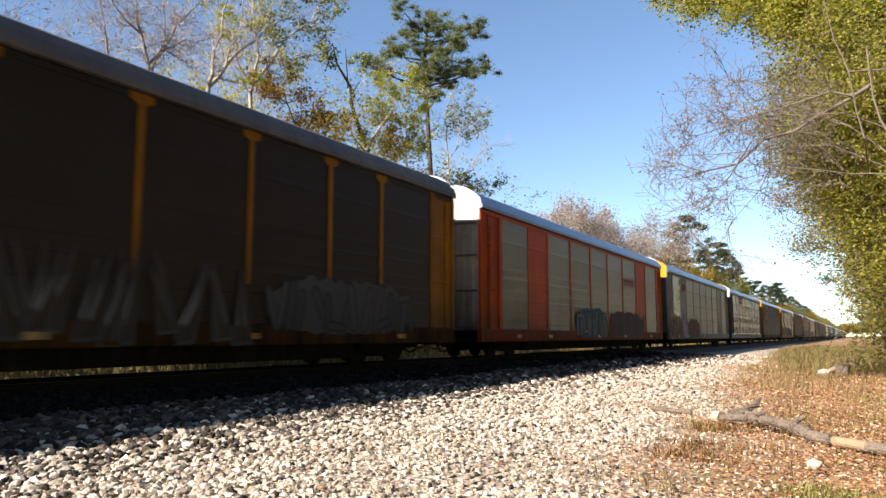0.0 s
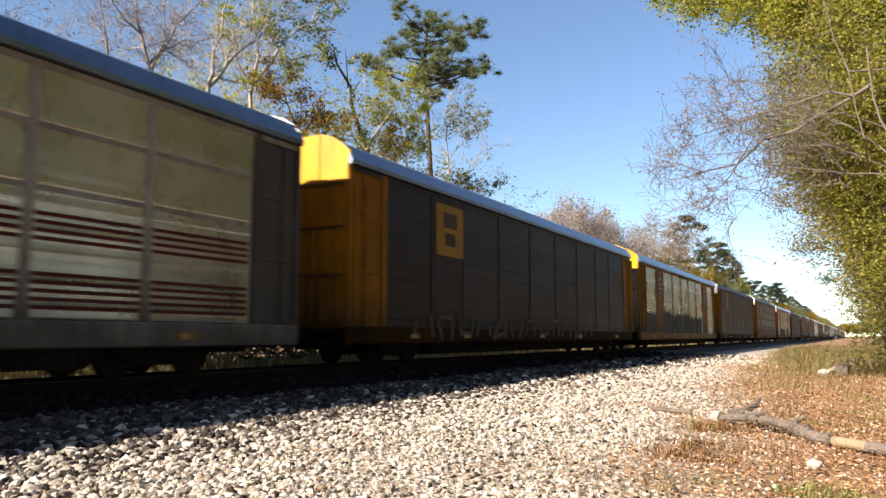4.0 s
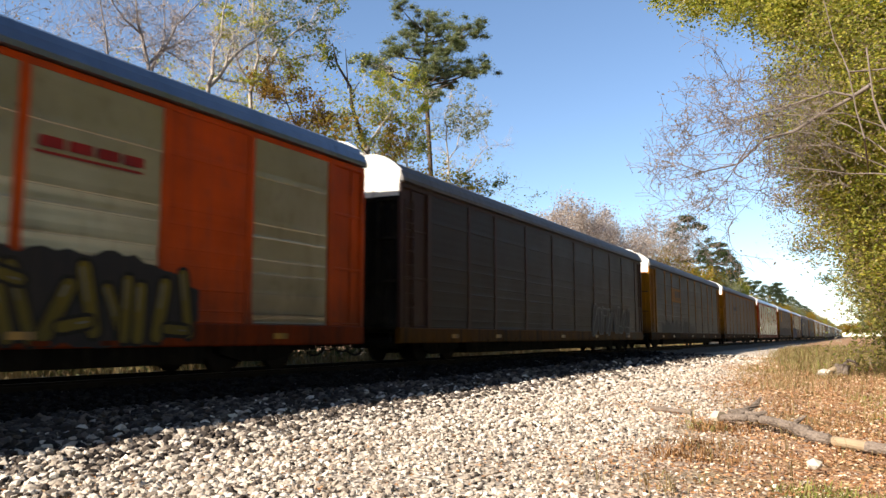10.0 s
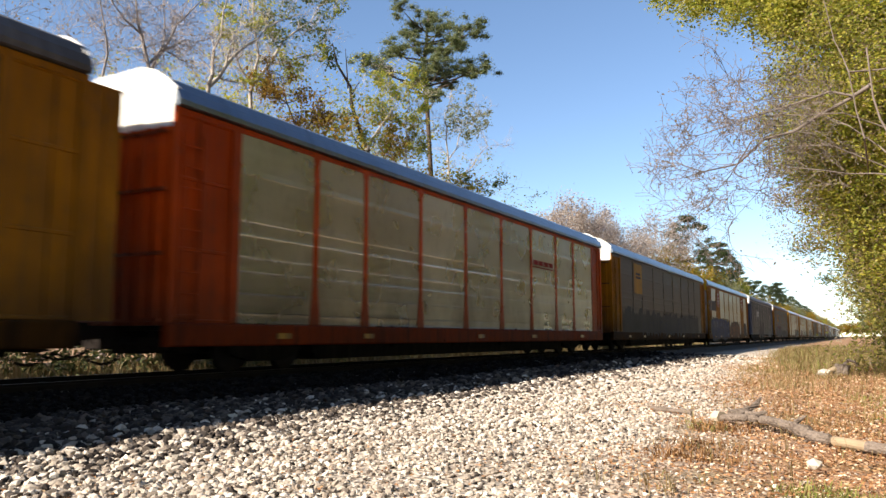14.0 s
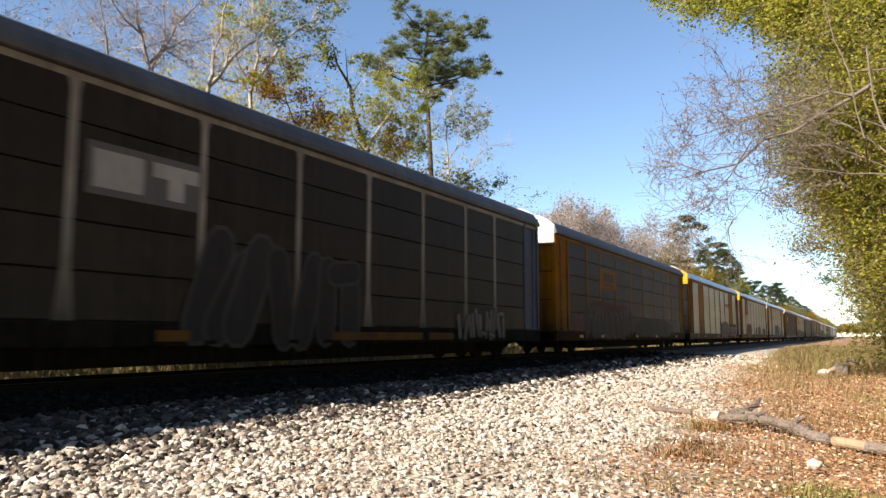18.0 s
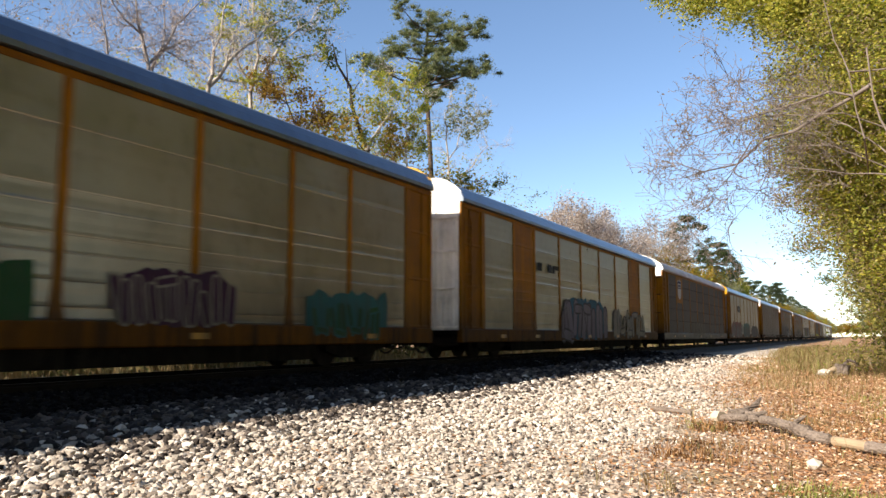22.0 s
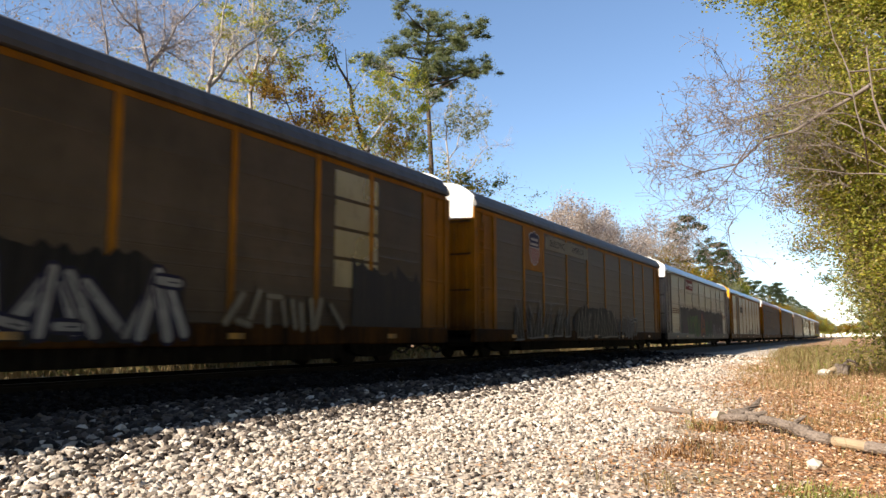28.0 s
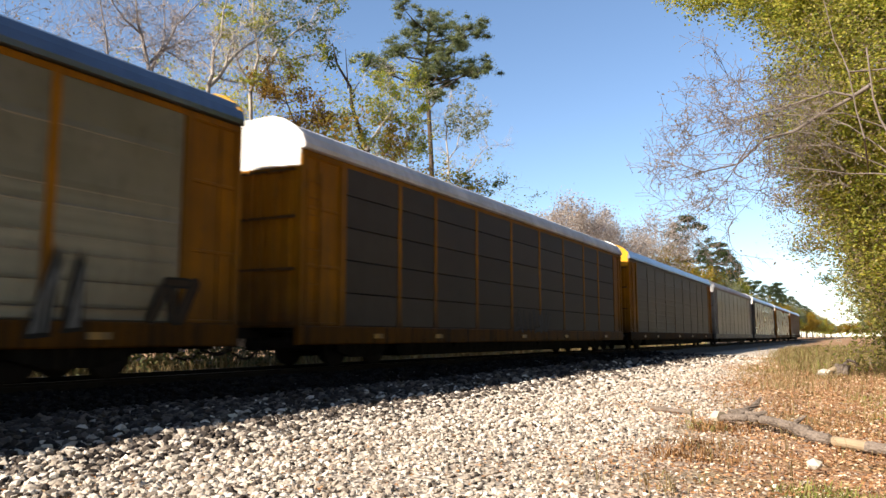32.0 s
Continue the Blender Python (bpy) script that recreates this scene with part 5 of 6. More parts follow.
def build_branch():
    log = tagged(new("fallen_branch"), "grey weathered fallen branch with a bare pale stretch", "branch")
    log.location = (-1.65, 10.45, -0.10)
    p, r = finer([(0.03, 0, .10), (.22, -.20, .14), (.45, -.47, .165), (.72, -.74, .17), (.92, -.97, .145), (1.06, -1.12, .11), (1.14, -1.22, .085), (1.40, -1.50, .07)], [.042, .047, .046, .050, .052, .070, .068, .054], 2)
    part("wood", tube(p, r, 14, rough=.10, seed=2), BARK, log)
    for k, (q, e) in enumerate((((.55, -.58, .22), (.66, -.60, .26)), ((.98, -1.0, .19), (1.10, -1.0, .27)), ((1.10, -1.2, .02), (1.02, -1.36, -.02)))):
        part("stub", tube([q, tuple((a + b) / 2 + .008 for a, b in zip(q, e)), e], [.034, .026, .008], 7, rough=.2, seed=61 + k), BARK, log)
    part("knot", tube([(1.02, -1.08, .17), (1.10, -1.16, .13), (1.14, -1.22, .06)], [.03, .07, .075], 9, rough=.22, seed=31), BARK, log)
    part("bare_wood", tube([(1.38, -1.48, .07), (1.55, -1.64, .07), (1.70, -1.79, .07)], [.054, .052, .052], 12, rough=.03, seed=3), BAREWOOD, log, "bare pale stretch without bark")
    part("wood", tube([(1.68, -1.77, .07), (2.3, -2.3, .075), (3.0, -2.9, .08)], [.058, .056, .052], 12, rough=.08, seed=4), BARK, log)
    part("cut_end", tube([(-.07, .06, .10), (-.03, .03, .11), (.05, -.03, .11)], [.05, .075, .08], 10, rough=.15, seed=5), CUTWOOD, log, "pale broken end")
    part("twig", tube([(.18, -.15, .15), (.34, -.05, .20), (.46, .12, .28), (.51, .2, .37)], [.07, .055, .04, .016], 8, rough=.1, seed=6), BARK, log)
    part("twig", tube([(.36, -.1, .18), (.52, -.18, .20), (.62, -.22, .20)], [.035, .02, .006], 6, seed=7), BARK, log)
    v0, f0 = ico()
    rng = np.random.RandomState(3)
    v = v0 * rng.uniform(.8, 1.15, (12, 1)) * [.075, .06, .055] + [-.38, 7.25, -.03]
    tagged(new("stone", array_mesh("stone", v, f0, [plain("pale_stone", (.55, .5, .42), .9)])), "single pale stone in the dry leaves", "stone")
    stump = tagged(new("stump"), "weathered grey stump with broken roots in the weeds", "stump")
    stump.location = (-0.45, 23.3, 0.0)
    stump.scale = (.78, .78, .72)
    part("wood", tube([(0, 0, -.05), (0.02, 0, .2), (.05, 0, .42)], [.34, .27, .24], 11, rough=.2, seed=8), BARK, stump)
    part("root", tube([(-.15, -.1, .25), (-.42, -.2, .15), (-.75, -.3, .02)], [.10, .07, .04], 7, rough=.1, seed=9), BAREWOOD, stump)
    part("root", tube([(.05, 0, .35), (.25, -.05, .58), (.45, -.1, .52), (.5, -.1, .35)], [.07, .06, .05, .03], 7, rough=.1, seed=10), BARK, stump)
    v = v0 * rng.uniform(.8, 1.15, (12, 1)) * [.19, .16, .14] + [-.85, 22.6, .08]
    tagged(new("stone", array_mesh("stone", v, f0, [plain("pale_boulder", (.58, .53, .45), .9)])), "pale boulder beside the stump", "stone")
    for p, q, r in (((-1.75, 4.4, .03), (-1.3, 4.6, .035), .012), ((-2.75, 11.5, -.02), (-2.1, 11.1, -.01), .045)):
        a = new("stick", tube([p, ((p[0] + q[0]) / 2, (p[1] + q[1]) / 2, p[2] + .012), q], [r, r * .9, r * .5], 7, rough=.1).mesh("stick", BARK))
        tagged(a, "dark dry stick lying on the gravel", "branch")


build_branch()


# ---- trees ----
PALEBARK = plain("pale_bark", (0.40, 0.345, 0.29), 0.9)
DARKBARK = plain("dark_bark", (0.085, 0.062, 0.048), 0.9)
LIMBBARK = plain("brown_limb_bark", (0.17, 0.138, 0.118), 0.9)
TWIGBARK = plain("twig_bark", (0.34, 0.285, 0.255), 0.9)


class Tree:
    """Grows a branching skeleton: pieces of limb, and the places where leaves sit."""

    def __init__(self, seed):
        self.rng = np.random.RandomState(seed)
        self.seg, self.tips = [], []

    def grow(self, p, d, length, r, level, last, kids=3, bend=.22, up=.10, angle=(30, 60), shrink=.62, bare=.35):
        rng = self.rng
        n = 5 if level == 0 else 4 if level < last else 3
        p, d = np.array(p, float), np.array(d, float)
        for i in range(n):
            d = d + rng.normal(size=3) * bend * (0.4 if level == 0 else 1) + np.array([0, 0, up])
            d /= np.linalg.norm(d)
            q = p + d * length / n
            ra, rb = r * (1 - .75 * i / n), r * (1 - .75 * (i + 1) / n)
            self.seg.append((*p, *q, ra, rb, level))
            if level >= last - 1 and (level == last or i > 0):
                self.tips.append(q)
            if level < last and (level > 0 or i >= n * bare):
                for _ in range(kids if i == n - 1 else max(1, kids - 1)):
                    a = radians(rng.uniform(*angle))
                    o = np.cross(d, rng.normal(size=3))
                    o /= np.linalg.norm(o) + 1e-9
                    self.grow(q, d * math.cos(a) + o * math.sin(a), length * shrink * rng.uniform(.65, 1.15), rb * .62 + .002, level + 1, last, kids, bend, up, angle, shrink, bare)
            p = q
        return self

    def scaled(self, height):
        """Brings the whole tree to a height."""
        k = height / max(max(g[5] for g in self.seg), .1)
        self.seg = [tuple(v * k for v in g[:8]) + (g[8],) for g in self.seg]
        self.tips = [t * k for t in self.tips]
        return self

    def reach(self, p0, p1, r, last=3, kids=2, twig=.30, arch=.12, first=1, angle=(30, 65)):
        """One long limb from p0 to p1, with side branches."""
        rng = self.rng
        p0, p1 = np.array(p0, float), np.array(p1, float)
        span = np.linalg.norm(p1 - p0)
        n, p = 7, p0
        for i in range(n):
            f = (i + 1) / n
            q = p0 + (p1 - p0) * f + np.array([0, 0, arch * span * math.sin(math.pi * f)]) + rng.normal(size=3) * .025 * span * (f < 1)
            d = (q - p) / np.linalg.norm(q - p)
            self.seg.append((*p, *q, r * (1 - .8 * i / n), r * (1 - .8 * (i + 1) / n), 1))
            if i >= first:
                for _ in range(kids):
                    a = radians(rng.uniform(*angle))
                    o = np.cross(d, rng.normal(size=3))
                    o /= np.linalg.norm(o) + 1e-9
                    self.grow(q, d * math.cos(a) + o * math.sin(a), twig * span * rng.uniform(.5, 1.1) * (1.1 - .5 * f), r * .25 * (1.1 - .6 * f) + .003, 2, last, kids, .25, .03, angle, .62, .3)
            p = q
        self.tips.append(p1)
        return self

    def stem(self, points, radii):
        for a, b, ra, rb in zip(points, points[1:], radii, radii[1:]):
            self.seg.append((*a, *b, ra, rb, 0))
        return self

    def limbs(self, name, mat, thin=0.006):
        s = np.array(self.seg)
        vs, fs, off = [], [], 0
        for lo, hi, k in ((0, 1, 8), (1, 2, 6), (2, 9, 3)):
            g = s[(s[:, 8] >= lo) & (s[:, 8] < hi)]
            if not len(g):
                continue
            p, q = g[:, :3], g[:, 3:6]
            d = q - p
            d /= np.linalg.norm(d, axis=1)[:, None] + 1e-9
            ref = np.where(np.abs(d[:, 2:3]) < .9, np.array([[0, 0, 1.0]]), np.array([[1.0, 0, 0]]))
            a = np.cross(d, ref)
            a /= np.linalg.norm(a, axis=1)[:, None]
            b = np.cross(d, a)
            t = 2 * math.pi * np.arange(k) / k
            circ = a[:, None] * np.cos(t)[None, :, None] + b[:, None] * np.sin(t)[None, :, None]
            ra, rb = np.maximum(g[:, 6], thin), np.maximum(g[:, 7], thin * .7)
            v = np.concatenate([p[:, None] + circ * ra[:, None, None], q[:, None] + circ * rb[:, None, None]], 1)
            j = np.arange(k)
            f0 = np.stack([j, (j + 1) % k, k + (j + 1) % k, k + j], -1)
            fs.append((f0[None] + (np.arange(len(g)) * 2 * k)[:, None, None]).reshape(-1, 4) + off)
            vs.append(v.reshape(-1, 3))
            off += len(g) * 2 * k
        return array_mesh(name, np.concatenate(vs), np.concatenate(fs), [mat], smooth=True)

    def leaves(self, name, mat, per, spread, size, share=1.0, low=None, high=None):
        rng = self.rng
        t = np.array(self.tips)
        t = t[rng.uniform(size=len(t)) < share]
        if low is not None:
            t = t[(t[:, 2] > low) & (t[:, 2] < high)]
        c = np.repeat(t, per, 0) + rng.normal(size=(len(t) * per, 3)) * spread
        ln = size * rng.uniform(.6, 1.4, len(c))
        v, f = quads(rng, c, ln, ln * rng.uniform(.4, .65, len(c)), 0.25)
        return array_mesh(name, v, f, [mat])


def leafmat(name, *cols):
    k = len(cols) - 1
    return islands(name, [(i / k, c) for i, c in enumerate(cols)], 0.55, 0.58, 0.6)


GREENLEAF = leafmat("green_leaf", (0.18, 0.22, 0.03), (0.31, 0.35, 0.05), (0.46, 0.43, 0.065), (0.60, 0.50, 0.09))
DARKLEAF = leafmat("dark_green_leaf", (0.055, 0.085, 0.02), (0.12, 0.15, 0.035), (0.22, 0.22, 0.06))
GREYLEAF = leafmat("grey_green_leaf", (0.16, 0.18, 0.07), (0.27, 0.28, 0.13), (0.40, 0.38, 0.23))
YELLOWLEAF = leafmat("yellowing_leaf", (0.18, 0.15, 0.02), (0.34, 0.26, 0.03), (0.44, 0.29, 0.04), (0.38, 0.17, 0.03))
BROWNLEAF = leafmat("brown_leaf", (0.22, 0.16, 0.10), (0.36, 0.27, 0.17), (0.50, 0.40, 0.28))
PINKTWIG = leafmat("pinkish_dry_leaf", (0.34, 0.27, 0.22), (0.50, 0.42, 0.36), (0.62, 0.55, 0.48))
FARNEEDLE = leafmat("dark_pine_needle", (0.025, 0.042, 0.018), (0.06, 0.085, 0.03), (0.13, 0.15, 0.06))
BUSHLEAF = leafmat("olive_green_leaf", (0.10, 0.125, 0.025), (0.21, 0.225, 0.045), (0.34, 0.31, 0.07), (0.46, 0.39, 0.11))
SUNLEAF = leafmat("sunny_yellow_green_leaf", (0.36, 0.38, 0.06), (0.52, 0.47, 0.09), (0.62, 0.55, 0.18))
RUSTLEAF = leafmat("rusty_leaf", (0.16, 0.085, 0.02), (0.32, 0.18, 0.03), (0.42, 0.27, 0.05))
NEEDLE = leafmat("pine_needle", (0.075, 0.10, 0.042), (0.17, 0.20, 0.078), (0.35, 0.355, 0.17))


def tree(name, label, at, skeleton, bark, crown=(), group=""):
    """A thing with a trunk and a crown; crown: (material, leaves a tip, spread, size, share)."""
    t = tagged(new(name), label, "tree", group)
    t.location = (at[0], at[1], float(ground_height(np.array([at[0]]), np.array([at[1]]))[0]) - .1)
    part("trunk", skeleton.limbs("trunk", bark), (), t)
    for c in crown:
        part("crown", skeleton.leaves(*c), (), t)
    return t


def clump_tree(name, label, at, seed, bark_mat, stems, crowns, group="", twigs=3, twig=1.0, depth=.7, last=4):
    """Stems as runs of (along the track, height), and clumps of leaves (along, height, size) borne on side limbs."""
    t = Tree(seed)
    rng = t.rng
    joints = []
    for pts, r0 in stems:
        path = [np.array([rng.normal() * .15 * depth, y - at[1], z]) for y, z in pts]
        n = len(path) - 1
        for i in range(n):
            ra, rb = r0 * (1 - .8 * i / n), r0 * (1 - .8 * (i + 1) / n)
            mid = (path[i] + path[i + 1]) / 2 + rng.normal(size=3) * .05 * np.linalg.norm(path[i + 1] - path[i])
            for a, b, u, w in ((path[i], mid, ra, (ra + rb) / 2), (mid, path[i + 1], (ra + rb) / 2, rb)):
                t.seg.append((*a, *b, u, w, 1))
                if twigs and b[2] > 9:
                    for _ in range(twigs):
                        d = (b - a) / np.linalg.norm(b - a) + rng.normal(size=3) * .75
                        t.grow(b, d / np.linalg.norm(d), twig * rng.uniform(.6, 1.2), w * .35 + .004, 2, last, 2, .28, .04, (25, 60), .66, .3)
                joints.append(b)
    ob = tagged(new(name), label, "tree", group)
    ob.location = (at[0], at[1], 0)
    meshes = []
    for mat, spots, per, size in crowns:
        cs = []
        for y, z, r in spots:
            c = np.array([rng.uniform(-depth, depth), y - at[1], z])
            near = min(joints, key=lambda j: np.linalg.norm(j - c) + 2 * max(0, j[2] - c[2]))
            bend = (near + c) / 2 + rng.normal(size=3) * .12 + np.array([0, 0, -.1])
            t.seg.append((*near, *bend, .030, .022, 2))
            t.seg.append((*bend, *c, .022, .010, 2))
            for _ in range(9):
                q = c + rng.normal(size=3) * r * [.85, .85, .65]
                t.seg.append((*c, *q, .010, .005, 2))
                cs.append((q, r * rng.uniform(.22, .48)))
        per = int(per * 1.9)
        q, r = np.array([c for c, _ in cs]), np.array([k for _, k in cs])
        c = np.repeat(q, per, 0) + rng.normal(size=(len(q) * per, 3)) * np.repeat(r, per)[:, None] * [1, 1, .75]
        ln = size * rng.uniform(.6, 1.4, len(c))
        v, f = quads(rng, c, ln, ln * rng.uniform(.45, .7, len(c)), .2)
        meshes.append(array_mesh("crown", v, f, [mat]))
    part("trunk", t.limbs("trunk", bark_mat), (), ob)
    for me in meshes:
        part("crown", me, (), ob)
    return ob


def pine(name, label, at, seed, height, clear, reach, clumps=2, needles=110, size=.42, group="", whorls=9, clump=.75, droop=0.0, mat=None):
    """A pine: a straight stem, open tiers of limbs, and flat clumps of needles at their ends."""
    s = Tree(seed)
    rng = s.rng
    path = [np.zeros(3)]
    for i in range(14):
        path.append(path[-1] + np.array([rng.normal() * .004 * height, rng.normal() * .004 * height, height / 14]))
    r0 = height * .010
    for i in range(14):
        s.seg.append((*path[i], *path[i + 1], r0 * (1 - .062 * i), r0 * (1 - .062 * (i + 1)), 0))
    spots = [path[-1], path[-1] - [0, 0, .8]]
    turn = rng.uniform(0, 6)
    for k in range(whorls):
        f = clear + (.97 - clear) * k / (whorls - 1)
        z = f * 14
        i = min(13, int(z))
        base = path[i] + (path[i + 1] - path[i]) * (z - i)
        env = reach * min(1.0, .30 + 1.5 * (1 - f) / (1 - clear)) * (1.0 if k else .7)
        for b in range(2 if k % 2 else 3):
            turn += 2.2 + rng.uniform(-.5, .5)
            ln = env * rng.uniform(.6, 1.1)
            d = np.array([math.cos(turn), math.sin(turn), rng.uniform(.1, .5) - droop])
            tip = base + d * ln
            mid = base + d * ln * .55 - np.array([0, 0, .06 * ln])
            s.seg.append((*base, *mid, r0 * .26, r0 * .17, 1))
            s.seg.append((*mid, *tip, r0 * .17, r0 * .05, 1))
            spots.append(tip)
            for c in range(clumps):
                q = mid + (tip - mid) * rng.uniform(.1, .9) + rng.normal(size=3) * [.28 * ln, .28 * ln, .10 * ln]
                s.seg.append((*mid, *q, r0 * .10, r0 * .04, 2))
                spots.append(q)
    spots = np.array(spots)
    n = needles
    c = np.repeat(spots, n, 0) + rng.normal(size=(len(spots) * n, 3)) * np.repeat(rng.uniform(.55, 1.1, len(spots)), n)[:, None] * clump * [.50, .50, .24]
    ln = size * rng.uniform(.6, 1.3, len(c))
    v, f = quads(rng, c, ln, ln * .17, 0.1)
    t = tagged(new(name), label, "tree", group)
    t.location = (at[0], at[1], -.1)
    part("trunk", s.limbs("trunk", DARKBARK), (), t)
    part("crown", array_mesh("crown", v, f, [mat or NEEDLE]), (), t)
    return t


PINE_AT = (-25.0, 43.8)


def crown_of(mat, per, spread, size, share=1.0):
    return ("crown", mat, per, spread, size, share)


def build_left_woods():
    # bare pale trees
    clump_tree("bare_tree", "tall bare grey tree with forking pale limbs", (-22.5, 18.3), 101, TWIGBARK, [
        ([(18.3, 0), (18.4, 6), (18.3, 11), (17.95, 12.1), (17.75, 12.6), (17.6, 14.4)], .11),
        ([(18.35, 11.1), (18.8, 11.85), (19.0, 12.6), (18.75, 14.6)], .055),
        ([(17.95, 12.1), (17.35, 12.4), (16.4, 13.3)], .05)], [(BROWNLEAF, [(19.6, 12.4, .5), (18.6, 13.4, .5), (17.2, 13, .5)], 2, .1)], twigs=3, twig=.9)
    clump_tree("bare_tree", "bare grey tree with a long leaning limb", (-22.7, 18.7), 102, TWIGBARK, [
        ([(18.6, 0), (18.5, 7), (18.6, 11), (19.3, 12), (19.65, 13.1), (20.35, 13.9), (21.4, 15.4)], .10),
        ([(19.3, 12), (20.2, 12.7), (20.9, 12.9)], .035)], [(BROWNLEAF, [(20.6, 12.6, .6), (21.3, 13.2, .6), (20.9, 11.8, .6), (21.4, 12.2, .6)], 3, .1)], twigs=3, twig=1.0)
    clump_tree("bare_tree", "slender bare tree with fine twigs", (-22.5, 16.6), 156, TWIGBARK, [([(16.7, 0), (16.8, 6), (16.7, 10.9), (16.5, 11.8), (16.3, 13.8)], .075)], [(BROWNLEAF, [(16, 12, .5)], 2, .1)], twigs=3, twig=.9)
    for seed, x, y, h in ((151, -29.5, 17.0, 19.0), (152, -31.0, 23.5, 20.0), (153, -30.0, 28.5, 21.0), (154, -28.0, 13.5, 18.0), (155, -27.5, 25.0, 18.5)):
        t = Tree(seed).grow((0, 0, 0), (0, 0, 1), 8, .14, 0, 4, 2, .2, .06, (20, 42), .64, .45).scaled(h)
        tree("bare_tree", "slender bare tree with a haze of twigs", (x, y), t, TWIGBARK, [crown_of(BROWNLEAF, 1, .25, .12, .4)], "bare trees behind the track")
    # pale-limbed leafy trees
    clump_tree("leafy_tree", "pale-limbed tree with thinning green leaves", (-23.5, 22.3), 103, PALEBARK, [
        ([(22.3, 0), (22.2, 7), (22.25, 11.6), (22.5, 12.8), (23, 14.1), (23.3, 16.6)], .14),
        ([(22.4, 11.6), (23.25, 12.8), (24.4, 14.1), (25.65, 15.4), (28.1, 17)], .10),
        ([(23.2, 12.8), (23.4, 13.8), (24.1, 14.8), (24.2, 16.6)], .05)],
        [(GREENLEAF, [(23.7, 15.45, .42), (23.6, 14.5, .36), (25, 12.6, .36)], 14, .15), (BROWNLEAF, [(23.6, 13.2, .7), (24.6, 13.4, .8), (24.3, 12.2, .7)], 3, .1)], twigs=2, twig=1.1)
    clump_tree("leafy_tree", "tall tree with clumps of dark green leaves", (-24.5, 25.9), 104, PALEBARK, [
        ([(25.9, 0), (25.8, 7), (25.9, 12.5), (25.95, 13.5), (26, 15.4), (26, 18)], .13),
        ([(26, 12.8), (27.2, 14.4), (28.2, 15.9), (29.95, 17.5), (32.1, 19.6)], .10),
        ([(25.9, 12.9), (25.2, 13.55), (24.9, 14.2), (24.2, 14.8)], .06),
        ([(27.2, 14.4), (28.6, 14.9), (30.6, 16.0), (31.8, 16.8)], .05)],
        [(DARKLEAF, [(27.1, 16.7, .6), (26.8, 15.5, .5), (28.8, 17.7, .65), (30.6, 18, .65), (31.5, 17.1, .55), (29.7, 16.8, .5), (32.4, 19.3, .5), (29.9, 18.9, .6), (31.6, 15.9, .4)], 17, .16),
         (GREENLEAF, [(28.2, 14.8, .45), (30.2, 15.8, .5), (25.2, 15.7, .45), (25.9, 17, .5), (29.1, 14.5, .35), (28, 16.6, .45), (31.3, 19.4, .5)], 14, .15)], twigs=2, twig=1.0)
    clump_tree("small_tree", "small tree with orange-brown leaves", (-23, 27.4), 111, DARKBARK, [
        ([(27.4, 0), (27.3, 7), (27.2, 11), (26.2, 13.2)], .08), ([(27.3, 9), (28.4, 11.6), (29.8, 12.2)], .05)],
        [(RUSTLEAF, [(25.9, 12.6, .6), (27.2, 12.4, .65), (28.5, 12.2, .6), (25.2, 11.8, .45), (29.8, 12, .5), (26.1, 13.3, .45), (27, 11.4, .7), (28.6, 11.2, .7)], 26, .15)], "small trees behind the track", 1, .6)
    # autumn undergrowth trees
    for seed, x, y, h, mat in ((106, -21.8, 30.0, 11.6, YELLOWLEAF), (108, -22.5, 40.5, 12.6, YELLOWLEAF), (109, -20.8, 21.0, 7.6, GREYLEAF), (110, -22.0, 46.0, 11.4, GREENLEAF)):
        t = Tree(seed).grow((0, 0, 0), (0, 0, 1), 6, .11, 0, 3, 3, .24, .05, (25, 50), .6, .4).scaled(h)
        tree("small_tree", "small autumn tree with yellowing leaves", (x, y), t, DARKBARK, [crown_of(mat, 7, .26, .22, .8)], "small trees behind the track")
    for seed, x, y, h, mat, lf in ((112, -29, 31.0, 19.5, GREENLEAF, .3), (114, -28.5, 28.0, 18.5, GREENLEAF, .3), (115, -30, 47.0, 17.5, GREENLEAF, .4)):
        t = Tree(seed).grow((0, 0, 0), (0, 0, 1), 8, .15, 0, 4, 2, .2, .06, (20, 44), .64, .4).scaled(h)
        tree("leafy_tree", "slender tree with scattered leaves behind the track", (x, y), t, PALEBARK, [crown_of(mat, 7, .22, .2, lf)], "slender trees behind the track")
    # broken dead tree
    dead = tagged(new("dead_tree"), "dead forked tree with a leaning broken limb", "tree")
    dead.location = (-24.0, 34.8, -.1)
    part("trunk", tube([(0, 0, 0), (.1, .05, 6), (0, 0, 12.0)], [.26, .22, .18], 9, rough=.06, seed=11), PALEBARK, dead)
    part("limb", tube([(0, 0, 11.8), (-.1, -.5, 12.7), (0, -1.5, 13.9), (.1, -1.8, 14.9), (-.1, -2.8, 15.9), (-.2, -3.1, 17.0)], [.13, .11, .10, .08, .06, .03], 7, rough=.1, seed=12), DARKBARK, dead, "dark leaning broken limb")
    part("limb", tube([(0, 0, 11.8), (0, .9, 12.9), (.1, 2.7, 15.0)], [.14, .10, .04], 7, rough=.1, seed=13), PALEBARK, dead)
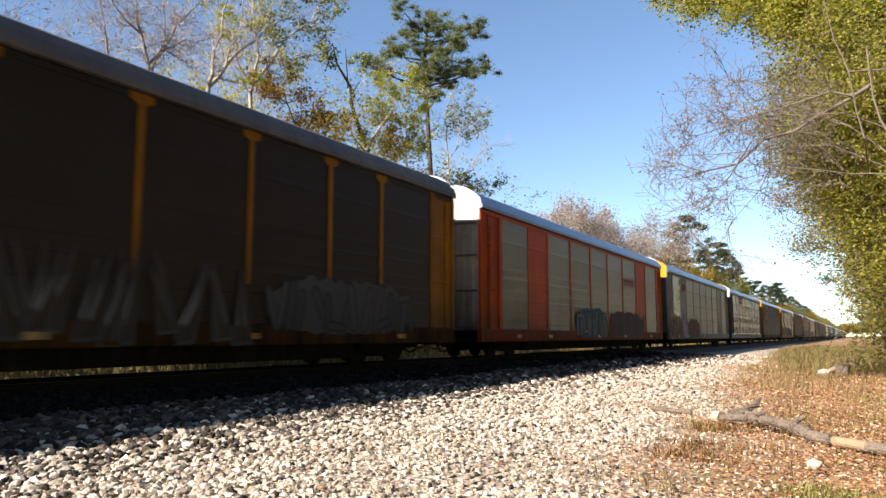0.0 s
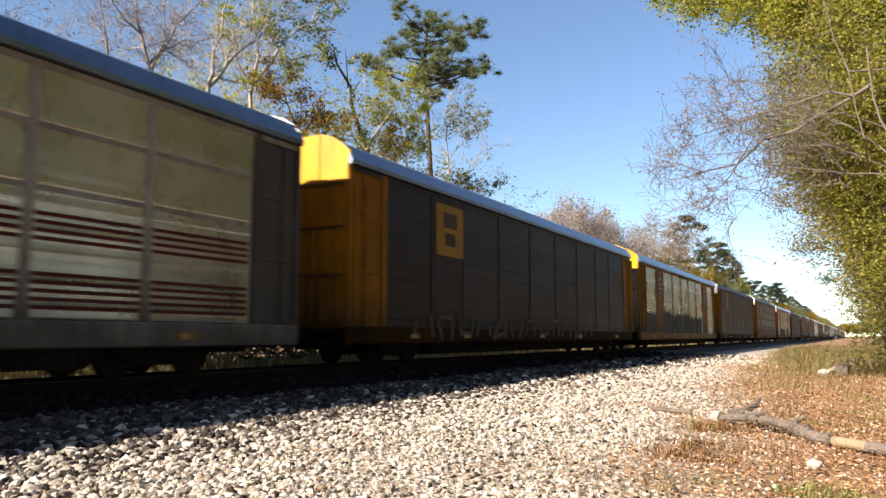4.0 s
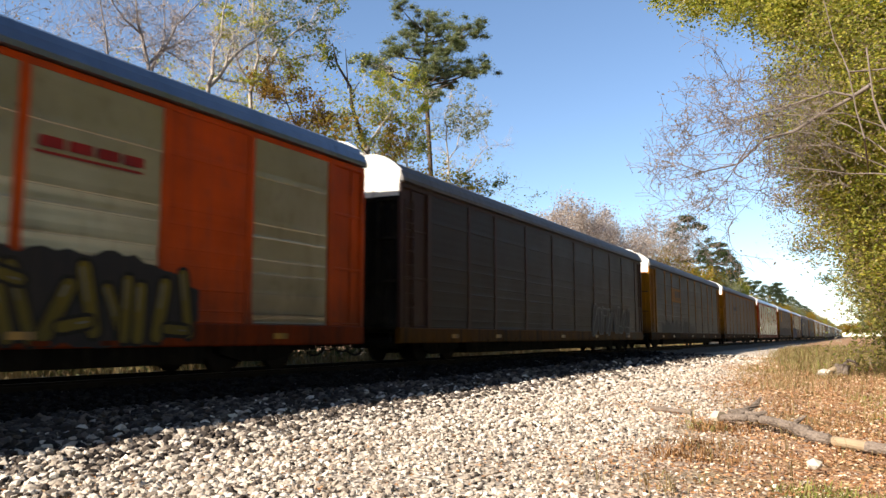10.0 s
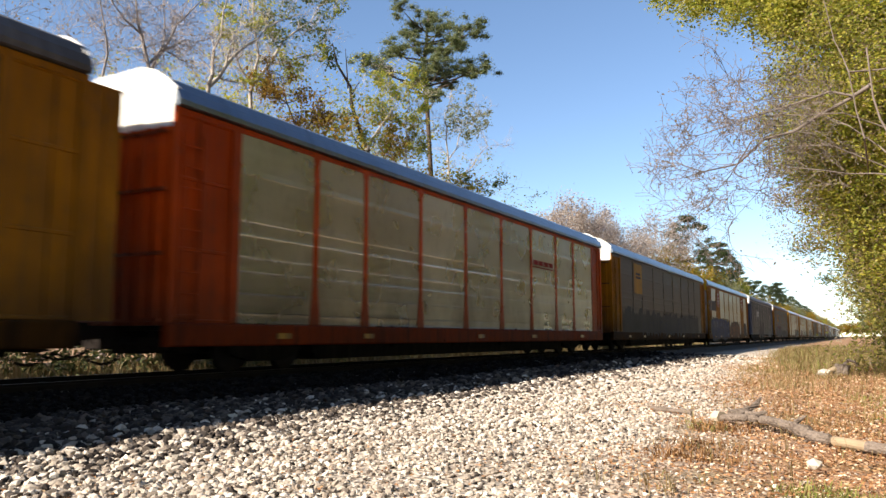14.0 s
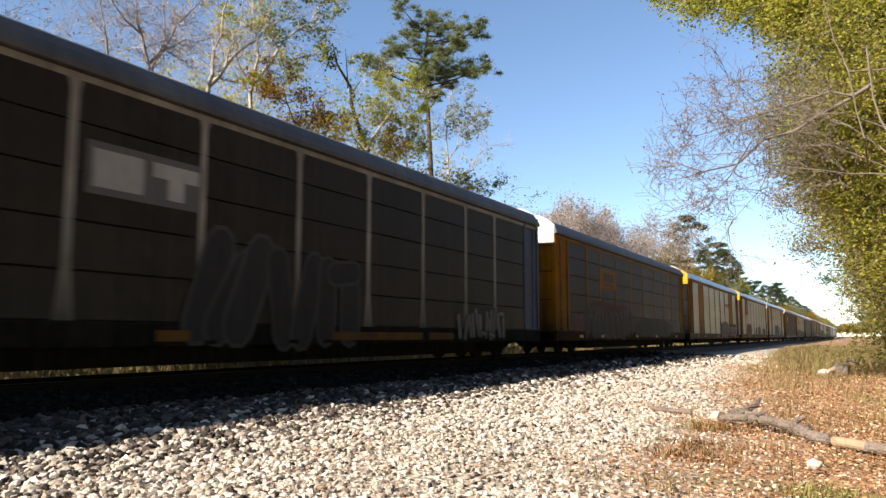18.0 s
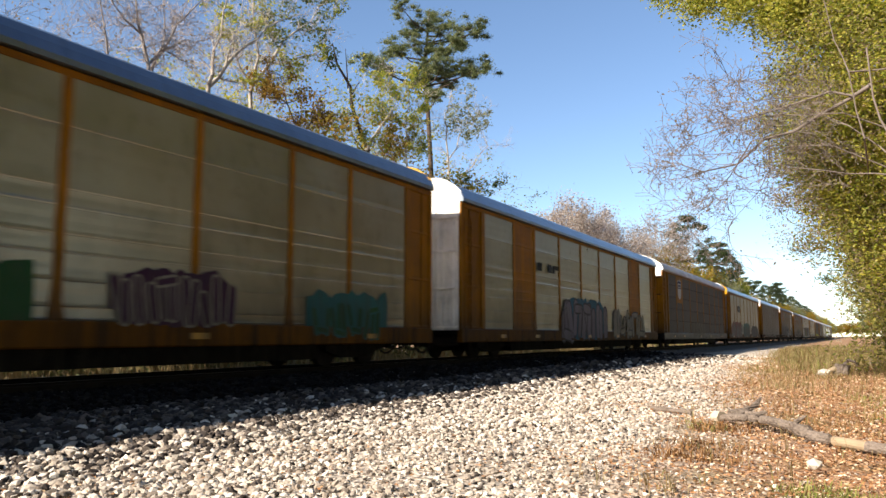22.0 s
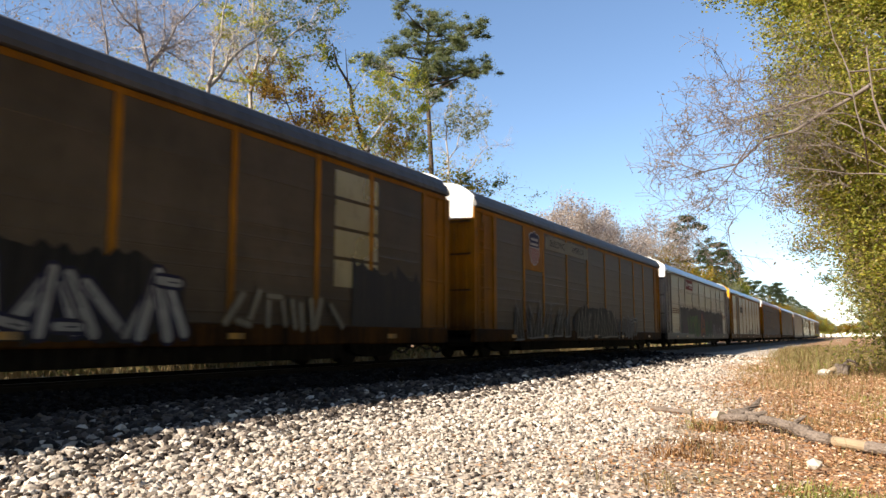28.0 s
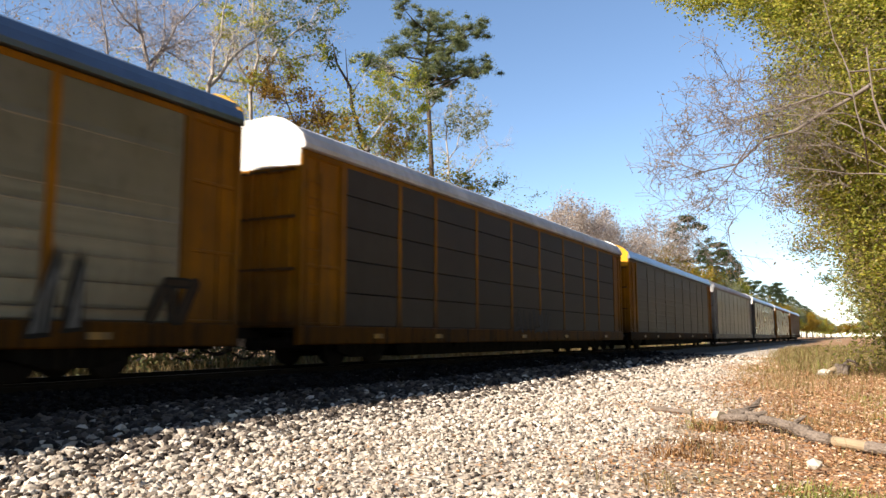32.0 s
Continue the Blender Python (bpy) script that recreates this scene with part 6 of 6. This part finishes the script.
    for k, (a, b) in enumerate((((0, -1.6, 14.4), (.1, -.8, 15.6)), ((0, -1.9, 14.8), (0, -2.2, 17.0)), ((-.1, -.8, 13.2), (0, -2.4, 13.6)), ((0, 1.6, 13.8), (.1, 1.4, 15.0)))):
        part("twig", tube([a, ((a[0] + b[0]) / 2, (a[1] + b[1]) / 2, (a[2] + b[2]) / 2 + .1), b], [.05, .03, .012], 5, seed=14 + k), DARKBARK, dead)
    # thin trees beside the pine
    clump_tree("leafy_tree", "thin pale tree with sparse grey-green leaves", (-26, 48.5), 121, PALEBARK, [
        ([(48.6, 0), (48.6, 8), (48.5, 13), (48.1, 15.6), (47.8, 17.2), (48.6, 19.4)], .10), ([(48.5, 14), (50.3, 16.4), (52, 18.4), (54.6, 19.6)], .05), ([(48.6, 12), (52, 14.2), (55, 16.6), (58.6, 17.4)], .05)],
        [(GREYLEAF, [(48, 16.3, .6), (50.3, 17.6, .7), (49, 18.1, .6), (51.8, 19.1, .65), (53.9, 18.9, .5), (52.3, 17.6, .55), (47.6, 16.9, .45), (54.9, 18.3, .4), (50.3, 16.4, .5), (51, 20, .5)], 12, .2)], twigs=2, twig=1.2)
    clump_tree("leafy_tree", "slender tree with yellow-green leaves beside a pine", (-24, 39.0), 123, PALEBARK, [
        ([(39, 0), (39.1, 8), (39, 12.5), (39.2, 14.4), (39, 17)], .09), ([(39, 12), (37.6, 14), (37, 16.6)], .05), ([(39.1, 13.4), (40.6, 15), (41, 16.4)], .04)],
        [(GREENLEAF, [(37.2, 15.8, .5), (37.8, 15.1, .5), (39.1, 16.2, .55), (40.2, 16, .5), (38.1, 16.5, .45), (40.9, 15.6, .45), (39.2, 16.9, .45), (38.4, 14.4, .4), (36.6, 15.0, .45), (37.0, 14.2, .5), (39.8, 14.2, .5), (40.6, 13.2, .5), (38.7, 17.2, .4), (36.4, 16.4, .4), (40.2, 15.0, .45), (39.4, 12.6, .5), (38.0, 12.2, .5)], 18, .17),
         (YELLOWLEAF, [(37.2, 12.8, .6), (38.5, 12.5, .5), (39.2, 13.4, .5), (37.9, 13.6, .5), (36.6, 11.8, .6)], 13, .17)], twigs=2, twig=.9)
    clump_tree("small_tree", "small golden-leaved tree behind the track", (-23, 35.6), 125, DARKBARK, [([(35.6, 0), (35.5, 8), (35.7, 12)], .07), ([(35.6, 9), (33.2, 11), (31.6, 12)], .05)],
        [(YELLOWLEAF, [(35.7, 12, .55), (36.6, 11.7, .55), (34.5, 12.4, .45), (35.2, 11.3, .6)], 14, .16), (GREENLEAF, [(31.5, 12.1, .5), (30.8, 11.4, .4), (32.4, 11.6, .5), (33.4, 11.6, .5)], 13, .16)], "small trees behind the track", 1, .6)
    clump_tree("small_tree", "small dark green tree behind the track", (-22, 45.2), 126, DARKBARK, [([(45.2, 0), (45.1, 7), (45.1, 11.6)], .07)],
        [(DARKLEAF, [(43.7, 11.2, .4), (45, 11.6, .5), (46.6, 11.7, .4), (45.4, 11, .6)], 16, .17)], "small trees behind the track", 0)
    # far trees along the line: a few kinds, copied
    rng = random.Random(77)
    far = []
    for seed in (131, 132):
        t = Tree(seed).grow((0, 0, 0), (0, 0, 1), 8.5, .22, 0, 4, 2, .22, .05, (22, 48), .66, .35).scaled(19.4)
        far.append(tree("bare_tree", "far bare tree with pinkish-grey twigs", (-31, 90 + 11 * (seed - 131)), t, TWIGBARK, [crown_of(PINKTWIG, 8, .42, .28, 1.0)], "far trees along the line"))
    leafy = []
    for seed, mat in ((133, YELLOWLEAF), (134, GREENLEAF), (135, GREYLEAF)):
        t = Tree(seed).grow((0, 0, 0), (0, 0, 1), 8, .22, 0, 3, 3, .22, .05, (26, 52), .64, .3).scaled(18.0)
        leafy.append(tree("leafy_tree", "far leafy tree in autumn colours", (-30 - 2 * (seed - 133), 136 + 18 * (seed - 133)), t, DARKBARK, [crown_of(mat, 9, .5, .5, 1.0)], "far trees along the line"))
    # trees for unseen rows that hold skylight off the train
    near = []
    for seed, mat, x, y in ((136, GREENLEAF, 12.5, 1.5), (137, YELLOWLEAF, 13.5, -8.0)):
        t = Tree(seed).grow((0, 0, 0), (0, 0, 1), 8, .22, 0, 3, 3, .22, .05, (26, 52), .64, .3).scaled(18.0)
        near.append(tree("leafy_tree", "tall leafy autumn tree, unseen, added to shade the train's side", (x, y), t, DARKBARK, [crown_of(mat, 80, .6, .22, 1.0)], "woods beside the verge"))
    pines = [pine("pine_tree", "far pine with a flat dark crown", (-29.5, 158 + 42 * k), 140 + k, 25.6 - k, .62, 4.4, 3, 150, .62, "far trees along the line", 7, 1.2, mat=FARNEEDLE) for k in range(2)]

    def put(src, x, y, scale, flat=1.0):
        c = copy_thing(src, pose(x, y, -.2, 0, 0, rng.uniform(0, 360)))
        c.scale = (scale, scale, scale * flat)
    for x, y, k in ((-34, 98, .98), (-34, 106, 1.0), (-32, 112, .98), (-33, 122, 1.0), (-36, 116, 1.05)):
        put(far[rng.randrange(2)], x, y, k)
    for y in (118, 128, 146, 158, 172, 186, 203, 221, 238, 262, 286, 310, 340, 372, 410, 450, 500, 560, 640, 740):
        put(leafy[rng.randrange(3)], -29 - rng.uniform(0, 5), y, rng.uniform(.85, 1.0) * (1 if y > 150 else .8))
        if y > 190:
            put(pines[rng.randrange(2)], -29 - rng.uniform(0, 6), y + rng.uniform(-6, 6), rng.uniform(.8, .98))
    for y in (62, 68, 75, 82, 90, 98, 107):
        put(leafy[rng.randrange(3)], -28 - rng.uniform(0, 4), y, rng.uniform(.42, .6))
    for k in range(16):
        put(leafy[rng.randrange(3)], -34 + 3.6 * k, 1180 + rng.uniform(0, 80), rng.uniform(.9, 1.3))
    for y in range(300, 1120, 17):
        put(leafy[rng.randrange(3)], -26 - rng.uniform(0, 8), y, rng.uniform(.8, 1.0))
    # the woods behind the track close the view
    for x, y in ((-38, 12), (-41, 20), (-36, 28), (-40, 36), (-37, 44), (-42, 55), (-38, 64)):
        put(leafy[rng.randrange(3)], x, y, rng.uniform(.5, .62))
    # the near rows are unseen, added to keep skylight off the train's side
    for y in range(-84, 14, 8):
        put(near[rng.randrange(2)], -27 - rng.uniform(0, 6), y, rng.uniform(.7, 1.0))
    for y in range(-84, 4, 5):
        put(near[rng.randrange(2)], 6.8 + rng.uniform(0, 2.5), y, rng.uniform(.85, 1.05))
        put(near[rng.randrange(2)], 12 + rng.uniform(0, 3), y + 3, rng.uniform(1.0, 1.2))
    for y in range(-46, -7, 6):
        put(near[rng.randrange(2)], 5.6 + rng.uniform(0, .8), y, rng.uniform(.7, .85))
    for y in range(4, 420, 6):
        x = max(10.5, .05 * y + 6)
        put(near[rng.randrange(2)], x + rng.uniform(0, 1.5), y, rng.uniform(.85, 1.0))
        put(near[rng.randrange(2)], x + 5 + rng.uniform(0, 2), y + 3, rng.uniform(1.0, 1.25))
    for y in (75, 90, 105, 120, 140, 165, 190, 240, 300, 380, 480, 600):
        put(leafy[rng.randrange(3)], 6.0 + rng.uniform(0, 3), y, rng.uniform(.6, .85))




def tall_pine():
    """An open crown: limbs to all sides of the stem, each ending in flat, ragged tufts of needles (across the view, height, size)."""
    t = Tree(120)
    rng = t.rng
    across, away = np.array([.868, .496, 0]), np.array([-.496, .868, 0])
    stem = [(.1, 0), (.1, 8), (.06, 12.4), (-.18, 16.6), (-.43, 19.7), (-.24, 22.0), (-.1, 23.6)]
    t.stem([tuple(across * a + np.array([0, 0, z])) for a, z in stem], [.20, .19, .17, .15, .13, .09, .04])
    spots = []
    for side, z, r in ((-.1, 23.6, .6), (-1.9, 23.1, .62), (-.7, 22.7, .7), (1.4, 22.8, .75), (2.7, 22.4, .68), (3.3, 22.2, .5), (-1.5, 22.0, .5), (2.1, 21.7, .6), (.6, 21.9, .7), (-2.8, 21.2, .68), (-2.1, 20.7, .62), (-1.2, 20.9, .6), (-4.5, 20.2, .6), (-3.9, 19.8, .68), (-3.1, 19.3, .5), (-.3, 20.9, .8), (.6, 20.5, .72), (1.5, 20.9, .6), (-.1, 19.6, .8), (.7, 19.0, .75), (-.6, 18.6, .55), (1.8, 19.5, .7), (2.9, 19.7, .68), (3.6, 19.4, .58), (2.5, 18.9, .5), (1.1, 18.5, .55), (.5, 17.3, .42), (0, 17.7, .42), (-1.0, 19.3, .5)):
        depth = rng.uniform(-1, 1) * (2.6 - .35 * abs(side))
        c = across * side + away * depth + np.array([0, 0, z])
        low = min(23.0, z - .3 - (.18 + .12 * rng.uniform()) * math.hypot(side, depth))
        base = across * float(np.interp(low, [p[1] for p in stem], [p[0] for p in stem])) + np.array([0, 0, low])
        bend = base * .45 + c * .55 - np.array([0, 0, .2])
        t.seg.append((*base, *bend, .075, .05, 1))
        t.seg.append((*bend, *c, .05, .02, 1))
        for _ in range(10):
            q = c + rng.normal(size=3) * r * [.75, .75, .55]
            t.seg.append((*c, *q, .02, .008, 2))
            spots.append((q, r * rng.uniform(.38, .66)))
    cs, rs = np.array([p for p, r in spots]), np.array([r for p, r in spots])
    n = 240
    d = rng.normal(size=(len(cs) * n, 3))
    d /= np.linalg.norm(d, axis=1)[:, None]
    d[:, 2] = np.abs(d[:, 2]) * .95 - .3
    far = np.repeat(rs, n) * np.abs(rng.normal(size=len(d))) * .85
    c = np.repeat(cs, n, 0) + d * far[:, None]
    ln = rng.uniform(.12, .26, len(c))
    v, f = quads(rng, c, ln, ln * .22, 0.1)
    ob = tagged(new("pine_tree"), "tall pine with an open crown of dark needle clumps", "tree")
    part("trunk", t.limbs("trunk", DARKBARK), (), ob)
    part("crown", array_mesh("crown", v, f, [NEEDLE]), (), ob)
    return ob


PINE = tall_pine()
build_left_woods()


def build_right_woods():
    # overhanging leafy tree
    bx, by = 2.3, 21.0
    t = Tree(201).stem([(0, 0, 0), (-.5, 0, 4.5), (-1.5, -.3, 8.2), (-2.0, -.5, 12.5)], [.17, .15, .12, .08])
    for x, y, z in ((-3.9, 20, 9.9), (-3.0, 19.5, 9.6), (-3.3, 21, 10.6), (-2.4, 20, 9.9), (-2.1, 19, 9.0), (-1.4, 20.5, 9.4), (-1.0, 19, 8.9), (-.6, 20, 10.2), (0.0, 19.5, 8.6), (.7, 19.5, 8.6), (-1.6, 21, 11.0), (.4, 20, 10.5), (1.2, 20, 7.6)):
        t.reach((-1.5 - .4 * t.rng.uniform(), -.3, 7.2 + 3.5 * t.rng.uniform()), (x - bx, y - by, z), .05, 3, 2, .22, .06, 2)
    global OVERHANG
    OVERHANG = tree("leafy_tree", "tall tree with green and yellow leaves hanging over the verge", (bx, by), t, PALEBARK, [crown_of(GREENLEAF, 17, .18, .10, .85), crown_of(SUNLEAF, 8, .2, .10, .6)])
    # bare tree with long limbs
    bx, by = 1.95, 17.4
    near = .62
    t = Tree(202).stem([(0, 0, 0), (-.2, 0, 3.4), (-.8, -.1, 6.2), (-.85, -.2, 8.6)], [.12, .10, .08, .04])
    for x, y, z in ((-6.0, 28, 7.9), (-5.0, 28, 9.0), (-3.9, 28.5, 10.6), (-4.2, 27.5, 6.4)):
        t.reach((-.8, -.1, 3.8 + 2.0 * t.rng.uniform()), (near * x - bx, near * (y - 28), 1.05 + near * (z - 1.05)), .017, 4, 2, .26, .07, 1)
    for pts, r in (([(.84, 9.5), (.16, 9.15), (-.72, 8.7), (-1.62, 8.25), (-2.53, 8.05), (-3.49, 7.35), (-4.47, 7.05), (-5.44, 7.5)], .085), ([(.33, 9.2), (-.33, 9.45), (-1.21, 9.3), (-2.12, 9.0), (-3.05, 8.85), (-4.61, 8.35)], .055), ([(-.51, 9.4), (-1.55, 9.5), (-2.65, 9.45), (-3.56, 10.3)], .035), ([(-2.9, 7.95), (-3.7, 6.95), (-4.3, 6.2), (-5.31, 5.55)], .03), ([(-2.35, 8.05), (-2.3, 7.0), (-2.79, 6.25), (-3.58, 5.3)], .03)):
        path = [np.array([near * x - bx + t.rng.normal() * .03, t.rng.normal() * .15, 1.05 + near * (z - 1.05)]) for x, z in pts]
        n = len(path) - 1
        for i in range(n):
            t.seg.append((*path[i], *path[i + 1], .55 * r * (1 - .75 * i / n), .55 * r * (1 - .75 * (i + 1) / n), 1))
            for _ in range(3 if i else 0):
                d = path[i + 1] - path[i] + t.rng.normal(size=3) * .55
                t.grow(path[i + 1], d / np.linalg.norm(d), t.rng.uniform(.5, 1.05), .010, 2, 4, 2, .25, .0, (25, 60), .66, .3)
    tree("bare_tree", "bare tree with long limbs reaching over the verge", (bx, by), t, LIMBBARK, [crown_of(BROWNLEAF, 1, .12, .07, .15)])
    # leafy tree closing the view beside the verge
    k = .74
    bx, by = 2.9 * k, 26.0 * k
    t = Tree(210).stem([(0, 0, 0), (-.37, 0, 3.2), (-.9, -.15, 6.6), (-1.03, -.15, 9.9)], [.13, .11, .09, .05])
    for x, y, z in ((-1.4, 26, 9.4), (-1.7, 27, 8.0), (-1.2, 26, 7.2), (-.9, 25, 6.2), (-.6, 26, 8.6), (-.4, 25, 5.2), (0, 25, 7.6), (.3, 25, 4.2), (.4, 25, 6.4), (.9, 25, 8.0), (.6, 25, 9.6), (1.0, 25, 5.4), (.9, 25, 3.2), (-.4, 26, 10.8), (-1.5, 26, 11.0)):
        t.reach((-.75 - .2 * t.rng.uniform(), -.08, 2.8 + 4.5 * t.rng.uniform()), (k * x - bx, k * y - by, 1.05 + k * (z - 1.05)), .035, 3, 2, .24, .05, 1)
    for pts, r in (([(1.0, 0), (.85, 2.8), (.6, 5.3), (.45, 6.25), (.3, 7.0), (.18, 8.0), (.05, 8.5), (-.12, 9.0), (-.3, 10.2)], .036), ([(.18, 8.0), (.61, 8.02), (1.12, 8.0)], .03), ([(1.7, 3.5), (1.3, 5.3), (1.02, 6.25), (.83, 6.7), (.7, 7.3), (.62, 8.6)], .05)):
        path = [np.array([k * x - bx, (-3 if z > 6 else 0) + t.rng.normal() * .09, 1.05 + k * (z - 1.05)]) for x, z in pts]
        r *= .6
        for i in range(len(path) - 1):
            t.seg.append((*path[i], *path[i + 1], r * (1 - .08 * i), r * (1 - .08 * (i + 1)), 1))
    tree("leafy_tree", "tree with yellow-green leaves and pale limbs", (bx, by), t, LIMBBARK, [crown_of(GREENLEAF, 14, .25, .09, .85), crown_of(BUSHLEAF, 11, .25, .08, .85), crown_of(SUNLEAF, 8, .27, .085, .7), crown_of(BROWNLEAF, 9, .27, .075, .8)])
    # brown and green trees further down the verge
    bx, by = 2.4, 36.0
    t = Tree(203).stem([(0, 0, 0), (-.4, 0, 5), (-1.0, -.2, 9.5), (-1.0, -.2, 13.5)], [.2, .17, .12, .06])
    for x, y, z in ((-2.2, 36, 10.9), (-2.4, 36, 8.6), (-2.4, 36, 6.9), (-2.0, 36, 5.5), (-1.2, 35, 7.2), (-1.2, 36, 9.6), (-.6, 36, 5.9), (0, 35, 8.1), (1.1, 35, 9.2), (-1.2, 36, 12.4), (.7, 35, 5.7), (-1.9, 37, 12.0), (.3, 35, 11.5), (.8, 34, 7.2)):
        t.reach((-.8, -.1, 3.5 + 6.5 * t.rng.uniform()), (x - bx, y - by, z), .05, 3, 2, .26, .05, 1)
    tree("leafy_tree", "tree with dry brown and green leaves", (bx, by), t, PALEBARK, [crown_of(BROWNLEAF, 15, .28, .10, .95), crown_of(GREENLEAF, 7, .28, .10, .5)])
    # thickets down to the ground
    for seed, bx, by, h, mat, label in ((204, 3.3, 44.0, 6.5, BUSHLEAF, "dense green bushy tree reaching to the ground"), (205, 2.6, 31.0, 6.2, BUSHLEAF, "green thicket beside the verge"), (208, 3.2, 25.0, 7.5, BUSHLEAF, "green thicket under the tall trees"), (209, 4.3, 53.0, 7.5, DARKLEAF, "dark green thicket beside the verge")):
        t = Tree(seed).grow((0, 0, 0), (0, 0, 1), 5.0, .12, 0, 3, 4, .26, .0, (35, 75), .62, .02).scaled(h)
        tree("bushy_tree", label, (bx, by), t, DARKBARK, [crown_of(mat, 17, .38, .11, .9), crown_of(SUNLEAF, 2, .38, .10, .6), crown_of(BROWNLEAF, 7, .38, .10, .8)], "thickets beside the verge")
    pine("pine_tree", "young pine with drooping side branches", (1.6, 58.0), 206, 11.5, .25, 4.4, 2, 70, .4, "", 9, .8, .35)
    t = Tree(207).grow((0, 0, 0), (0, 0, 1), 6.0, .16, 0, 3, 3, .22, .04, (30, 62), .66, .2).scaled(11.5)
    tree("leafy_tree", "leafy tree behind the thicket", (4.0, 48.0), t, DARKBARK, [crown_of(GREYLEAF, 9, .34, .24, 1.0)])


build_right_woods()


# ---- what moves: the train, and the pine in the wind ----
def motions():
    times = [0.0, 2.0, 4.0, 6.0, 8.0, 10.0, 12.0, 14.0, 16.0, 18.0, 20.0, 22.0, 24.0, 26.0, 28.0, 30.0, 32.0]
    for k, car in CARS.items():
        start = LEAD + (k - 1) * PITCH_CARS + SLACK.get(k, 0.0)
        walk(car, [(t, pose(TRACK_X, start - travelled(t), RAIL_Z)) for t in times])
    x, y = PINE_AT
    walk(PINE, [(0.0, pose(x, y, -.1)), (14.5, pose(x, y, -.1, 0, .05)), (16.5, pose(x, y, -.1, 0, .16)), (25.5, pose(x, y, -.1, 0, .2)), (30.0, pose(x, y, -.1, 0, .42)), (32.0, pose(x, y, -.1, 0, .42))])
    # gusts bend the overhanging tree
    home = OVERHANG.location.copy()
    gusts = [(0.0, 0.0), (13.0, 0.0), (20.0, .15), (23.0, .4), (24.0, 1.2), (25.0, 3.2), (27.5, 3.9), (28.0, 3.9), (29.0, .4), (30.0, .2), (31.0, .8), (32.0, 1.2)]
    walk(OVERHANG, [(t, pose(home.x, home.y, home.z, 0, a)) for t, a in gusts])


motions()
